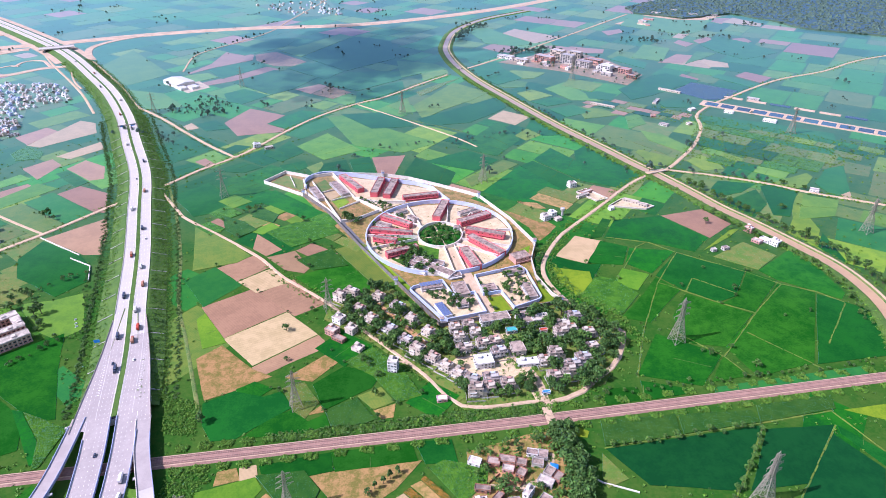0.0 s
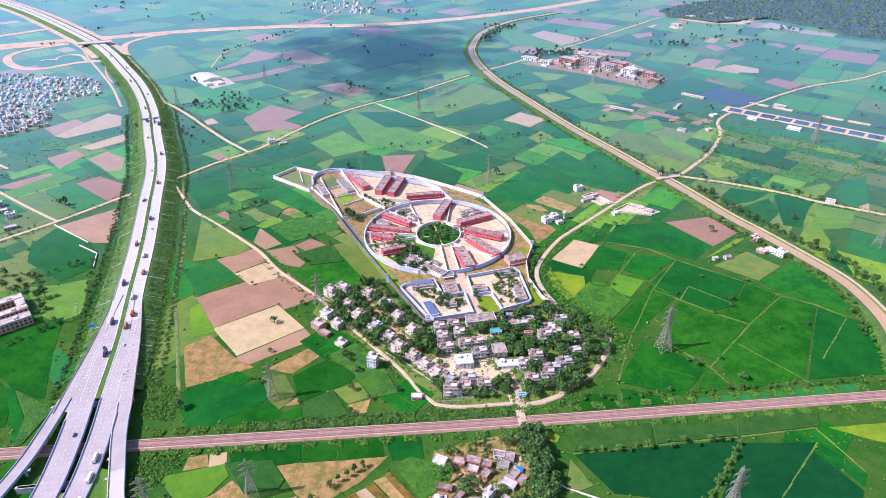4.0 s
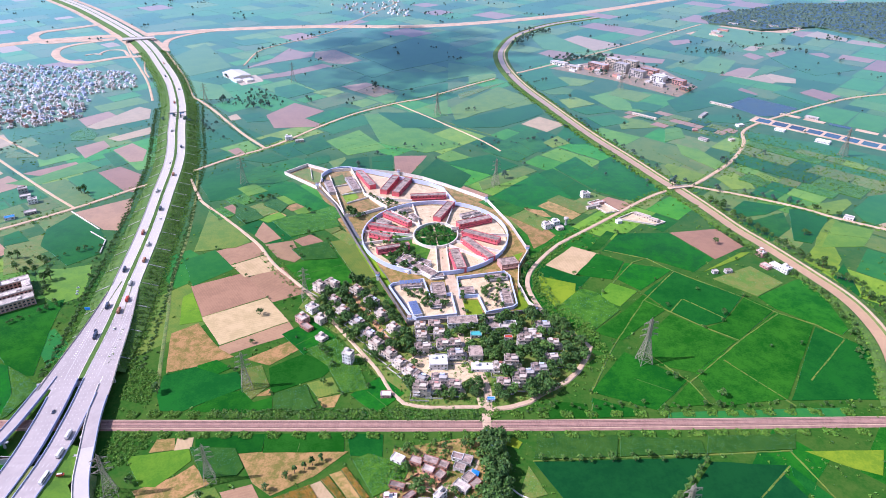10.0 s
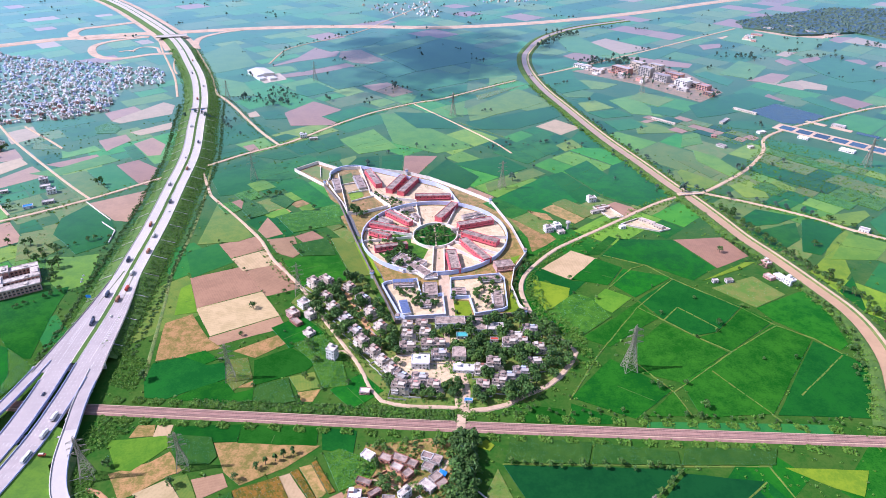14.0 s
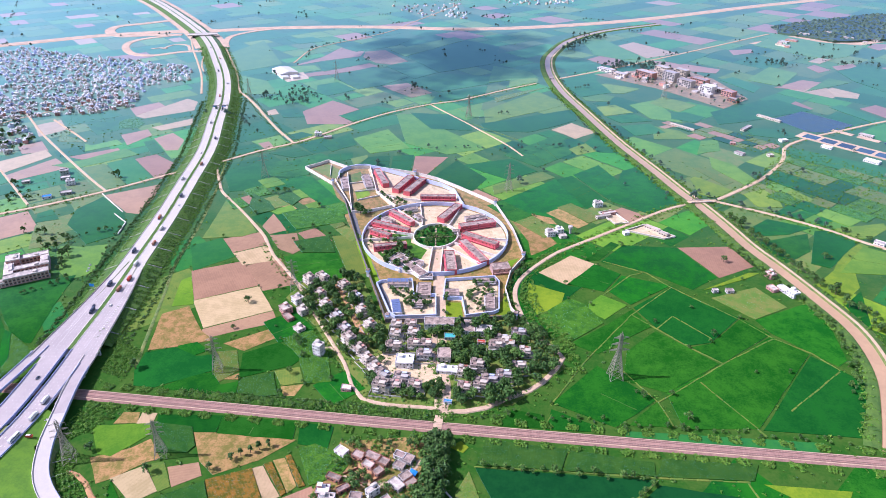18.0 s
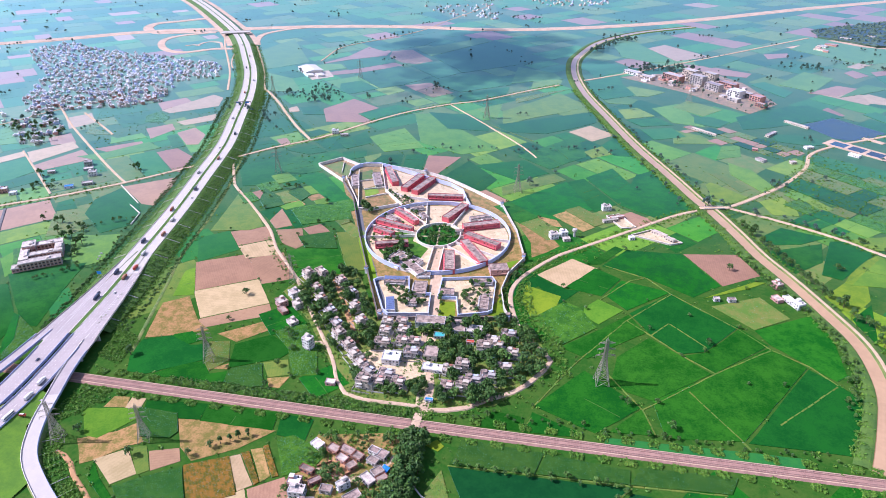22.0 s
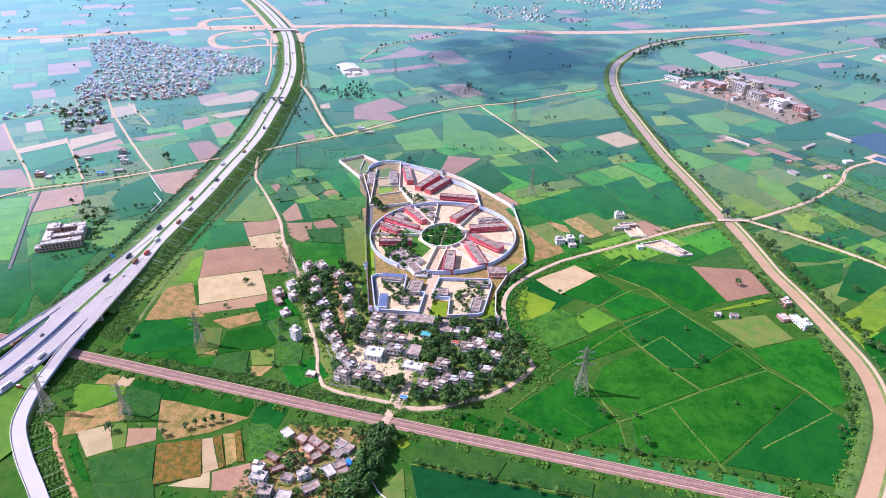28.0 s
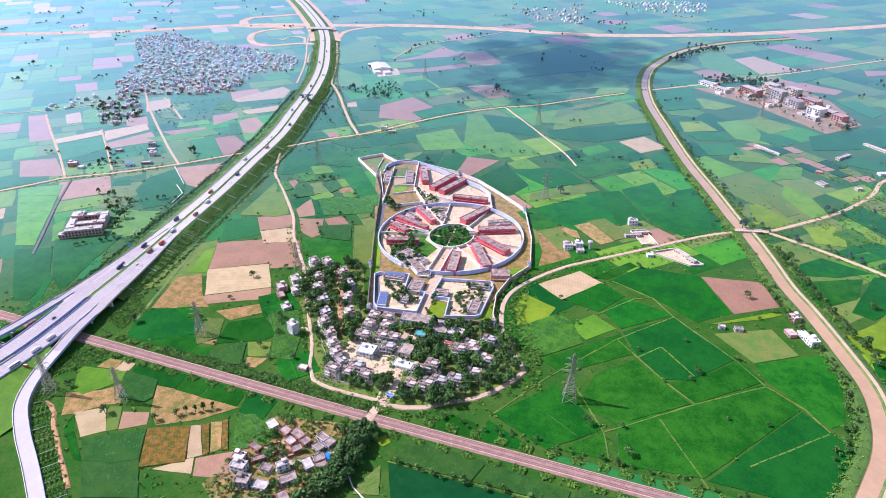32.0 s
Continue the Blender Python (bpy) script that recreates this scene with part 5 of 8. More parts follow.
# ---- trees ----
def tree_meshes(kind, seed):
    rng = random.Random(seed)
    tall = {"round": 8.5, "tall": 12.0, "small": 5.0, "light": 7.5, "slim": 11.0}[kind]
    spread = {"round": 4.0, "tall": 4.4, "small": 2.4, "light": 3.4, "slim": 2.0}[kind]
    wood = Build().tube((0, 0, 0), tall * 0.035, tall * 0.018, tall * 0.55, 7)
    crown = Build()
    n = {"small": 8, "slim": 11}.get(kind, 14)
    for i in range(n):
        a, k = i * 2.4 + rng.uniform(-0.4, 0.4), (i + 0.5) / n
        r = spread * 0.68 * math.sqrt(k) * rng.uniform(0.7, 1.15)
        z = tall * (0.80 - 0.34 * k ** 1.5) + rng.uniform(-0.06, 0.08) * tall
        if kind == "slim":
            z = tall * (0.3 + 0.62 * rng.random())
        c = (r * math.cos(a), r * math.sin(a), z)
        wood.beam((0, 0, tall * (0.3 + 0.2 * rng.random())), (c[0] * 0.8, c[1] * 0.8, c[2]), tall * 0.008)
        leaf_clump(crown, c, (spread * rng.uniform(0.34, 0.5), tall * rng.uniform(0.10, 0.16)), 26, rng, tall * 0.075)
    return wood.mesh("trunk"), crown.mesh("crown")


TREES = []
for kind, m, label in (("round", M_LEAF, "broad dark green tree with a rounded uneven crown"), ("tall", M_LEAF, "tall dark green tree with a broad crown"), ("small", M_LEAF, "small dark green bushy tree"), ("light", M_LEAF2, "light green leafy tree"), ("slim", M_LEAF, "slim upright dark green tree"), ("round", M_LEAF2, "broad light green tree with an uneven crown")):
    wood, crown = tree_meshes(kind, 31 + len(TREES))
    t_ = thing("tree", label, "tree")
    part("trunk", wood, M_BARK, t_)
    part("crown", crown, m, t_)
    TREES.append(t_)
trng = random.Random(5)
FAR_TREES = {}
COUNT = [0]


def tree(k, x, y, s=1.0, group="trees of the plain"):
    """A tree of its own on the near land; farther ones gather in joined woods, past 900 m in leaves coloured for haze.
    """
    if y > 1150:
        s *= 0.78
    m = pose(x, y, 0.1, trng.uniform(-4, 4), trng.uniform(-4, 4), trng.uniform(0, 360)) @ Matrix.Diagonal((s * trng.uniform(0.9, 1.15), s * trng.uniform(0.9, 1.15), s * trng.uniform(0.85, 1.15), 1))
    if y > 640 or COUNT[0] >= 330 or trng.random() < 0.25:
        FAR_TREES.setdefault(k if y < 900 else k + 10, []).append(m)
        return None
    COUNT[0] += 1
    c = copy_thing(TREES[k], Matrix())
    c.matrix_basis = m
    return tagged(c, group=group)


def join_far_trees():
    """All the farther trees of one leaf colour in one mesh: thinner crowns with fewer, larger sprays, and their trunks."""
    for k, places in FAR_TREES.items():
        kind = ("round", "tall", "small", "light", "slim", "round")[k % 10]
        tall = {"round": 8.5, "tall": 12.0, "small": 5.0, "light": 7.5, "slim": 11.0}[kind]
        spread = {"round": 4.0, "tall": 4.4, "small": 2.4, "light": 3.4, "slim": 2.0}[kind]
        rng = random.Random(90 + k)
        models = []
        for _ in range(3):
            b = Build().tube((0, 0, 0), tall * 0.035, tall * 0.018, tall * 0.55, 5, False)
            n0 = len(b.f)
            for i in range(9):
                a, q = i * 2.4 + rng.uniform(-0.4, 0.4), (i + 0.5) / 9
                r = spread * 0.68 * math.sqrt(q) * rng.uniform(0.7, 1.15)
                leaf_clump(b, (r * math.cos(a), r * math.sin(a), tall * (0.80 - 0.34 * q ** 1.5 + rng.uniform(-0.06, 0.08))), (spread * 0.42, tall * 0.13), 15, rng, tall * 0.1)
            models.append((np.array(b.v), [np.array(f) for f in b.f], n0))
        vs, fs, ms, base = [], [], [], 0
        for m in places:
            v, f, n0 = models[rng.randrange(3)]
            r = np.array(m)
            vs.append(v @ r[:3, :3].T + r[:3, 3])
            fs += [tuple(int(i) for i in q + base) for q in f]
            ms += [1] * n0 + [0] * (len(f) - n0)
            base += len(v)
        me = bpy.data.meshes.new("far_trees")
        me.from_pydata(np.concatenate(vs).tolist(), [], fs)
        # keys from 10 up are trees past 900 m, in haze-coloured leaves
        me.materials.append((M_LEAF, M_LEAF, M_LEAF, M_LEAF2, M_LEAF, M_LEAF2)[k] if k < 10 else M_LEAF_HAZED)
        me.materials.append(M_BARK)
        me.polygons.foreach_set("material_index", np.array(ms, dtype=np.int32))
        me.update()
        tagged(new("far_trees", me), "scattered dark green trees between the fields" if k not in (3, 5) else "scattered light green trees between the fields", "trees", kind="stuff")


def grove(count, kinds, lo, hi, group, *c, clear=()):
    for x, y in scatter(pairs(c), count, trng):
        if all(math.hypot(x - a, y - b) > r for a, b, r in clear):
            tree(trng.choice(kinds), x, y, trng.uniform(lo, hi), group)


def tree_row(count, kinds, lo, hi, group, jitter, *c):
    path = smooth_path(pairs(c), 3)
    for i in range(count):
        q = path[int((i + trng.random()) / count * (len(path) - 1))]
        tree(trng.choice(kinds), q.x + trng.gauss(0, jitter), q.y + trng.gauss(0, jitter), trng.uniform(lo, hi), group)


def shrubs(name, label, count, size, m, *c, path=None, width=4.0, offset=0.0, height=None):
    """One uncountable growth of shrubs in a patch, or along a path at an offset to its right."""
    rng = random.Random(int(abs(c[0] if c else path[0].x) * 3 + count))
    b = Build()
    if path:
        nn = normals(path)
        spots = []
        for _ in range(count):
            i = rng.randrange(len(path))
            o = offset + rng.uniform(-0.5, 0.5) * width
            spots.append((path[i].x + nn[i].x * o + rng.uniform(-5, 5) * nn[i].y, path[i].y + nn[i].y * o - rng.uniform(-5, 5) * nn[i].x, o))
    else:
        spots = [(x, y, 0.0) for x, y in scatter(pairs(c), count, rng)]
    for x, y, o in spots:
        s = size * rng.uniform(0.5, 1.4)
        z = height(x, y, o) if height else 0.3
        leaf_clump(b, (x, y, z + s * 0.35), (s * 0.8, s * 0.6), 11, rng, s * 0.42)
    solo(name, b, m, label, "shrubs", kind="stuff")


# ---- buildings ----
HOUSES = []


def windows_on(parent, w, d, storeys, sh, sides, rng, step=3.4, size=(1.2, 1.3), m=M_GLASS):
    """One window part at each bay: a proud frame, a sunshade and a recessed pane."""
    for side in sides:
        length = w if side in "sn" else d
        n = max(1, int(length / step))
        for f in range(storeys):
            for i in range(n):
                if rng.random() < 0.15:
                    continue
                u = -length / 2 + (i + 0.5) * length / n
                z = f * sh + sh * 0.52
                b = Build()
                if side in "sn":
                    y = (-d / 2) if side == "s" else d / 2
                    k = -1 if side == "s" else 1
                    b.box((u, y + 0.04 * k, z), (size[0], 0.12, size[1])).box((u, y + 0.3 * k, z + size[1] * 0.62), (size[0] * 1.35, 0.6, 0.1))
                else:
                    x = (-w / 2) if side == "w" else w / 2
                    k = -1 if side == "w" else 1
                    b.box((x + 0.04 * k, u, z), (0.12, size[0], size[1])).box((x + 0.3 * k, u, z + size[1] * 0.62), (0.6, size[0] * 1.35, 0.1))
                part("window", b, m, parent)


def block(name, label, category, w, d, storeys, wall, roof, rng, sides="swe", sh=3.2, extras=True, group="", trim=None, step=3.4, win=(1.2, 1.3)):
    """A flat-roofed building: plinth and walls, roof slab, parapet, windows, door, stair head and water tanks."""
    t_ = thing(name, label, category, group)
    h = storeys * sh
    body = Build().box((0, 0, 0.25), (w + 0.5, d + 0.5, 0.5)).box((0, 0, h / 2), (w, d, h))
    part("wall", body, wall, t_)
    for f in range(1, storeys):
        part("floor_band", Build().box((0, 0, f * sh), (w + 0.25, d + 0.25, 0.2)), trim or wall, t_)
    part("roof", Build().box((0, 0, h + 0.12), (w + 0.6, d + 0.6, 0.24)), roof, t_, "weathered flat roof")
    par = Build()
    for x, y, sx, sy in ((0, -d / 2, w + 0.3, 0.25), (0, d / 2, w + 0.3, 0.25), (-w / 2, 0, 0.25, d), (w / 2, 0, 0.25, d)):
        par.box((x, y, h + 0.6), (sx, sy, 0.75))
    part("parapet", par, trim or wall, t_)
    windows_on(t_, w, d, storeys, sh, sides, rng, step, win)
    door = part("door", Build().box((w * 0.22, -d / 2 - 0.05, 1.15), (1.1, 0.16, 2.1)), M_DOOR, t_)
    part("canopy", Build().box((w * 0.22, -d / 2 - 0.5, 2.45), (1.8, 1.0, 0.12)), trim or wall, door)
    if extras:
        sx = -w * 0.24
        head = part("stair_head", Build().box((sx, d * 0.2, h + 1.4), (min(3.2, w * 0.4), min(3.6, d * 0.4), 2.4)), trim or wall, t_)
        part("head_roof", Build().box((sx, d * 0.2, h + 2.7), (min(3.8, w * 0.45), min(4.2, d * 0.45), 0.2)), roof, head)
        tank = part("water_tank", Build().tube((w * 0.25, d * 0.25, h + 0.3), 0.7, 0.7, 1.3, 10), M_TANK, t_, "black plastic water tank")
        part("lid", Build().tube((w * 0.25, d * 0.25, h + 1.6), 0.7, 0.25, 0.3, 10), M_TANK, tank)
    return t_


def put(src, x, y, turn, first=[], label="", group=""):
    """The first call for a model moves it to its place, later ones copy it."""
    m = pose(x, y, 0.15, 0, 0, turn)
    if src in first:
        keep = src.matrix_basis.copy()
        src.matrix_basis = Matrix()
        c = copy_thing(src, m)
        src.matrix_basis = keep
        return tagged(c, label, group=group)
    first.append(src)
    src.matrix_basis = m
    return tagged(src, label, group=group)


hr = random.Random(21)


def quarter(seed, w, d, storeys, wall, roof, label):
    """A staff quarter with stepped terraces: a lower wing, balconies and a room on the roof."""
    rng = random.Random(seed)
    t_ = block("house", label, "house", w, d, storeys, wall, roof, rng, sides="swe", group="staff houses")
    h = (storeys - 1) * 3.2
    part("wing", Build().box((w * 0.5 + 1.6, -d * 0.1, h / 2), (3.2, d * 0.7, h)).box((w * 0.5 + 1.6, -d * 0.1, h + 0.1), (3.5, d * 0.75, 0.2)).box((w * 0.5 + 3.1, -d * 0.1, h + 0.6), (0.2, d * 0.7, 0.9)), wall, t_, "lower side wing")
    bal = Build()
    for f in range(1, storeys):
        bal.box((-w * 0.2, -d / 2 - 0.8, f * 3.2), (w * 0.45, 1.6, 0.18)).box((-w * 0.2, -d / 2 - 1.5, f * 3.2 + 0.5), (w * 0.45, 0.14, 0.9))
        bal.box((-w * 0.42, -d / 2 - 0.8, f * 3.2 + 0.5), (0.14, 1.5, 0.9)).box((w * 0.02, -d / 2 - 0.8, f * 3.2 + 0.5), (0.14, 1.5, 0.9))
    part("balcony", bal, M_WHITE, t_)
    tw = Build().box((-w * 0.05, 0, storeys * 3.2 + 0.65), (0.2, d * 0.9, 0.85)).box((-w * 0.28, -d * 0.12, storeys * 3.2 + 0.6), (w * 0.4, 0.2, 0.75))
    part("terrace_wall", tw, wall, t_, "low walls dividing the roof terrace")
    yw = Build()
    for cx, cy, sx, sy in ((0, -d / 2 - 5.2, w + 4.0, 0.22), (-w / 2 - 2.0, -d * 0.2, 0.22, d + 3.0), (w / 2 + 4.0, -d * 0.2, 0.22, d + 3.0)):
        yw.box((cx, cy, 0.75), (sx, sy, 1.5))
    part("yard_wall", yw, M_GREYW, t_, "low weathered wall round the yard")
    part("water_tank", Build().tube((-w * 0.35, -d * 0.3, storeys * 3.2 + 0.3), 0.6, 0.6, 1.1, 8).tube((-w * 0.35, -d * 0.3, storeys * 3.2 + 1.4), 0.6, 0.2, 0.25, 8), M_TANK if seed % 2 else M_SHEET, t_)
    part("canvas_shade", Build().box((w * 0.15, d * 0.3, storeys * 3.2 + 1.9), (w * 0.3, d * 0.25, 0.08)).box((w * 0.05, d * 0.3, storeys * 3.2 + 1.0), (0.1, 0.1, 1.8)).box((w * 0.28, d * 0.3, storeys * 3.2 + 1.0), (0.1, 0.1, 1.8)), (M_SHEET, M_PINK, M_WALLB, M_ROOFG, M_BRICK)[seed % 5], t_)
    part("roof_room", Build().box((w * 0.2, -d * 0.2, storeys * 3.2 + 1.3), (w * 0.4, d * 0.35, 2.4)).box((w * 0.2, -d * 0.2, storeys * 3.2 + 2.6), (w * 0.46, d * 0.42, 0.2)), wall, t_)
    return t_


Q = [
    quarter(1, 12, 10, 2, M_CREAM, M_ROOFG, "two-storey cream staff house with a stepped flat roof"),
    quarter(2, 15, 10, 2, M_GREYW, M_ROOFG, "two-storey grey staff house with balconies"),
    quarter(3, 13, 10, 3, M_CREAM, M_ROOFG, "three-storey weathered cream staff house"),
    quarter(4, 11, 10, 2, M_CREAM, M_ROOFW, "two-storey pale plastered house with roof room"),
    quarter(5, 16, 9, 2, M_CREAM, M_ROOFG, "long two-storey cream staff house with terraces"),
]


def homes(group, *c):
    """Staff houses from triples of x, y and turn."""
    for i in range(0, len(c), 3):
        put(Q[(i // 3 * 3 + int(abs(c[i]))) % 5], c[i], c[i + 1], c[i + 2] + hr.uniform(-3, 3), group=group)


homes("staff houses along the lane", -112, 580, -30, -101, 591, -30, -89, 558, -32, -74, 541, -34, -54, 524, -36, -36, 505, -36, -24, 488, -36, -9, 478, -36, 4, 466, -36, 16, 456, -36, -70, 582, -32, -48, 563, -32, -32, 541, -34, -14, 519, -36)
homes("staff houses below the jail gate", 13, 525, 12, 27, 530, 12, 17, 510, 12, 34, 517, 12, 22, 492, 12, 40, 500, 12, 52, 503, 14, 55, 487, 14)
homes("staff houses under the trees", 124, 531, 10, 138, 546, 10, 132, 524, 10, 149, 518, 12, 120, 516, 12, 98, 474, 10, 109, 483, 10, 104, 452, 8, 118, 458, 8, 124, 468, 8, 60, 442, 8, 42, 437, 8, 45, 449, 8, 27, 447, -20, 30, 432, 6, 136, 478, 14, 146, 494, 14)
lone = random.Random(8)
put(block("house", "pale two-storey house with a flat roof beside a lane", "house", 11, 10, 2, M_WHITE, M_ROOFW, lone, group="houses by the lane"), -108, 541, -33)
put(block("house", "pale two-storey house with a flat roof beside a lane", "house", 10, 9, 2, M_CREAM, M_ROOFW, lone, group="houses by the lane"), -93, 523, -33)
put(block("house", "pink and brick house with open terraces", "house", 12, 10, 2, M_PINK, M_ROOFW, lone, group="houses by the lane"), -112, 521, -33)
put(block("shed", "low brick shed with a flat roof", "shed", 14, 7, 1, M_BRICK, M_ROOFG, lone, extras=False, group="houses by the lane"), -104, 510, -33)
put(block("house", "small pale house in long grass", "house", 10, 9, 1, M_CREAM, M_ROOFW, lone, group="houses by the lane"), -83, 495, -30)
put(block("apartment_block", "narrow white four-storey block with rows of windows", "apartment block", 9, 8, 4, M_WHITE, M_ROOFW, lone, sides="swen", step=2.6), -46, 464, -12)
put(block("hut", "small pink roadside hut", "hut", 9, 6, 1, M_PINK, M_WHITE, lone, extras=False), 0, 424, 10)
put(block("clubhouse", "large white hall with roof terraces in the colony", "hall", 17, 14, 2, M_WHITE, M_WHITE, lone), 40, 473, 12)
put(block("hall", "brown-roofed hall with pale walls", "hall", 13, 15, 2, M_CREAM, M_ROOFG, lone, extras=False), 74, 492, 12)
put(block("gate_building", "long two-storey gatehouse with a brown flat roof", "gatehouse", 31, 13, 2, M_WHITE, M_ROOFG, lone, extras=False), 55, 541, 14)
put(block("office", "pale office block with a brown flat roof", "office", 14, 20, 2, M_WHITE, M_ROOFG, lone, extras=False), 86, 541, 14)
put(block("office", "white office wing with roof structures", "office", 16, 11, 2, M_WHITE, M_ROOFW, lone), 103, 541, 12)
put(block("shed", "shed with a turquoise sheet roof", "shed", 11, 7, 1, M_GREYW, M_TURQ, lone, extras=False), 71, 524, 12)
put(block("shed", "low shed with a blue sheet roof", "shed", 7, 3, 1, M_WHITE, M_BLUE, lone, extras=False), 94, 432, 8)
put(block("shed", "low shed with a red sheet roof", "shed", 8, 4, 1, M_WHITE, M_TRED, lone, extras=False), 104, 524, 12)
put(block("house", "white flat-roofed house with a long terrace", "house", 20, 9, 1, M_WHITE, M_WHITE, lone), 82, 474, 8)

# hamlet south of the railway
ham = random.Random(17)
HAMLET_HOMES = [(56, 340, 8)]
for x, y, w, d, st, wall, roof, turn, label in (
        (26, 353, 10, 7, 1, M_WHITE, M_ROOFW, -20, "white single-storey hamlet house"), (41, 353, 10, 7, 1, M_BRICK, M_ROOFG, -12, "brick single-storey hamlet house"),
        (52, 355, 13, 7, 1, M_BRICK, M_ROOFG, -12, "brick single-storey hamlet house"), (63, 352, 8, 7, 1, M_BRICK, M_ROOFG, -12, "brick single-storey hamlet house"),
        (52, 346, 9, 6, 1, M_PINK, M_ROOFW, -15, "pinkish yard house with a flat roof"), (62, 342, 8, 7, 1, M_BRICK, M_ROOFG, 60, "small brick house in the hamlet"),
        (31, 327, 12, 5, 1, M_BRICK, M_ROOFG, -8, "long low brick byre"), (29, 312, 10, 8, 2, M_PINK, M_WHITE, 12, "pink two-storey house with white roof"),
        (35, 305, 12, 8, 2, M_WHITE, M_ROOFW, 12, "white two-storey house by a ploughed field"), (42, 319, 5, 10, 1, M_BRICK, M_ROOFG, -40, "narrow cream house beside a lane"),
        (54, 315, 9, 6, 1, M_GREYW, M_ROOFG, 8, "low grey house behind the lane"), (65, 322, 5, 10, 2, M_WHITE, M_ROOFW, -35, "narrow white house with parapets"),
        (76, 315, 8, 13, 1, M_GREYW, M_ROOFG, -35, "long grey house with flat roof"), (73, 362, 9, 6, 1, M_WHITE, M_ROOFG, -10, "white house with dark roof"),
        (81, 360, 8, 8, 1, M_GREYW, M_ROOFG, -10, "grey plastered house under trees"), (76, 352, 9, 6, 1, M_GREYW, M_ROOFG, -12, "grey plastered house under trees"),
        (84, 343, 7, 9, 1, M_GREYW, M_ROOFG, -35, "grey house by the hamlet lane"), (90, 338, 6, 9, 1, M_BRICK, M_ROOFG, -35, "brick house by the hamlet lane"),
        (80, 334, 12, 7, 1, M_GREYW, M_ROOFW, -30, "pale-roofed house by the hamlet lane"), (48, 296, 11, 9, 2, M_GREYW, M_ROOFG, 20, "grey house with a terrace"),
        (62, 300, 12, 8, 1, M_GREYW, M_ROOFW, 15, "grey house with parapets"), (84, 300, 10, 8, 1, M_BRICK, M_ROOFG, -30, "brick house among trees"), (70, 284, 11, 8, 1, M_GREYW, M_ROOFG, 10, "grey plastered house at the hamlet edge")):
    put(block("house", label, "house", w, d, st, wall, roof, ham, extras=st > 1, group="hamlet houses"), x, y, turn)
    HAMLET_HOMES.append((x, y, max(w, d) * 0.5 + 2.0))
tarp = Build().add([(86, 352, 2.6), (92, 350, 2.4), (91, 344, 2.2), (85, 346, 2.5), (88.5, 348, 3.1)], [(0, 1, 4), (1, 2, 4), (2, 3, 4), (3, 0, 4)])
for x, y in ((86, 352), (92, 350), (91, 344), (85, 346)):
    tarp.beam((x, y, 0.2), (x, y, 2.5), 0.08)
solo("tarpaulin_shelter", tarp, M_BLUE, "bright blue tarpaulin stretched on poles", "shelter")
hw = Build()
for (x0, y0), (x1, y1) in (((45, 342), (36, 333)), ((60, 330), (68, 345)), ((44, 330), (60, 327))):
    hw.box(((x0 + x1) / 2, (y0 + y1) / 2, 1.0), (math.hypot(x1 - x0, y1 - y0), 0.35, 2.0), math.atan2(y1 - y0, x1 - x0))
solo("yard_wall", hw, M_BRICK, "low brick yard wall in the hamlet", "wall")

# ---- jail ----
def wall_line(name, label, m, h, thick, *c, group="jail walls", cap=M_WALLC):
    """A wall along straight legs that meet in mitred corners, with a proud coping."""
    t_ = thing(name, label, "wall", group, kind="structure")
    pts = [Vector(q) for q in pairs(c)]
    closed = (pts[0] - pts[-1]).length < 0.1
    k = len(pts) - 1
    left = []
    for i, q in enumerate(pts):
        a = pts[i - 1] if i else (pts[k - 1] if closed else None)
        b = pts[i + 1] if i < k else (pts[1] if closed else None)
        d0 = (q - a).normalized() if a is not None else (b - q).normalized()
        d1 = (b - q).normalized() if b is not None else d0
        d = (d0 + d1).normalized()
        n_ = Vector((-d.y, d.x))
        left.append(n_ / max(0.45, d.dot(d1)))
    for i in range(k):
        for nm, half, z0, z1, mm in (("wall_panel", thick / 2, 0.0, h, m), ("coping", thick / 2 + 0.2, h, h + 0.2, cap)):
            q = [pts[i] + left[i] * -half, pts[i + 1] + left[i + 1] * -half, pts[i + 1] + left[i + 1] * half, pts[i] + left[i] * half]
            part(nm, Build().prism([(v.x, v.y) for v in q], z0, z1), mm, t_)
    return t_


def arc(cx, cy, rx, ry, a0, a1, n):
    return [q for i in range(n + 1) for q in (cx + rx * math.cos(radians(a0 + (a1 - a0) * i / n)), cy + ry * math.sin(radians(a0 + (a1 - a0) * i / n)))]


# panels and coping both dark: the wall's shaded side is in the colour
wall_line("jail_wall", "long outer wall of the jail, painted dark as its shaded side", M_WALL_SHADED, 5.0, 0.7, -204, 847, -162, 797, -103, 696, -53, 615, -1, 532, 39, 543, 132, 576, cap=M_WALL_SHADED)
wall_line("jail_wall", "pale outer wall of the jail with a lit face", M_CREAM, 5.0, 0.7, 132, 576, 122, 590, 109, 626, 108, 664, 118, 705, 92, 772, 53, 845)
wall_line("jail_wall", "pale outer wall round the back of the jail", M_WALLC, 5.0, 0.7, 53, 845, 36, 857, -13, 887, -53, 909, -93, 921, -170, 926, -206, 913, -248, 931, -272, 893, -204, 847)
wall_line("jail_wall", "pale inner wall beside the long outer wall", M_WALLC, 4.5, 0.6, -206, 862, -150, 786, -137, 764)
wall_line("jail_inner_wall", "high pale blue inner wall of the jail", M_WALLB, 6.0, 1.2, *arc(-176, 893, 34, 34, 215, 90, 8), -145, 921, -92, 903, -39, 887, -15, 871, 2, 839, 10, 826, cap=M_WALLB)
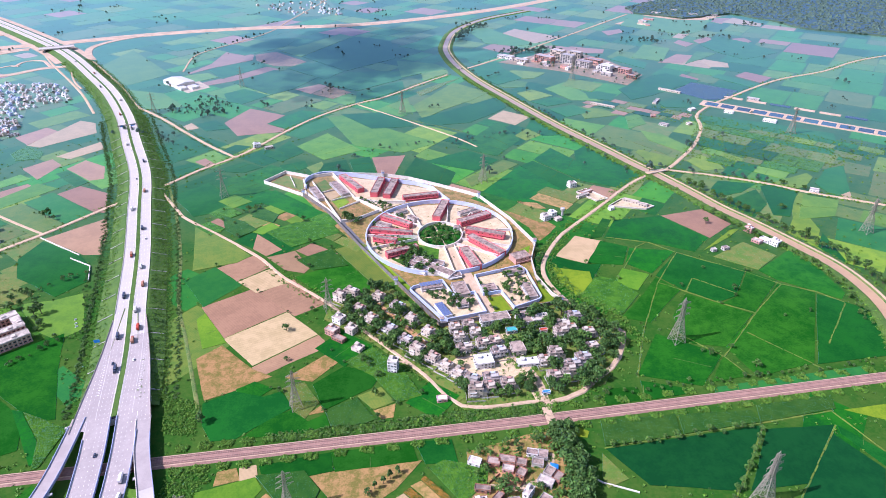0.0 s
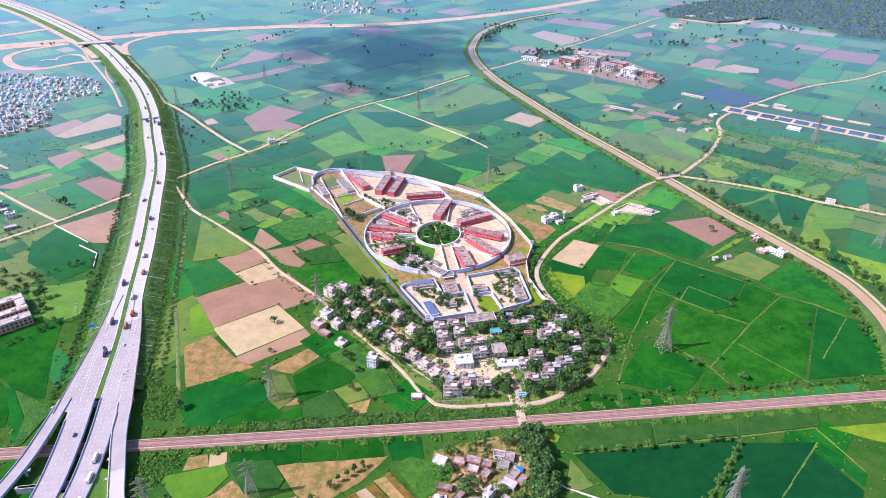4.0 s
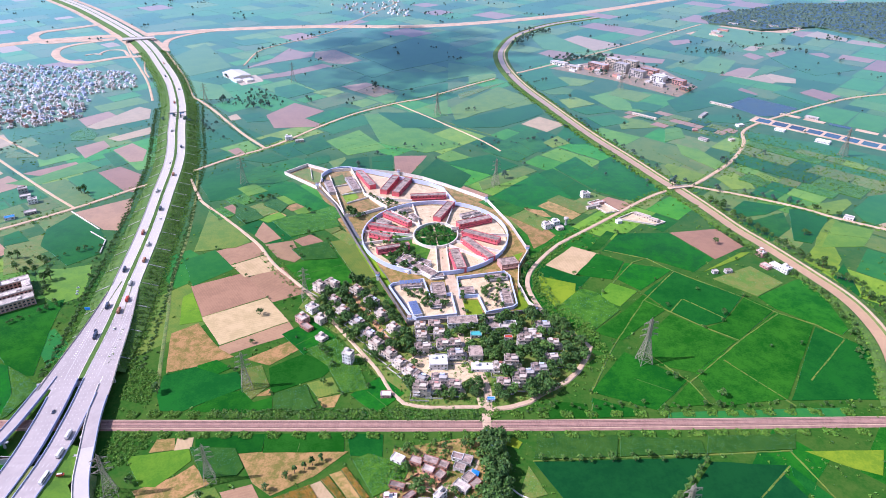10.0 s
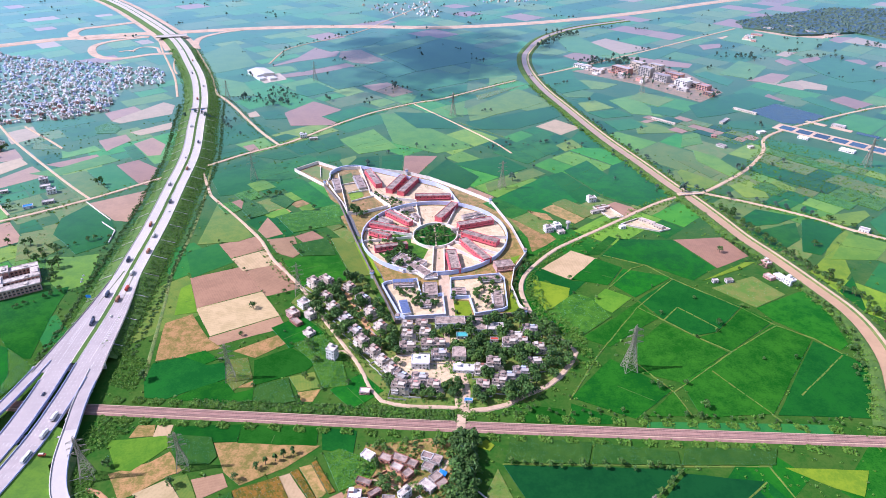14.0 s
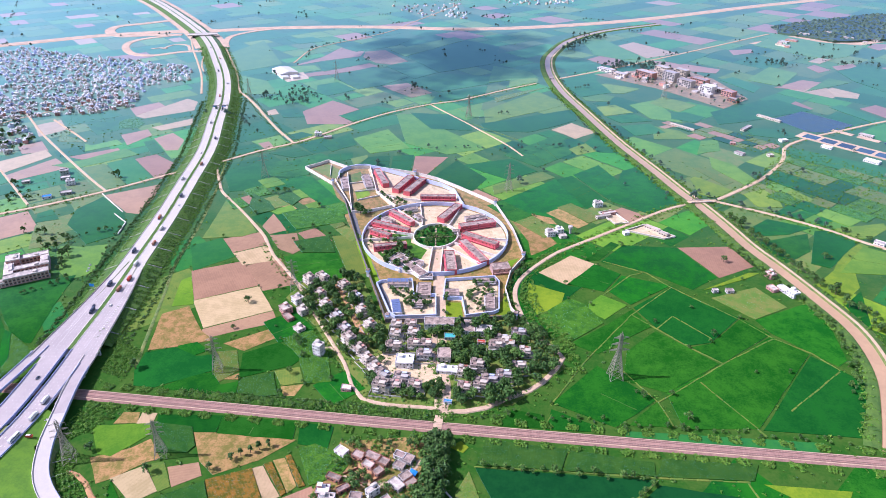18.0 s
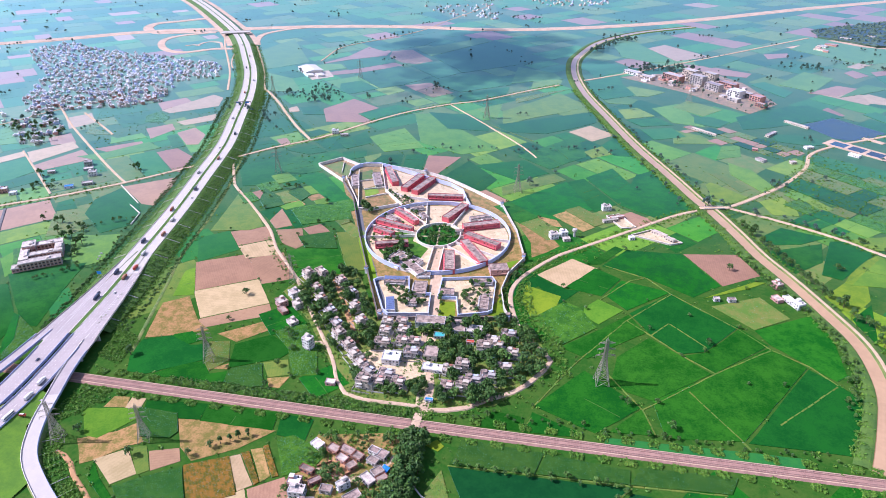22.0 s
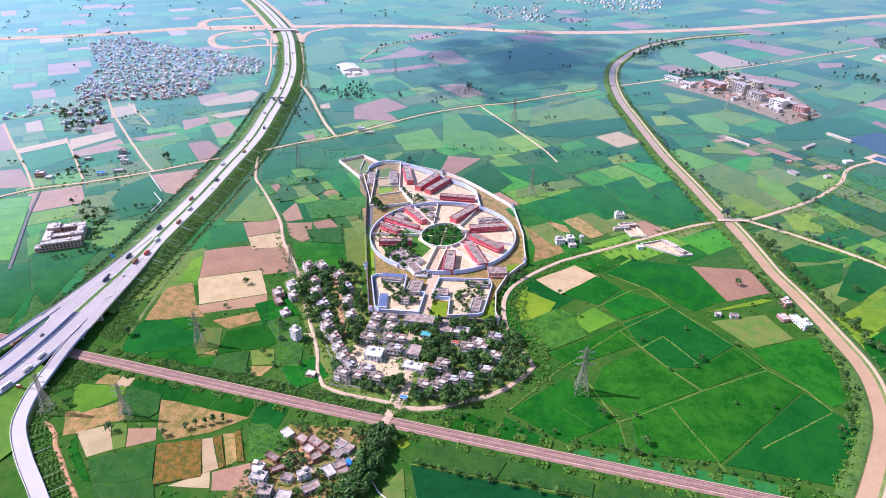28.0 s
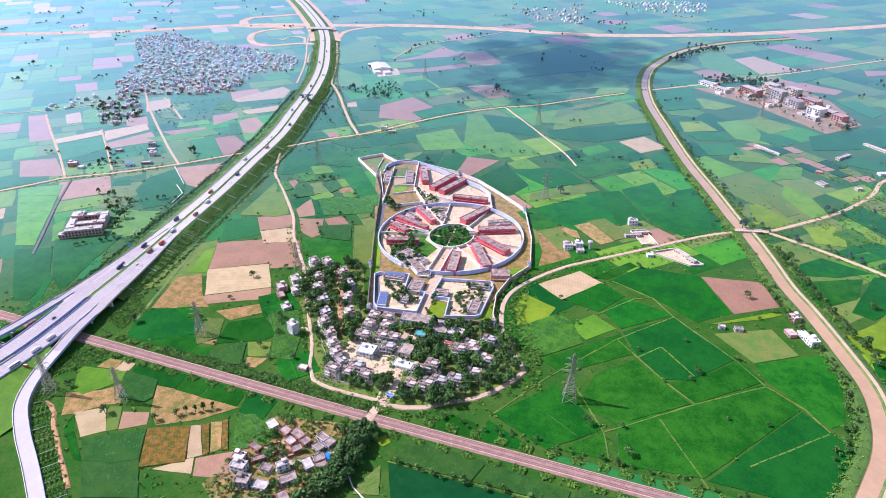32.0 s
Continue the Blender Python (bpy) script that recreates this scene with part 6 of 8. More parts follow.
wall_line("jail_ring_wall", "high pale blue ring wall round the cell blocks", M_WALLB, 5.6, 1.0, *arc(-4, 728, 95, 97, -80, 262, 44), cap=M_WALLB)
wall_line("jail_ring_wall", "pale low wall closing the ring beside the drive", M_WALLC, 5.0, 1.0, *arc(-4, 728, 95, 97, 262, 280, 3))
wall_line("jail_garden_wall", "white wall round the central garden", M_WALLC, 4.0, 0.8, *arc(-3, 728, 29, 33, 0, 360, 28))
for x0, y0, x1, y1 in ((-79, 789, -27, 748), (-50, 811, -29, 752), (-98, 724, -33, 722), (8, 822, 6, 760), (22, 750, 47, 806), (25, 733, 90, 742), (24, 716, 87, 696), (18, 703, 73, 671), (-90, 690, -31, 716), (2, 696, 14, 636), (15, 698, 28, 640)):
    wall_line("jail_partition", "white radial wall between the cell blocks", M_WALLC, 4.0, 0.6, x0, y0, x1, y1, group="radial walls of the jail")
wall_line("jail_partition", "white wall across the rear yard", M_WALLC, 4.5, 0.7, -172, 925, -127, 836, -84, 797, group="rear walls of the jail")
wall_line("jail_partition", "white wall across the rear yard", M_WALLC, 4.5, 0.7, -127, 836, -93, 823, -53, 824, group="rear walls of the jail")
wall_line("jail_partition", "weathered wall across the rear yard", M_WALLC, 4.5, 0.7, -198, 892, -137, 764, -120, 768, -88, 797, group="rear walls of the jail")
wall_line("compound_wall", "pale blue wall of the front compound", M_WALLB, 4.2, 0.8, -33, 603, 0, 617, 13, 585, 36, 593, 47, 555, 6, 541, -2, 546, -36, 597, -33, 603, cap=M_WALLB)
wall_line("compound_wall", "pale blue wall of the front compound", M_WALLB, 4.2, 0.8, 38, 627, 92, 649, 99, 640, 110, 584, 106, 578, 78, 563, 66, 595, 46, 589, 38, 627, cap=M_WALLB)


def cell_block(x, y, length, w, turn, wall=M_RED, label="long red two-storey cell block with a grey flat roof", h=3.3, storeys=2):
    t_ = block("cell_block", label, "cell block", length, w, storeys, wall, M_ROOFG, random.Random(int(x * 3 + y)), sides="sn", extras=False, group="jail blocks", sh=h, step=5.2)
    t_.matrix_basis = pose(x, y, 0.2, 0, 0, turn)
    for k in (-0.3, 0.0, 0.3):
        part("roof_vent", Build().box((length * k, 0, h * storeys + 0.55), (2.2, w * 0.4, 0.6)).box((length * k, 0, h * storeys + 0.9), (2.6, w * 0.45, 0.12)), M_ROOFG, t_)
    part("veranda", Build().box((0, -w / 2 - 0.9, 2.9), (length * 0.92, 1.8, 0.15)).box((0, -w / 2 - 1.7, 2.6), (length * 0.92, 0.15, 0.5)), wall, t_)


for c in ((-138, 886, 62, 10, -56), (-97, 873, 56, 11, 83), (-77, 869, 57, 11, 81), (-32, 840, 52, 9, 15), (-2, 796, 53, 11, 76), (43, 770, 50, 11, 33), (56, 730, 52, 11, -20), (34, 665, 46, 12, -71), (55, 697, 60, 11, -49), (-67, 732, 56, 8, -10), (-73, 710, 31, 8, -17), (-50, 682, 42, 8, 28), (-62, 762, 48, 8, -33)):
    cell_block(*c)
for x0, y0, x1, y1 in ((-180, 856, -150, 876), (-160, 830, -130, 850), (-145, 804, -118, 830), (-215, 905, -205, 868), (-238, 918, -222, 878)):
    wall_line("jail_partition", "low pale wall between plots of the rear yard", M_WALLC, 2.4, 0.5, x0, y0, x1, y1, group="rear walls of the jail")
GB = "long pale block with a weathered grey roof"
for c in ((-184, 851, 44, 10, -62), (-154, 868, 50, 11, -60), (34, 793, 28, 7, 36), (-78, 752, 20, 8, -25), (-40, 772, 16, 8, -50), (46, 790, 14, 6, 36), (20, 745, 9, 7, 20), (-12, 603, 24, 9, 16), (84, 636, 24, 9, 18), (98, 595, 29, 10, -78), (21, 598, 26, 15, -75), (53, 600, 13, 16, -72), (-58, 792, 18, 8, 40), (22, 570, 12, 10, 14)):
    cell_block(*c, wall=M_GREYW, label=GB, storeys=1, h=4.2)
for i, c in enumerate(((-32, 658, 30, 13, 72), (-16, 656, 36, 12, -18), (-6, 640, 46, 12, -36), (-27, 641, 24, 8, -38), (14, 628, 16, 9, 20))):
    cell_block(*c, wall=M_WHITE, label="broad pale jail workshop with a brown weathered roof", storeys=1, h=(4.2, 4.7, 5.2, 3.8, 3.6)[i])
cell_block(95, 668, 22, 16, 26, wall=M_PINK, label="pinkish square block with a grey flat roof", storeys=2, h=3.2)
sol = thing("solar_canopy", "blue solar panels on a long shed roof", "solar panels")
part("shed", Build().box((1, 559, 1.8), (26, 10, 3.6), radians(-65)).box((1, 559, 0.2), (27, 11, 0.4), radians(-65)), M_WHITE, sol)
for i in range(7):
    o = -11 + i * 3.6
    part("panel", Build().box((1 + o * math.cos(radians(-65)), 559 + o * math.sin(radians(-65)), 4.0), (3.2, 9.0, 0.16), radians(-65)), M_SOLAR, sol)
sol2 = thing("solar_canopy", "solar panels in a row on a white roof", "solar panels")
for i in range(8):
    part("panel", Build().box((-24 + i * 2.9, 604 + i * 0.85, 5.4), (2.5, 7.5, 0.14), radians(16)), M_SOLAR, sol2)
part("frame", Build().box((-14, 607, 5.1), (25, 8, 0.2), radians(16)).box((-14, 607, 4.85), (24, 0.4, 0.5), radians(16)), M_STEEL, sol2)
for x, y in ((-204, 850), (0, 535), (130, 575), (53, 843), (-93, 919), (117, 704), (-53, 613)):
    t_ = thing("watchtower", "small white watchtower at the jail wall", "watchtower", "watchtowers")
    part("shaft", Build().box((x, y, 3.6), (3.2, 3.2, 7.2), 0, 0.9), M_WHITE, t_)
    part("cabin", Build().box((x, y, 8.3), (3.8, 3.8, 2.2)).box((x, y, 7.1), (4.6, 4.6, 0.25)), M_WALLB, t_)
    part("roof", Build().box((x, y, 9.7), (4.8, 4.8, 0.5), 0, 0.8), M_ROOFG, t_)


# ---- lattice pylons ----
def pylon(x, y, turn, h=50.0, label="tall steel lattice pylon with three cross-arms"):
    t_ = thing("pylon", label, "pylon", "power line pylons", pose(x, y, 0.2, 0, 0, turn))
    k = h / 50.0
    g_ = 1.0 if h > 45 else 0.68

    def half(z):
        return (6.2 - 4.6 * min(1.0, z / (30 * k))) * k if z < 30 * k else 1.5 * k - 0.5 * k * (z - 30 * k) / (20 * k)

    levels = [0, 7, 13, 18, 22.5, 26.5, 30, 34, 38, 42, 46, 50]
    levels = [z * k for z in levels]
    for sx, sy in ((-1, -1), (1, -1), (1, 1), (-1, 1)):
        part("leg", Build().polybeam([(half(z) * sx, half(z) * sy, z) for z in levels], 0.22 * g_), M_STEEL, t_)
    b = Build()
    for z0, z1 in zip(levels, levels[1:]):
        a, c = half(z0), half(z1)
        for s in (-1, 1):
            b.beam((-a, a * s, z0), (c, c * s, z1), 0.13 * g_).beam((a, a * s, z0), (-c, c * s, z1), 0.13 * g_)
            b.beam((a * s, -a, z0), (c * s, c, z1), 0.13 * g_).beam((a * s, a, z0), (c * s, -c, z1), 0.13 * g_)
            b.beam((-c, c * s, z1), (c, c * s, z1), 0.12 * g_).beam((c * s, -c, z1), (c * s, c, z1), 0.12 * g_)
    part("bracing", b, M_STEEL, t_)
    for z, r in ((32, 9.0), (39, 8.0), (46, 7.0)):
        z, r = z * k, r * k
        w = half(z)
        for s in (-1, 1):
            b = Build().beam((w * s, -w, z), (r * s, 0, z + 0.6), 0.15 * g_).beam((w * s, w, z), (r * s, 0, z + 0.6), 0.15 * g_).beam((w * s, 0, z + 2.6 * k), (r * s, 0, z + 0.6), 0.15 * g_)
            b.beam((w * s + (r - w) * 0.5 * s, -w * 0.5, z + 0.3), (w * s + (r - w) * 0.5 * s, w * 0.5, z + 0.3), 0.1 * g_).beam((r * s, 0, z + 0.6), (r * s, 0, z - 2.2), 0.1 * g_)
            part("cross_arm", b, M_STEEL, t_)
    part("peak", Build().beam((-1, 0, h), (0, 0, h + 3 * k), 0.15 * g_).beam((1, 0, h), (0, 0, h + 3 * k), 0.15 * g_), M_STEEL, t_)


for x, y, turn, h in ((236, 509, 20, 50), (238, 316, 25, 52), (-128, 415, 30, 40), (-122, 561, 30, 40), (-319, 845, 30, 44), (62, 900, 30, 44), (-180, 287, 35, 42), (-113, 311, 30, 38), (560, 740, 20, 48), (-80, 1230, 30, 46), (-450, 1420, 30, 44), (640, 1120, 20, 48), (1010, 1330, 20, 48), (300, 1480, 30, 44), (-575, 1235, 20, 40)):
    pylon(x, y, turn, h)

# ---- roadside houses and small yards among the fields ----
rr = random.Random(41)
for name, label, x, y, turn, w, d, st, wall, roof in (
        ("house", "white house with a stepped roof beside the jail road", 141, 776, 30, 11, 10, 2, M_WHITE, M_ROOFW), ("house", "small white house beside the jail road", 152, 786, 30, 9, 9, 2, M_WHITE, M_WHITE),
        ("house", "low pale house by the jail road", 158, 774, 30, 9, 7, 1, M_CREAM, M_ROOFW), ("house", "white two-storey farmhouse by a road", 196, 884, 25, 12, 9, 2, M_WHITE, M_ROOFW),
        ("shed", "long low white yard building", 206, 848, 35, 22, 5, 1, M_CREAM, M_ROOFW), ("shed", "low brick-coloured yard building", 214, 861, 35, 20, 6, 1, M_PINK, M_ROOFW),
        ("shed", "long low white building in a roadside yard", 272, 830, -30, 22, 5, 1, M_CREAM, M_ROOFW), ("shed", "low pale blue-roofed shed", 286, 818, -30, 12, 6, 1, M_CREAM, M_ROOFW),
        ("hut", "small white hut at a bend of the road", 238, 806, 30, 7, 6, 1, M_WHITE, M_WHITE), ("house", "pink two-storey house by the canal", 406, 742, -55, 10, 8, 2, M_PINK, M_WHITE),
        ("house", "low pink house by the canal", 404, 713, -55, 11, 8, 1, M_PINK, M_ROOFW), ("house", "low white house by the canal", 416, 716, -55, 12, 8, 1, M_WHITE, M_WHITE),
        ("house", "white two-storey house by the canal", 424, 706, -55, 11, 9, 2, M_WHITE, M_WHITE), ("hut", "small pale hut between fields", 340, 690, 20, 6, 4.5, 1, M_GREYW, M_ROOFW),
        ("hut", "small buff farm hut with a wall", 356, 694, 20, 8, 5.5, 1, M_GREYW, M_ROOFG), ("house", "white house at a track junction", -322, 1046, 30, 12, 9, 2, M_WHITE, M_WHITE),
        ("house", "pale house at a track junction", -300, 1040, 30, 14, 7, 1, M_CREAM, M_ROOFW), ("house", "small white house by a lane", 556, 868, -30, 12, 9, 1, M_WHITE, M_ROOFW),
        ("house", "white farmhouse west of the expressway", -632, 768, 40, 12, 10, 2, M_GREYW, M_ROOFW), ("house", "grey farmhouse west of the expressway", -616, 752, 40, 14, 9, 1, M_GREYW, M_ROOFW),
        ("house", "white farmhouse among plots", -592, 737, 40, 12, 9, 2, M_WHITE, M_ROOFW), ("house", "grey house among plots", -572, 706, 40, 15, 9, 1, M_GREYW, M_ROOFW),
        ("house", "pale house with a blue shed", -588, 686, 40, 12, 8, 1, M_WHITE, M_BLUE), ("house", "white house with a yard wall", -662, 722, 40, 11, 8, 1, M_CREAM, M_ROOFW),
        ("house", "orange and white house at a crossroads", -668, 640, 40, 14, 10, 2, M_PINK, M_WHITE), ("house", "white house at a crossroads", -648, 640, 40, 10, 8, 1, M_WHITE, M_WHITE),
        ("house", "white house near the ponds", 505, 1258, 30, 14, 9, 1, M_WHITE, M_WHITE), ("hut", "small hut in rough grazing", 470, 1170, 30, 9, 8, 1, M_CREAM, M_ROOFW),
        ("house", "house with trees in rough grazing", 420, 1165, -40, 16, 9, 1, M_GREYW, M_ROOFG), ("hut", "red-roofed hut by a farm", 414, 1215, 0, 9, 7, 1, M_PINK, M_PINK),
        ("shed", "long white poultry shed", 448, 1312, 60, 34, 7, 1, M_CREAM, M_ROOFW), ("shed", "long white farm shed", 500, 1390, -40, 50, 5, 1, M_CREAM, M_ROOFW), ("shed", "long pale wall-like shed", 330, 1285, -35, 52, 3.5, 1, M_CREAM, M_ROOFW),
        ("shed", "white pond house with a bright roof", 632, 1188, -35, 24, 12, 1, M_WHITE, M_WHITE), ("shed", "white house beside fish ponds", 574, 1242, -35, 18, 8, 1, M_WHITE, M_WHITE), ("house", "grey house beside the fish ponds", 660, 1330, -35, 24, 9, 1, M_GREYW, M_ROOFW)):
    put(block(name, label, name, w, d, st, wall, roof, rr, extras=st > 1, sides="sw", group="farm buildings"), x, y, turn)
wt = thing("water_tower", "pale concrete water tower with a broad round tank", "water tower")
part("shaft", Build().tube((166, 788, 0), 1.5, 1.2, 8, 12), M_CONCW, wt)
part("tank", Build().tube((166, 788, 7), 1.4, 3.2, 1.5, 16, False).tube((166, 788, 8.5), 3.2, 3.2, 2.6, 16).tube((166, 788, 11.1), 3.2, 0.5, 1.0, 16), M_GREYW, wt)
part("ladder", Build().beam((167.8, 786.6, 0.2), (167.4, 786.8, 8.5), 0.12), M_STEEL, wt)
sch = thing("school", "broad flat-roofed brick and cream building round courts", "school")
for cx, cy, w, d, h in ((0, -23, 45, 11, 9), (2, -4, 41, 9, 8.4), (2, 21, 41, 10, 9), (-18, -1, 9, 36, 9), (19, 5, 8, 24, 8.8), (-14, 19, 14, 16, 12), (-26, -24, 8, 10, 5)):
    part("wing", Build().box((cx, cy, h / 2), (w, d, h)).box((cx, cy, 0.3), (w + 0.8, d + 0.8, 0.6)).box((cx, cy, h * 0.5), (w + 0.5, d + 0.5, 0.35)), M_PINK, sch, "brick-red wing")
    part("roof", Build().box((cx, cy, h + 0.3), (w + 1.2, d + 1.2, 0.6)).box((cx, cy - d / 2, h + 0.9), (w, 0.4, 0.7)).box((cx, cy + d / 2, h + 0.9), (w, 0.4, 0.7)).box((cx + w * 0.2, cy, h + 1.2), (4, d * 0.45, 1.6)), M_ROOFW, sch, "cream flat roof")
    n = int(w / 4)
    for i in range(n):
        u = cx - w / 2 + (i + 0.5) * w / n
        for z in (2.6, 6.4):
            if z < h:
                part("window", Build().box((u, cy - d / 2 - 0.05, z), (2.2, 0.2, 1.6)), M_GLASS, sch)
        part("pillar", Build().box((u + w / n * 0.5, cy - d / 2 - 0.35, h / 2), (0.5, 0.5, h)), M_CREAM, sch)
sch.matrix_basis = pose(-447, 512, 0.3, 0, 0, 44)
for x, y in ((-382, 536), (-379, 531), (-386, 543)):
    solo("cricket_screen", Build().box((x, y, 0.9), (2.6, 0.4, 1.8), 0.8).box((x, y, 0.15), (3.0, 1.0, 0.3), 0.8), M_WHITE, "small white board standing on a playing field", "board", "boards on the playing field")
shed = thing("warehouse", "large white low-pitched warehouse beside a yard", "warehouse")
part("wall", Build().box((0, 0, 4), (62, 44, 8)).box((38, -16, 2.6), (30, 16, 5.2)).box((52, 6, 2.4), (22, 18, 4.8)), M_WHITE, shed)
part("roof", Build().add([(-32, -23, 8), (32, -23, 8), (32, 0, 11.5), (-32, 0, 11.5), (32, 23, 8), (-32, 23, 8)], [(0, 1, 2, 3), (3, 2, 4, 5), (1, 4, 2), (5, 0, 3)]), M_SHEET, shed, "white sheet roof")
part("door", Build().box((0, -22.2, 2.6), (7, 0.4, 5)).box((0, -22.9, 5.3), (9, 1.8, 0.2)), M_DOOR, shed)
shed.matrix_basis = pose(-598, 1440, 0.3, 0, 0, -42)
# building site beyond the canal
fr = random.Random(4)
for x, y, w, d, st, wall, roof, turn, label in (
        (165, 1690, 44, 16, 2, M_WHITE, M_ROOFW, -35, "long white site office"), (200, 1655, 40, 14, 2, M_CREAM, M_ROOFW, -35, "long cream site building"),
        (262, 1660, 50, 20, 4, M_PINK, M_ROOFW, -40, "unfinished pinkish block with open floors"), (300, 1690, 36, 18, 6, M_CREAM, M_ROOFW, -40, "tall unfinished concrete block"),
        (318, 1640, 34, 18, 6, M_GREYW, M_ROOFW, -40, "tall unfinished grey block wrapped in green net"), (345, 1690, 36, 16, 5, M_CREAM, M_ROOFW, -40, "tall unfinished concrete block"),
        (352, 1605, 38, 18, 4, M_GREYW, M_ROOFG, -40, "unfinished grey-brown block with open floors"), (385, 1640, 42, 18, 3, M_PINK, M_ROOFG, -40, "broad unfinished red-brown block"),
        (398, 1565, 30, 22, 4, M_WHITE, M_WHITE, -40, "white finished block on the site"), (440, 1545, 26, 20, 3, M_PINK, M_PINK, -40, "low red brick block on the site"), (420, 1580, 28, 16, 2, M_CREAM, M_ROOFW, -40, "low cream block on the site"),
        (392, 1525, 26, 12, 2, M_GREYW, M_SHEET, -40, "low block with a sheet roof"), (445, 1500, 24, 10, 2, M_BRICK, M_ROOFW, -40, "low brick block on the site")):
    put(block("building", label, "building", w, d, st, wall, roof, fr, sides="sw", extras=False, sh=3.6, group="building site blocks", step=6.0, win=(4.4, 2.3)), x, y, turn)
for i in range(16):
    x, y = scatter([(560, 2150), (820, 2420), (960, 2300), (700, 2060)], 1, fr)[0]
    put(block("building", "distant low industrial building", "building", fr.uniform(12, 34), fr.uniform(8, 15), fr.choice((1, 1, 2)), fr.choice((M_GREYW, M_CREAM, M_PINK)), fr.choice((M_ROOFG, M_ROOFW, M_PINK)), fr, sides="s", extras=False, sh=4, group="distant works", step=12), x, y, fr.uniform(-50, -20))
yard("works_yard", M_WORKS, "raw reddish yard of a distant works", 0.25, 560, 2160, 800, 2430, 960, 2300, 700, 2070)
tree_row(60, (0, 1), 1.0, 1.7, "trees behind the building site", 16, 170, 1740, 230, 1760, 300, 1790)

for i in range(34):
    x, y = scatter([(150, 1660), (320, 1770), (400, 1680), (470, 1530), (425, 1450), (300, 1570)], 1, fr)[0]
    put(block("building", "small outbuilding of the building site", "building", fr.uniform(7, 18), fr.uniform(6, 11), fr.choice((1, 1, 2)), fr.choice((M_WHITE, M_CREAM, M_PINK, M_GREYW)), fr.choice((M_SHEET, M_ROOFW, M_ROOFG, M_PINK)), fr, sides="s", extras=False, group="building site sheds", step=8), x, y, fr.uniform(-45, -35))
grove(90, (0, 1, 2), 0.7, 1.4, "trees of the building site", 150, 1660, 320, 1790, 420, 1690, 480, 1520, 420, 1430, 300, 1570)
# ---- dense village beyond the expressway ----
VH = []
vr = random.Random(77)
for i, (wall, roof) in enumerate(((M_WHITE, M_ROOFW), (M_CREAM, M_ROOFW), (M_GREYW, M_ROOFW), (M_WHITE, M_WHITE), (M_PINK, M_WHITE), (M_WALLB, M_ROOFW))):
    w, d, st = vr.uniform(6, 9), vr.uniform(6, 8), vr.choice((1, 1, 2, 2))
    t_ = thing("village_house", ("flat-roofed white village house", "flat-roofed cream village house", "weathered grey village house", "bright white village house", "pinkish flat-roofed village house", "pale blue village house")[i], "house", "village houses")
    h = st * 3.1
    part("wall", Build().box((0, 0, h / 2), (w, d, h)).box((w * 0.3, d * 0.5, h * 0.35), (w * 0.5, d * 0.5, h * 0.7)), wall, t_)
    part("roof", Build().box((0, 0, h + 0.12), (w + 0.5, d + 0.5, 0.24)).box((-w * 0.2, d * 0.15, h + 1.2), (w * 0.35, d * 0.35, 2.2)).box((0, -d / 2, h + 0.6), (w, 0.25, 0.7)), roof, t_)
    part("window", Build().box((-w * 0.25, -d / 2 - 0.05, h * 0.55), (1.6, 0.2, 1.3)).box((-w * 0.25, -d / 2 - 0.3, h * 0.55 + 0.8), (2.0, 0.6, 0.1)), M_GLASS, t_)
    part("door", Build().box((w * 0.2, -d / 2 - 0.05, 1.1), (1.3, 0.2, 2.2)).box((w * 0.2, -d / 2 - 0.4, 2.4), (1.9, 0.8, 0.1)), M_DOOR, t_)
    VH.append(t_)
spots = scatter(VILLAGE2, 60, vr) + sorted(scatter(VILLAGE, 1700, vr), key=lambda q: q[1] - 0.6 * q[0])
spots += scatter([(-1038, 822), (-1011, 939), (-957, 889), (-967, 789)], 22, vr) + scatter(VILLAGE3, 70, vr) + scatter(VILLAGE4, 160, vr)
kept = []
for x, y in spots:
    if all(math.hypot(x - a, y - b) > 9.4 for a, b in kept):
        kept.append((x, y))
rest = {}
for i, (x, y) in enumerate(kept):
    turn = 55 + vr.choice((0, 90)) + vr.uniform(-8, 8)
    if i < 170:
        put(VH[vr.randrange(6)], x, y, turn)
    else:
        b = rest.setdefault(vr.randrange(5), Build())
        w, d, h = vr.uniform(5, 10), vr.uniform(4.5, 8), vr.choice((3.0, 3.2, 3.4, 5.6))
        b.box((x, y, h / 2), (w, d, h), radians(turn)).box((x, y, h + 0.15), (w + 0.6, d + 0.6, 0.3), radians(turn))
        b.box((x + vr.uniform(-2, 2), y + vr.uniform(-2, 2), h + 1.3), (w * 0.4, d * 0.4, 2.2), radians(turn))
for k, b in rest.items():
    solo("village_houses", b, (M_WHITE, M_CREAM, M_WHITE, M_GREYW, M_WALLB)[k], "crowd of flat-roofed houses in a dense village", "houses", kind="stuff")
grove(210, (0, 2, 3), 0.7, 1.1, "village trees", *[q for c in VILLAGE for q in c])
grove(40, (0, 1), 0.7, 1.2, "village trees", *[q for c in VILLAGE2 for q in c])
grove(16, (0, 1), 1.0, 1.6, "village trees", *[q for c in VILLAGE3 for q in c])

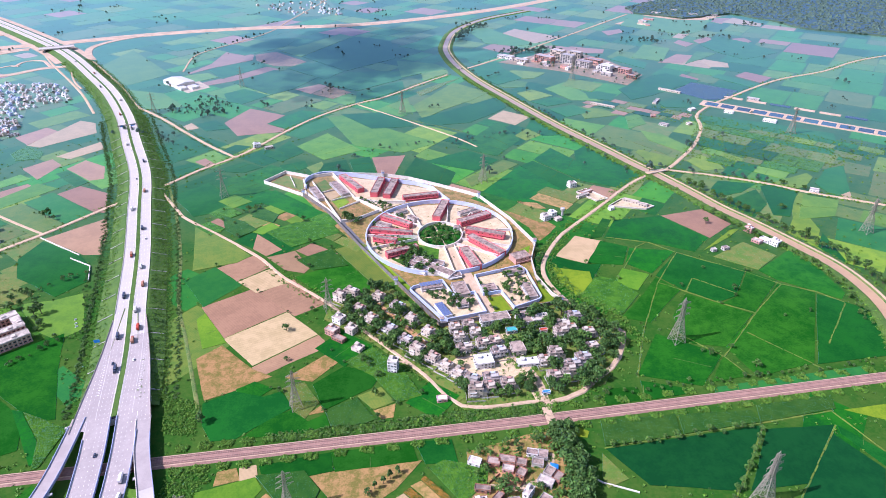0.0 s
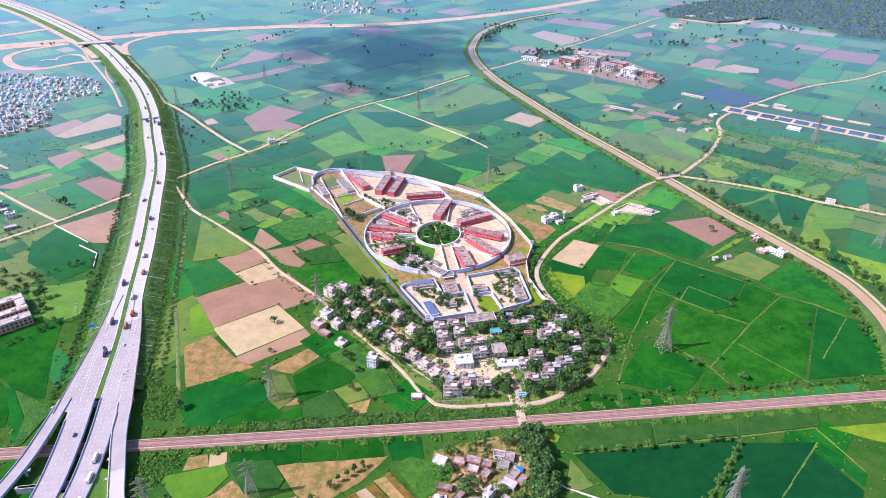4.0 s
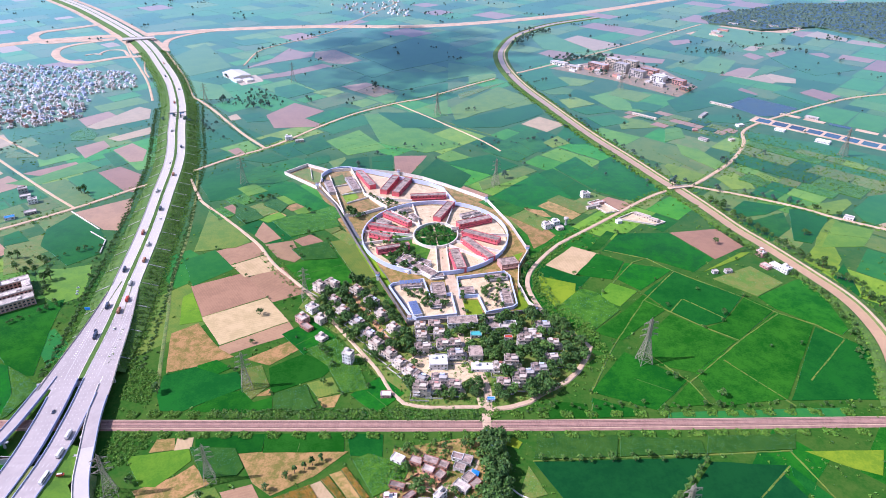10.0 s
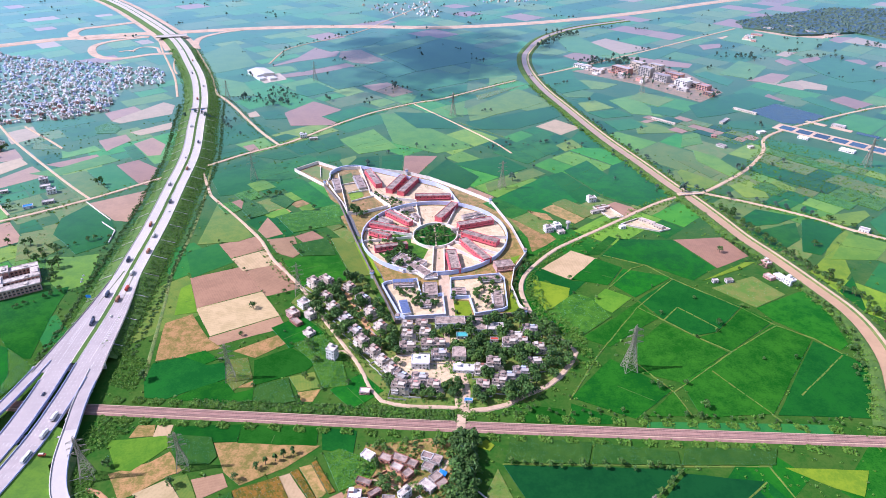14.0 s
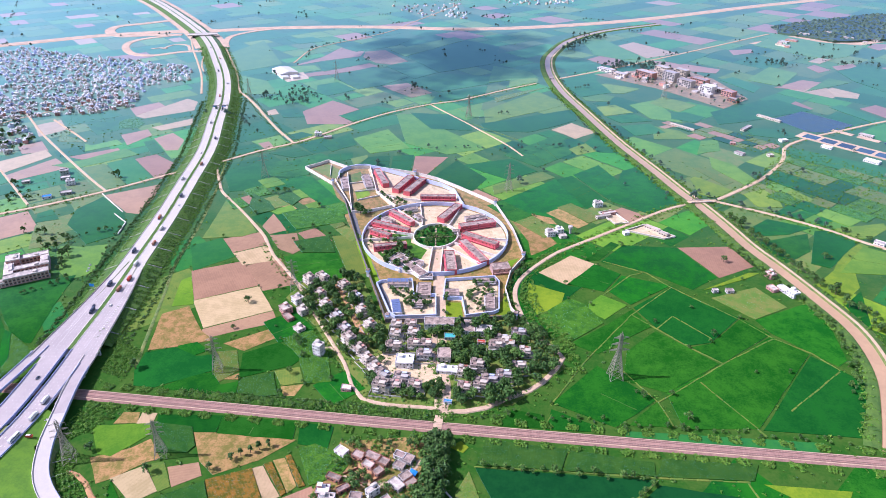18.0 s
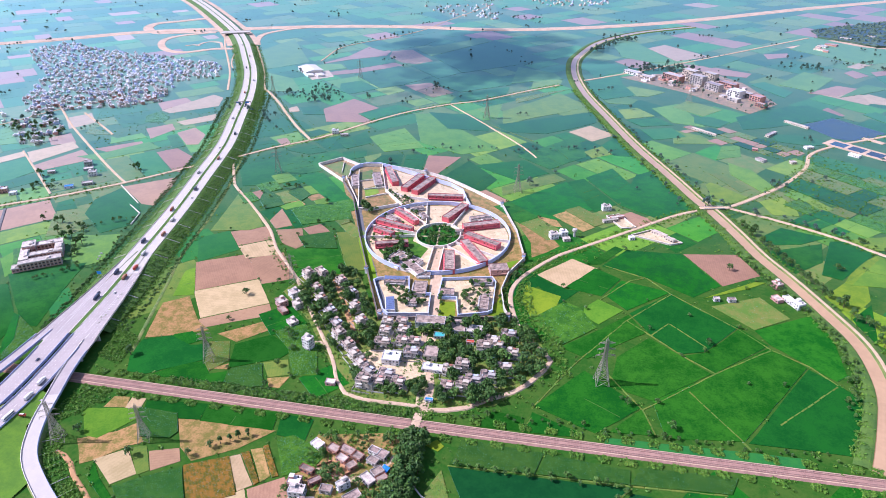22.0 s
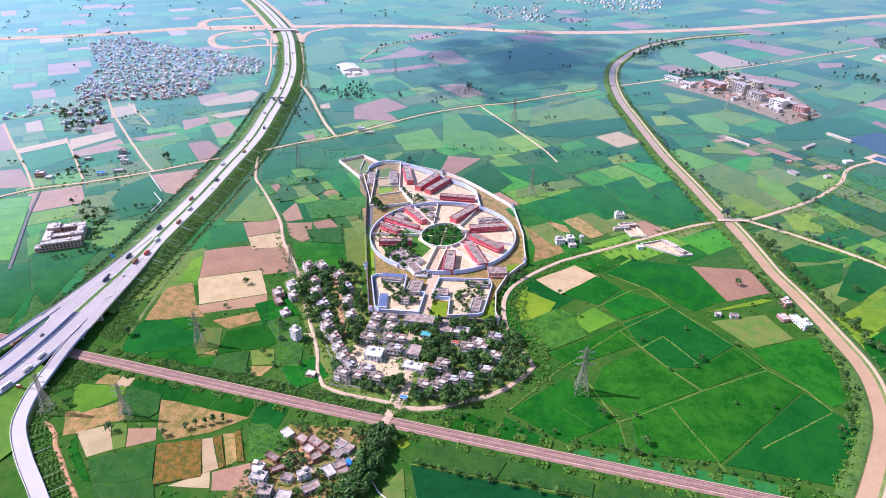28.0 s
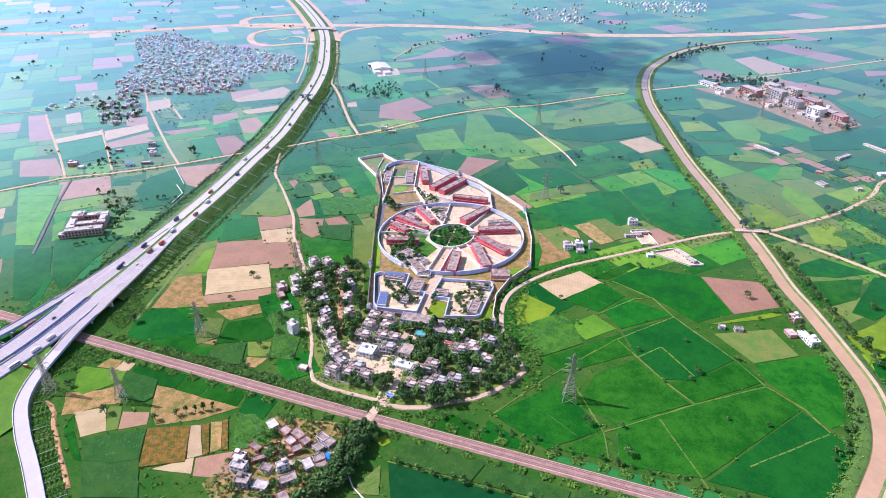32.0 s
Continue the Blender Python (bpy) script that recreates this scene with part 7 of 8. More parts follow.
# ---- fish ponds ----
pu, pv = Vector((0.82, -0.575)), Vector((0.575, 0.82))
pb = thing("fish_pond_bank", "raised tan earth banks round a row of fish ponds", "pond bank", kind="structure")
part("bank", Build().prism([tuple(Vector((540, 1292)) + pu * a + pv * b) for a, b in ((-8, -3), (345, -3), (345, 34), (-8, 34))], 0, 1.1), M_WORKS, pb)
for i in range(11):
    o = Vector((540, 1292)) + pu * (i * 31.0)
    c = [tuple(o + pu * a + pv * b) for a, b in ((1.5, 3), (26.5, 3), (26.5, 26), (1.5, 26))]
    b = Build().prism(wobble(c, trng, 8, 0.4), 0.6, 1.16)
    solo("fish_pond", b, M_POND, "rectangular blue fish pond between earth banks", "pond", "fish ponds")
for i in range(6):
    o = Vector((600, 1345)) + pu * (i * 46.0)
    c = [tuple(o + pu * a + pv * b) for a, b in ((2, 3), (40, 3), (40, 15), (2, 15))]
    solo("fish_pond", Build().prism(wobble(c, trng, 8, 0.4), 0.0, 0.9), M_POND if i in (2, 5) else M_WORKS, "narrow drained fish pond with earth banks", "pond", "fish ponds")
solo("flooded_plot", Build().prism([(510, 1395), (575, 1465), (655, 1395), (600, 1330), (560, 1330)], 0, 0.4), M_POND, "shallow flooded plot beside a road", "pond")
solo("flooded_plot", Build().prism([(950, 1000), (1000, 1060), (960, 1120), (860, 1100), (840, 1040)], 0, 0.4), M_POND, "shallow blue pond at a field edge", "pond")

# ---- vehicles ----
def wheels(t_, spots, r):
    for x, y in spots:
        b = Build()
        n = 10
        pts = [(x + r * math.cos(6.2832 * i / n), y + s, r + r * math.sin(6.2832 * i / n)) for s in (-0.15, 0.15) for i in range(n)]
        b.add(pts, [(i, (i + 1) % n, n + (i + 1) % n, n + i) for i in range(n)] + [tuple(range(n)), tuple(range(n, 2 * n))])
        wh = part("wheel", b, M_TYRE, t_)
        rim = Build()
        pts = [(x + r * 0.55 * math.cos(6.2832 * i / n), y + s, r + r * 0.55 * math.sin(6.2832 * i / n)) for s in (-0.18, 0.18) for i in range(n)]
        rim.add(pts, [(i, (i + 1) % n, n + (i + 1) % n, n + i) for i in range(n)] + [tuple(range(n)), tuple(range(n, 2 * n))])
        part("rim", rim, M_STEEL, wh)


def truck(paint, cargo, label):
    t_ = thing("truck", label, "truck", "vehicles on the expressway")
    part("chassis", Build().box((-0.5, 0, 0.9), (9.5, 2.2, 0.35)).box((4.4, 0, 0.8), (0.4, 2.4, 0.5)), M_TYRE, t_)
    part("cab", Build().box((3.6, 0, 1.7), (1.9, 2.4, 1.7)).box((3.5, 0, 2.8), (1.7, 2.3, 0.7), 0, 0.85), paint, t_)
    part("windscreen", Build().box((4.5, 0, 2.2), (0.12, 2.1, 0.8)), M_GLASS, t_)
    part("load_body", Build().box((-1.5, 0, 2.4), (7.4, 2.5, 2.6)).box((-1.5, 0, 3.8), (7.2, 2.2, 0.35), 0, 0.9), cargo, t_)
    wheels(t_, [(x, y) for x in (3.5, -2.8, -4.1) for y in (-1.1, 1.1)], 0.52)
    return t_


def car(paint, label):
    t_ = thing("car", label, "car", "vehicles on the expressway")
    part("body", Build().box((0, 0, 0.65), (4.3, 1.8, 0.7)).box((2.05, 0, 0.5), (0.3, 1.7, 0.4)), paint, t_)
    part("cabin", Build().box((-0.2, 0, 1.25), (2.6, 1.6, 0.6), 0, 0.8), M_GLASS, t_)
    part("roof", Build().box((-0.2, 0, 1.56), (1.8, 1.3, 0.08)), paint, t_)
    wheels(t_, [(x, y) for x in (1.35, -1.35) for y in (-0.85, 0.85)], 0.34)
    return t_


FLEET = [truck(M_TRED, M_CARGO, "red truck with a brown covered load"), truck(M_TBLUE, M_TBLUE, "dark blue covered truck on the expressway"), truck(M_TWHITE, M_SHEET, "white box truck on the expressway"), truck(M_TRED, M_TRED, "red container truck on the expressway"), car(M_TWHITE, "white car on the expressway"), car(M_TBLUE, "dark car on the expressway")]
fl = random.Random(3)
for y, o, k in ((452, -6.5, 1), (462, 8, 4), (470, -10, 5), (500, 5, 0), (505, -9, 1), (520, 9, 3), (545, 5, 2), (575, -8, 1), (600, 10, 0), (640, 6, 2), (665, -6, 0), (700, 9, 4), (730, 5, 1), (790, -9, 2), (845, 6, 0), (900, -5, 5), (960, 9, 1), (1040, -8, 2), (1120, 6, 1), (1200, -6, 0), (1290, 8, 2), (1400, -9, 1), (1500, 6, 0), (329, 14.6, 2), (310, 16.4, 2), (356, -9, 5), (1620, -6, 2)):
    i = min(range(len(EXWY) - 1), key=lambda q: abs(EXWY[q].y - y))
    c, q = EXWY[i], NN[i]
    head = math.degrees(math.atan2(-q.x, q.y)) + (0 if o < 0 else 180)
    w = c + q * o
    v = put(FLEET[k], w.x, w.y, head + 0)
    v.matrix_basis = pose(w.x, w.y, HZ[i] + 0.03, 0, 0, head)
def bus(label):
    t_ = thing("bus", label, "bus", "vehicles on the expressway")
    part("body", Build().box((0, 0, 1.9), (11.5, 2.6, 2.4)).box((0, 0, 3.2), (11.1, 2.4, 0.3), 0, 0.95).box((-2.5, 0, 3.45), (3.0, 1.6, 0.3)), M_TWHITE, t_)
    part("skirt", Build().box((0, 0, 0.75), (11.4, 2.5, 0.6)).box((5.7, 0, 0.7), (0.3, 2.5, 0.5)), M_TURQ, t_, "turquoise lower panels")
    for s in (-1, 1):
        part("window_band", Build().box((-0.3, 1.31 * s, 2.35), (10.2, 0.06, 0.9)), M_GLASS, t_)
    part("windscreen", Build().box((5.78, 0, 2.3), (0.08, 2.3, 1.3)), M_GLASS, t_)
    wheels(t_, [(x, y) for x in (3.6, -3.4) for y in (-1.15, 1.15)], 0.5)
    return t_


for model, y, o in ((bus("white bus with turquoise lower panels on the expressway"), 287, 16.6),):
    i = min(range(len(EXWY) - 1), key=lambda q: abs(EXWY[q].y - y))
    w = EXWY[i] + NN[i] * o
    model.matrix_basis = pose(w.x, w.y, HZ[i] + 0.03, 0, 0, math.degrees(math.atan2(-NN[i].x, NN[i].y)) + 180)
van = thing("van", "red and white van parked on the grass by the slip road", "van")
part("body", Build().box((0, 0, 1.1), (5.4, 2.0, 1.5)).box((-0.5, 0, 2.05), (4.0, 1.9, 0.5), 0, 0.88), M_TRED, van)
part("roof", Build().box((-0.5, 0, 2.34), (3.4, 1.5, 0.1)), M_TWHITE, van)
part("windscreen", Build().box((1.75, 0, 1.95), (0.5, 1.7, 0.5), 0, 0.8), M_GLASS, van)
wheels(van, [(x, y) for x in (1.7, -1.7) for y in (-0.9, 0.9)], 0.36)
van.matrix_basis = pose(-224, 293, 7.35, 0, 4, 20)
# overhead gantry and roadside sign
gy = thing("sign_gantry", "steel gantry with signs across the expressway", "gantry")
i = min(range(len(EXWY)), key=lambda q: abs(EXWY[q].y - 1120))
c, q = EXWY[i], NN[i]
for s in (-16.5, 0, 16.5):
    w = c + q * s
    part("post", Build().beam((w.x, w.y, 6.3), (w.x, w.y, 14.2), 0.35), M_STEEL, gy)
part("truss", Build().beam((c.x - q.x * 17, c.y - q.y * 17, 13.2), (c.x + q.x * 17, c.y + q.y * 17, 13.2), 0.4).beam((c.x - q.x * 17, c.y - q.y * 17, 14.4), (c.x + q.x * 17, c.y + q.y * 17, 14.4), 0.3), M_STEEL, gy)
for s in (-9, 9):
    w = c + q * s
    part("sign_board", Build().box((w.x, w.y, 12.6), (8, 0.3, 3.2), math.atan2(q.y, q.x)), M_BLUE, gy)
sb = thing("roadside_sign", "blue signboard on posts at the embankment edge", "sign")
part("board", Build().box((-338, 494, 10.6), (5.5, 0.3, 3.4), radians(10)), M_BLUE, sb)
for s in (-2, 2):
    part("post", Build().beam((-338 + s, 494, 5), (-338 + s, 494, 9), 0.15), M_STEEL, sb)

# ---- trees and shrubs ----
grove(80, (0, 2, 3, 5), 0.5, 0.95, "trees of the jail garden", *arc(-3, 728, 26, 30, 0, 360, 16))
grove(90, (0, 2, 1), 0.7, 1.2, "trees in the jail grounds", -40, 690, 0, 640, -10, 632, -45, 645, -55, 665, clear=((-28, 655, 12), (-50, 682, 10)))
grove(30, (2, 3, 0), 0.6, 0.9, "trees in the rear jail yard", -120, 835, -60, 822, -85, 803, -105, 818)
grove(70, (2, 3, 0), 0.5, 1.0, "trees of the front compounds", 66, 630, 96, 640, 104, 584, 78, 568, 70, 595, clear=((98, 595, 11), (53, 600, 10)))
grove(60, (2, 3, 0), 0.5, 1.0, "trees of the front compounds", -25, 596, 10, 596, 36, 585, 30, 556, 4, 570)
grove(14, (2, 3, 0), 0.5, 0.9, "trees along the jail drive", 40, 626, 50, 590, 62, 556, 55, 552)
grove(10, (0, 1), 0.9, 1.2, "trees in the rear jail yard", -128, 782, -110, 770, -118, 752, -136, 768)
HC = [(o.matrix_basis.translation.x, o.matrix_basis.translation.y, 7.5) for o in scene.objects if o.parent is None and o.name.split(".")[0] in ("house", "clubhouse", "hall", "office", "gate_building", "apartment_block", "shed")]
HC = [(x, y, 8.0) for x, y, r in HC] + [(93, 417, 7), (91, 430, 6), (91, 443, 6), (86, 455, 6), (83, 465, 6), (74, 478, 6), (66, 490, 6), (60, 503, 6), (57, 515, 6), (30, 478, 9), (50, 460, 12), (30, 456, 9), (66, 468, 8), (-50, 545, 5), (-30, 520, 5), (-64, 562, 5), (-8, 497, 5)]
grove(190, (0, 0, 5, 1, 2), 0.9, 1.45, "trees of the staff colony", -120, 592, -62, 610, -5, 528, 12, 505, 6, 470, -20, 468, -70, 510, -118, 560, clear=HC)
grove(80, (0, 1, 5, 2), 0.8, 1.2, "trees of the staff colony", 12, 440, 60, 424, 100, 432, 84, 452, 20, 462, clear=HC)
grove(100, (0, 1, 2, 5), 0.7, 1.2, "trees of the staff colony", 8, 530, 75, 545, 72, 450, 20, 425, 5, 470, clear=HC + [(40, 465, 14)])
grove(200, (0, 1, 0, 5, 2), 1.0, 1.6, "trees of the staff colony", 76, 545, 130, 574, 165, 556, 186, 512, 150, 448, 95, 428, 82, 470, clear=HC)
grove(120, (0, 1, 0, 5), 0.9, 1.4, "trees beside the hamlet", 88, 392, 112, 388, 118, 330, 100, 280, 92, 320, 95, 360, clear=HC)
grove(46, (0, 1, 2, 5), 0.6, 1.0, "trees of the hamlet", 20, 362, 80, 385, 92, 330, 80, 280, 25, 290, clear=HC)
for x, y, k in ((-67, 309, 0), (-56, 322, 0), (-51, 328, 4), (-45, 333, 4), (-40, 338, 4), (-34, 343, 4)):
    tree(k, x, y, 0.9, "row of slim trees on bare earth")
tree_row(70, (0, 2, 3, 5), 0.5, 0.95, "trees along the canal", 3, 445, 540, 460, 610, 436, 690, 400, 745, 370, 810)
tree_row(70, (0, 0, 1, 5), 0.8, 1.3, "trees along the canal", 3, 500, 520, 508, 610, 498, 670, 470, 725, 420, 815, 370, 905)
tree_row(60, (0, 2), 0.6, 1.1, "trees along the canal", 3, 360, 950, 300, 1050, 235, 1170, 165, 1320, 100, 1470, 55, 1600)
tree_row(30, (0, 2), 0.6, 1.1, "trees along the canal", 4, 300, 930, 190, 1160, 120, 1310, 40, 1500)
tree_row(34, (0, 1), 1.0, 1.7, "dark trees by the canal bend", 9, 45, 1900, 70, 2020, 130, 2120)
tree_row(46, (2, 2, 0, 3), 0.45, 0.8, "trees along the railway ditch", 2.5, 118, 425, 200, 440, 330, 462, 430, 478)
tree_row(18, (2, 3, 5), 0.6, 1.1, "bushy trees between paddies", 1.5, 138, 370, 197, 380, 273, 396)
tree_row(16, (2, 3, 5), 0.6, 1.0, "bushy trees between paddies", 1.2, 273, 393, 242, 348, 219, 319)
tree_row(26, (0, 2), 0.6, 1.0, "trees along the jail road", 2, 120, 690, 112, 630, 130, 580, 150, 548, 176, 528)
tree_row(22, (0, 1), 0.8, 1.3, "trees along a far lane", 3, -620, 1600, -650, 1720, -600, 1850, -540, 1990)
tree_row(20, (0, 1, 2), 0.7, 1.2, "trees near the western underpass", 8, -480, 1060, -520, 1110, -600, 1100)
grove(70, (0, 1, 2), 0.7, 1.2, "trees near the warehouse", -540, 1270, -490, 1350, -400, 1240, -480, 1200)
grove(26, (0, 1, 2), 0.7, 1.3, "trees round the school", -540, 590, -480, 600, -400, 530, -420, 500, -500, 570, clear=((-452, 515, 34),))
tree_row(38, (2, 2, 0), 0.5, 0.85, "trees round the school field", 1.5, -417, 636, -397, 584, -367, 523, -385, 506, -419, 464)
tree_row(14, (0, 2), 0.6, 0.9, "trees round the school field", 2, -408, 512, -428, 545, -450, 575, -470, 600)
tree_row(16, (0, 2), 0.5, 0.9, "trees beside a paddy", 2, -417, 640, -440, 615, -462, 590, -490, 600)
grove(14, (0, 2), 0.8, 1.2, "trees among the western plots", -640, 690, -600, 700, -610, 640, -650, 650)
tree_row(16, (0, 2), 0.7, 1.1, "trees in a line between fields", 6, -150, 1010, -60, 1060, 20, 1070, 60, 1100)
tree_row(14, (0, 2), 0.7, 1.1, "trees in a line between fields", 6, 60, 1080, 120, 1120, 180, 1090)
tree_row(30, (0, 2), 0.7, 1.0, "trees along a far road", 5, 30, 1560, 140, 1690, 267, 1846, 400, 2010)
tree_row(22, (0, 2), 0.6, 1.0, "trees along the eastern lane", 4, 440, 935, 500, 905, 560, 870)
for x, y, k, s in ((273, 609, 2, 0.9), (331, 602, 0, 0.8), (312, 648, 2, 0.8), (365, 552, 2, 0.7), (287, 498, 2, 0.9), (262, 487, 0, 0.8), (256, 492, 2, 0.8), (300, 470, 5, 0.8), (396, 560, 2, 0.8), (356, 764, 0, 0.9), (330, 942, 1, 1.2), (-205, 396, 1, 0.9), (-160, 525, 0, 0.9), (-150, 478, 2, 1.0), (-140, 560, 2, 1.0), (-172, 300, 0, 0.8), (-112, 293, 0, 0.9), (-205, 880, 2, 1.0), (-60, 430, 5, 0.8), (-70, 470, 2, 1.1), (-76, 476, 5, 1.0)):
    tree(k, x, y, s * 1.3)
cr = random.Random(52)
for q in FIELDS:
    for x, y in q:
        if 380 < y < 1100 and -420 < x < 560 and cr.random() < 0.16 and dist_to(EXWY, x, y) > 48 and dist_to(RAIL, x, y) > 14 and not inside(x, y, JAIL):
            tree(cr.choice((2, 2, 0, 3)), x + cr.uniform(-2, 2), y + cr.uniform(-2, 2), cr.uniform(0.5, 0.95))
fg = random.Random(9)
n = 0
while n < 240:
    x, y = fg.uniform(-2300, 1300), fg.uniform(650, 2700)
    if -1.7 * y + 100 < x < 0.66 * y + 50 and dist_to(EXWY, x, y) > 40 and dist_to(CANAL, x, y) > 25 and not inside(x, y, JAIL) and not inside(x, y, FACTORY) and not inside(x, y, VILLAGE):
        a_ = fg.uniform(0, 3.1)
        for i in range(fg.choice((1, 1, 1, 2, 3, 5))):
            tree(fg.choice((0, 2, 0, 1)), x + i * 9 * math.cos(a_) + fg.uniform(-3, 3), y + i * 9 * math.sin(a_) + fg.uniform(-3, 3), fg.uniform(0.7, 1.3))
        n += 1
grove(22, (0, 1, 2), 0.9, 1.6, "far clumps of trees", 507, 1878, 617, 1866, 632, 1916, 527, 1931)
grove(16, (0, 1, 2), 0.9, 1.6, "far clumps of trees", 643, 1973, 753, 1961, 768, 2011, 663, 2026)
grove(14, (0, 1, 2), 0.9, 1.6, "far clumps of trees", 729, 1926, 839, 1914, 854, 1964, 749, 1979)
grove(22, (0, 1, 2), 0.9, 1.6, "far clumps of trees", 32, 2087, 142, 2075, 157, 2125, 52, 2140)
grove(14, (0, 1, 2), 0.9, 1.6, "far clumps of trees", 938, 2124, 1048, 2112, 1063, 2162, 958, 2177)
grove(16, (0, 1, 2), 0.9, 1.6, "far clumps of trees", -326, 2344, -216, 2332, -201, 2382, -306, 2397)
grove(18, (0, 1, 2), 0.9, 1.6, "far clumps of trees", -571, 1217, -461, 1205, -446, 1255, -551, 1270)
grove(12, (0, 1, 2), 0.9, 1.6, "far clumps of trees", -274, 1356, -164, 1344, -149, 1394, -254, 1409)
wood = [(663, 2447), (850, 2631), (1066, 2811), (1500, 2909), (2100, 2800), (1750, 1950), (1325, 1964), (1137, 2076), (1086, 2216), (1000, 2333), (806, 2245), (748, 2294), (668, 2341)]
# canopy in the haze-coloured leaves
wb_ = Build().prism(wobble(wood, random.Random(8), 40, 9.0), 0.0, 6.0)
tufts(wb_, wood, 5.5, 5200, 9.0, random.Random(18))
solo("far_wood", wb_, M_LEAF_HAZED, "far woodland belt with a closed canopy, haze painted into its leaves", "woodland", kind="stuff")
shrubs("far_wood_edge", "scattered crowns of the far woodland", 500, 5.0, M_LEAF_HAZED, *[q for c in wood for q in c])
rail_near = [p for p in RAIL if -215 < p.x < 520]
shrubs("railway_shrubs", "green shrubs along the railway", 2300, 1.6, M_SHRUB, path=rail_near, width=6, offset=11.5)
shrubs("railway_shrubs", "green shrubs along the railway", 2300, 1.5, M_SHRUB, path=rail_near, width=7, offset=-12)
bank = [p for p in CANAL if 480 < p.y < 1500]
shrubs("canal_shrubs", "shrubs on the canal bank", 1900, 1.9, M_SHRUB, path=bank, width=13, offset=-16)
shrubs("canal_shrubs", "shrubs on the canal bank", 900, 1.9, M_SHRUB, path=bank, width=6, offset=18)


def slope_z(x, y, o):
    return max(0.2, deck_height(Vector((x, y))) - 0.3 - max(0.0, abs(o) - 17) * 0.376)


emb = [p for p in EXWY if 410 < p.y < 1200]
emb_far = [p for p in EXWY if 1190 < p.y < 1640]
shrubs("embankment_shrubs", "dense green shrubs planted on the embankment slope", 8000, 1.0, M_SHRUB, path=emb, width=21, offset=28, height=slope_z)
shrubs("embankment_shrubs", "dense green shrubs planted on the embankment slope", 1300, 1.3, M_LEAF, path=emb, width=20, offset=29, height=slope_z)
shrubs("embankment_shrubs", "dense green shrubs on the embankment slope", 2600, 1.2, M_SHRUB, path=emb_far, width=21, offset=28, height=slope_z)
shrubs("embankment_shrubs", "patchy shrubs on the embankment slope", 3000, 1.0, M_SHRUB, path=emb, width=16, offset=-31, height=slope_z)
shrubs("embankment_shrubs", "patchy shrubs on the embankment slope", 1500, 1.2, M_SHRUB, path=emb_far, width=18, offset=-28, height=slope_z)
shrubs("embankment_shrubs", "dense bushes along the ditch at the embankment foot", 1500, 1.5, M_LEAF, path=emb, width=3, offset=-43)
shrubs("embankment_shrubs", "bushes along the fence at the embankment foot", 1500, 1.3, M_LEAF, path=emb, width=3, offset=46)
shrubs("embankment_shrubs", "weeds at the embankment foot", 1200, 1.0, M_SHRUB, path=emb, width=5, offset=37)
shrubs("median_shrubs", "low shrubs in the median", 700, 0.7, M_SHRUB, path=[p for p in EXWY if 400 < p.y < 1500], width=2.4, offset=0, height=lambda x, y, o: 7.0)
shrubs("bridge_shrubs", "shrubs beside the railway bridge", 520, 1.2, M_SHRUB, -236, 384, -206, 380, -214, 420, -246, 430)
shrubs("bridge_shrubs", "shrubs beside the slip road", 420, 1.2, M_SHRUB, -216, 345, -184, 350, -178, 336, -200, 300, -212, 308)
foot = [p for p in RAMP_E if 150 < p.y < 290]
for o in (8.0, 11.5, 15.0, 18.5):
    shrubs("slip_road_shrubs", "rows of young shrubs on the terraces below the slip road", 420, 1.3, M_SHRUB, path=foot, width=1.6, offset=-o)
for i, (p, q) in enumerate(zip(foot, normals(foot))):
    if i % 2:
        a0, a1 = p - q * 5.6, p - q * 19
        solo("drain_chute", Build().beam((a0.x, a0.y, 1.6), (a1.x, a1.y, 0.7), 0.15).box((a1.x, a1.y, 0.4), (0.9, 0.9, 0.8)), M_CONCW, "narrow concrete drain across the planted terraces", "drain", "embankment drains")
shrubs("colony_shrubs", "undergrowth between the staff houses", 900, 1.3, M_SHRUB, *[q for c in COLONY for q in c])
shrubs("grazing_bushes", "bushes dotted over rough grazing", 1500, 1.7, M_SHRUB, 400, 1010, 480, 1160, 420, 1200, 430, 1290, 520, 1230, 640, 1130, 800, 1040, 640, 960, 460, 960)
shrubs("road_shrubs", "shrubs beside the jail road", 500, 1.7, M_SHRUB, 125, 650, 132, 610, 150, 560, 180, 545, 196, 500, 210, 505, 190, 560, 150, 610, 136, 660)
grove(100, (2, 3, 0, 5), 0.6, 1.0, "trees between the hamlet houses", *[q for c in HAMLET for q in c], clear=HAMLET_HOMES)
shrubs("hamlet_shrubs", "weeds and bushes round the hamlet", 900, 1.5, M_SHRUB, *[q for c in HAMLET for q in c])
shrubs("rail_side_weeds", "pale green weeds beside the railway", 900, 1.5, M_LEAF2, -150, 383, 0, 408, 92, 420, 90, 405, 0, 394, -140, 374)

# weeds on open land and along the lanes
def open_land(x, y):
    return not any(inside(x, y, q) for q in FIELDS) and dist_to(RAIL, x, y) > 11 and dist_to(CANAL, x, y) > 21 and dist_to(EXWY, x, y) > 36 and not inside(x, y, JAIL) and all(dist_to(q, x, y) > 6 for q in LANES[:9])


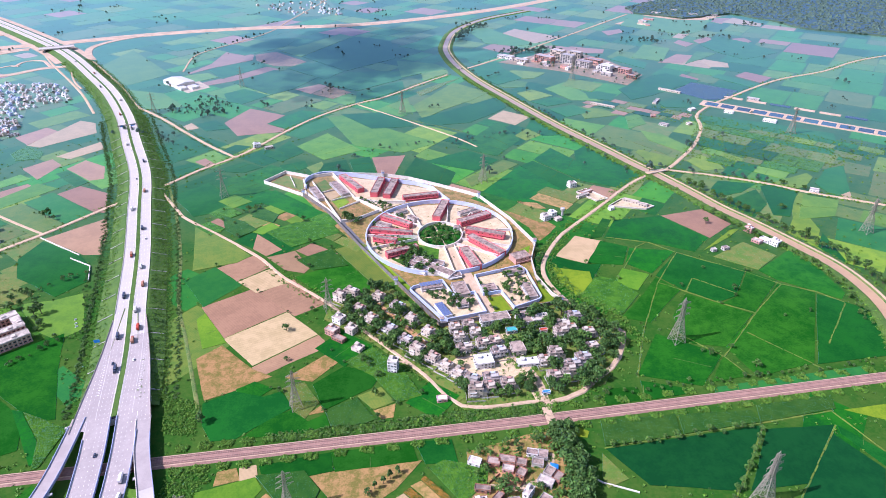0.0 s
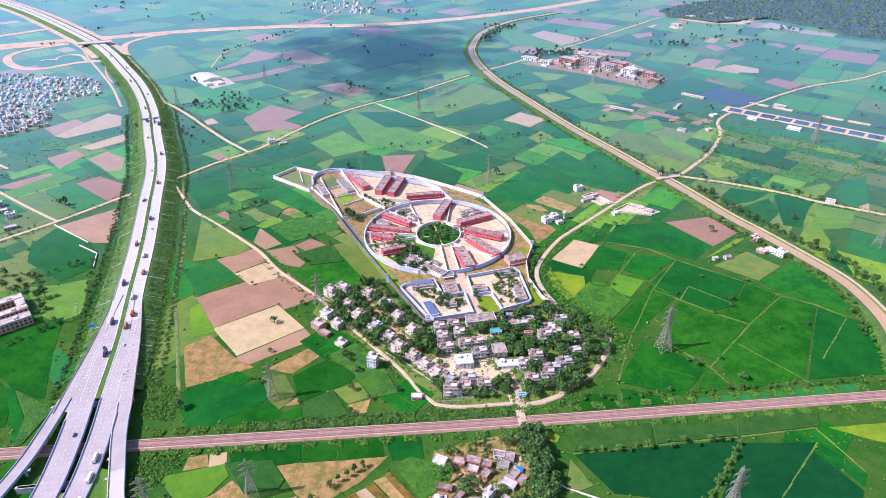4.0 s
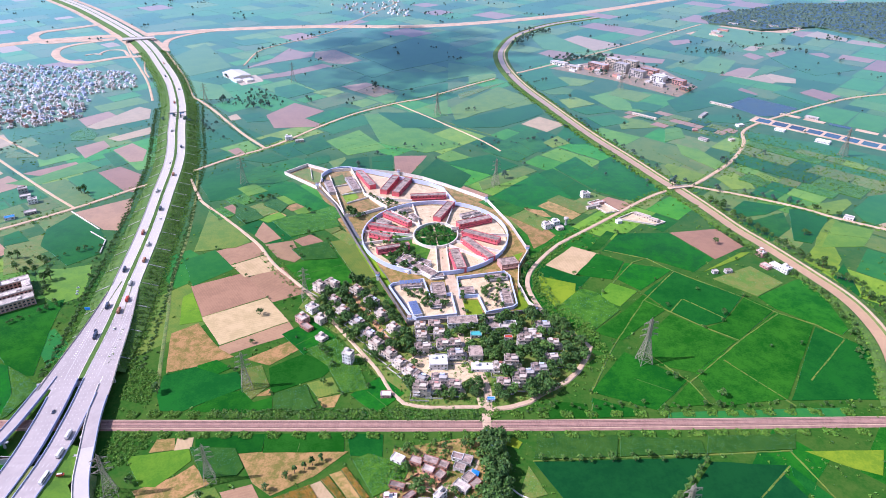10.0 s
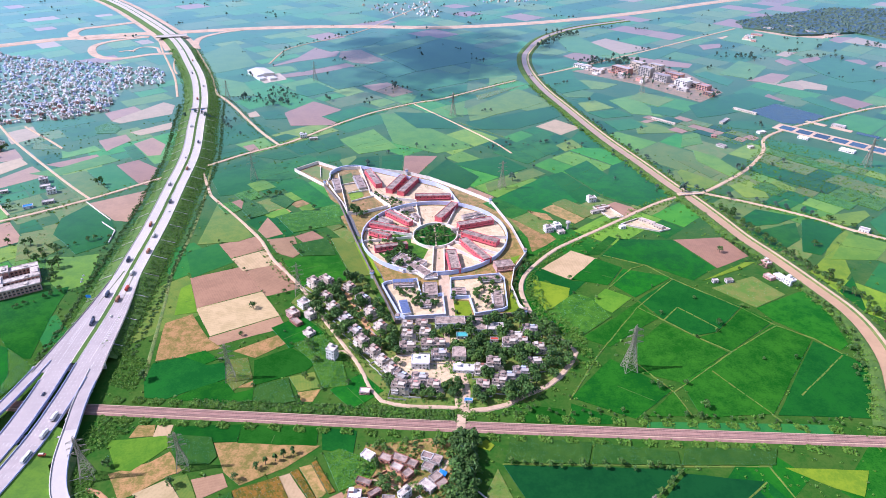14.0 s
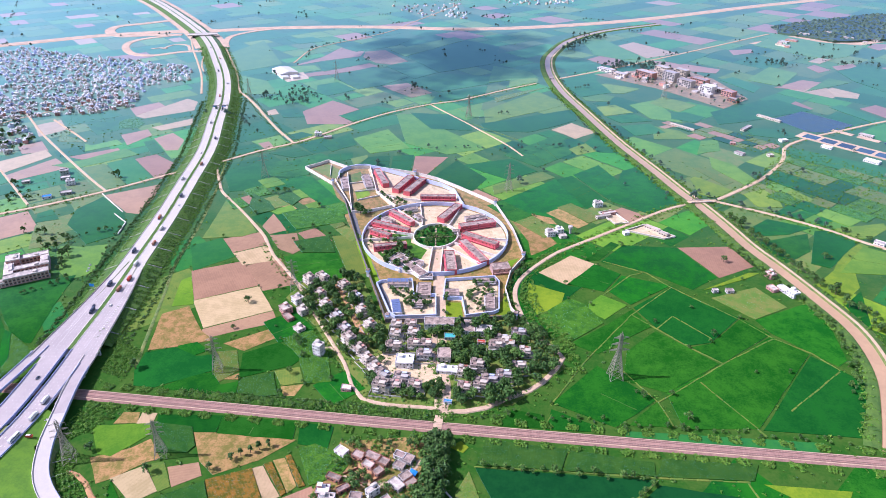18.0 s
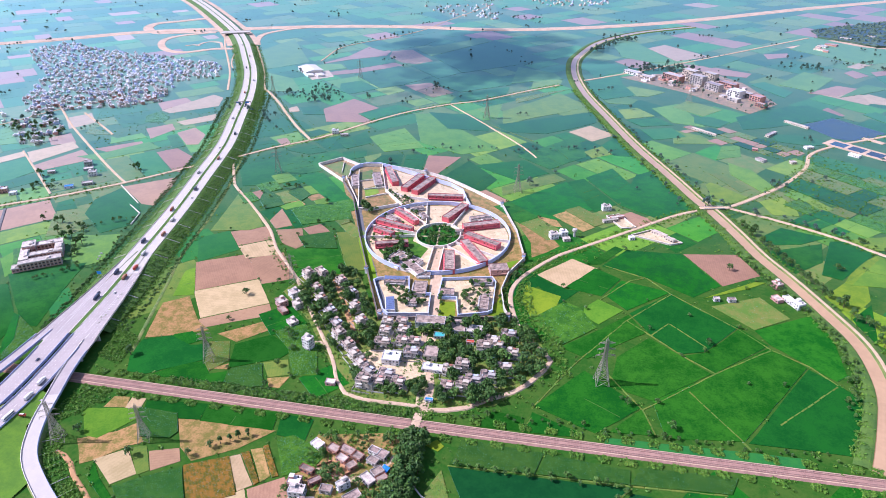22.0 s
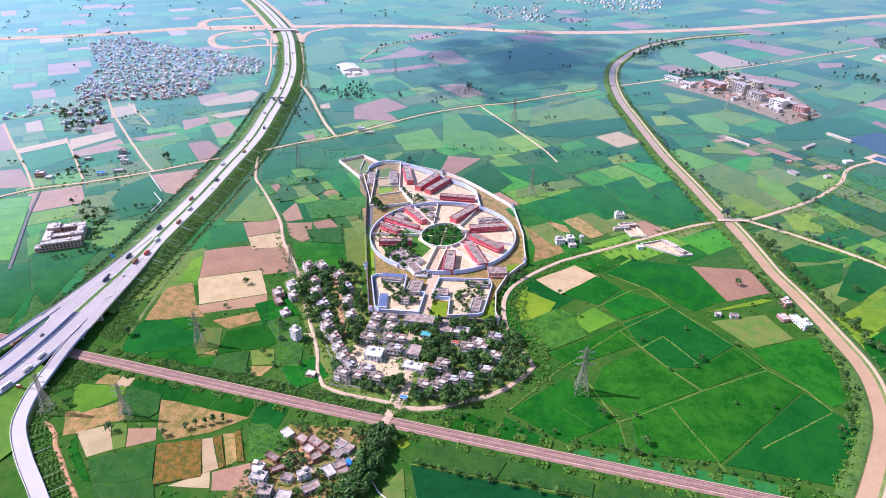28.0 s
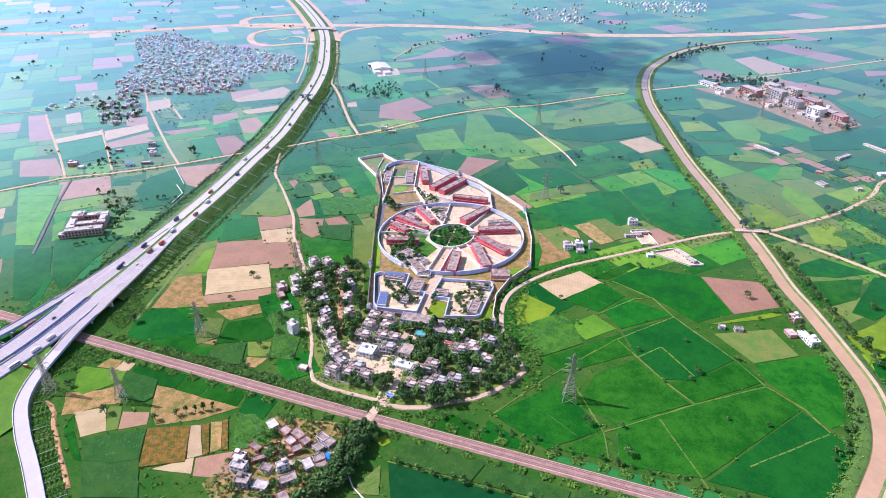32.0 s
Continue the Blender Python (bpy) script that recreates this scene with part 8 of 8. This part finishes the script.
wr = random.Random(63)
wb = {0: Build(), 1: Build(), 2: Build()}
n = 0
while n < 5200:
    y = 250 + 850 * wr.random() ** 1.4
    x = wr.uniform(-0.72 * y - 120, 0.62 * y + 180)
    n += 1
    if open_land(x, y):
        s = wr.uniform(0.7, 2.2)
        leaf_clump(wb[wr.choice((0, 0, 1, 2))], (x, y, 0.25 + s * 0.3), (s, s * 0.5), 10, wr, s * 0.5)
for k, m in ((0, M_SHRUB), (1, M_LEAF2), (2, M_SHRUB)):
    solo("wild_shrubs", wb[k], m, "scattered weeds and low bushes on open land", "shrubs", kind="stuff")
for q, cnt in ((LANES[0], 700), (LANES[2], 700), (LANES[4], 400), (LANES[5], 400), (LANES[6], 260), (LANES[7], 260), (LANES[3], 300)):
    for o in (-6.5, 6.5):
        shrubs("lane_shrubs", "low shrubs along a dirt road", cnt, 1.3, M_SHRUB, path=q, width=4, offset=o)
grove(75, (2, 3, 0), 0.5, 0.95, "trees between the cell blocks", -95, 760, -60, 800, -40, 760, -40, 690, -80, 680, clear=((-67, 732, 12), (-62, 762, 12), (-50, 682, 10)))
shrubs("jail_shrubs", "low shrubs in the jail yards", 420, 0.9, M_SHRUB, *[q for c in JAIL for q in c])

# concrete drain chutes down the embankment
i0 = [i for i, p in enumerate(EXWY) if 420 < p.y < 1100]
for i in i0[::4]:
    p, q = EXWY[i], NN[i]
    for s in (1, -1):
        a0, a1 = p + q * 17.2 * s, p + q * 33 * s
        solo("drain_chute", Build().beam((a0.x, a0.y, HZ[i] - 0.1), (a1.x, a1.y, HZ[i] - 6.1), 0.45), M_CONCW, "narrow concrete drain down the embankment", "drain", "embankment drains")

wall_line("yard_wall", "low cream wall round a roadside yard", M_CREAM, 2.2, 0.4, 199, 861, 223, 831, 241, 839, 215, 873, 199, 861, group="roadside yard walls")
wall_line("yard_wall", "low cream wall round a roadside yard", M_CREAM, 2.2, 0.4, 237, 815, 261, 839, 301, 815, 287, 805, 237, 815, group="roadside yard walls")

# field walls and lined paths
wall_line("field_wall", "low white wall round a paddy", M_WALLC, 1.6, 0.6, -519, 719, -478, 694, -448, 676, group="white field walls")
wall_line("field_wall", "low white wall round a paddy", M_WALLC, 1.6, 0.6, -455, 668, -422, 650, -409, 619, group="white field walls")
wall_line("pond_path_wall", "low whitewashed wall beside a paddy", M_WALLC, 1.0, 0.6, 101, 360, 108, 346, 124, 334, 150, 325, group="white field walls")

join_far_trees()
for t_ in TREES:
    for o in (*t_.children_recursive, t_):
        bpy.data.objects.remove(o)
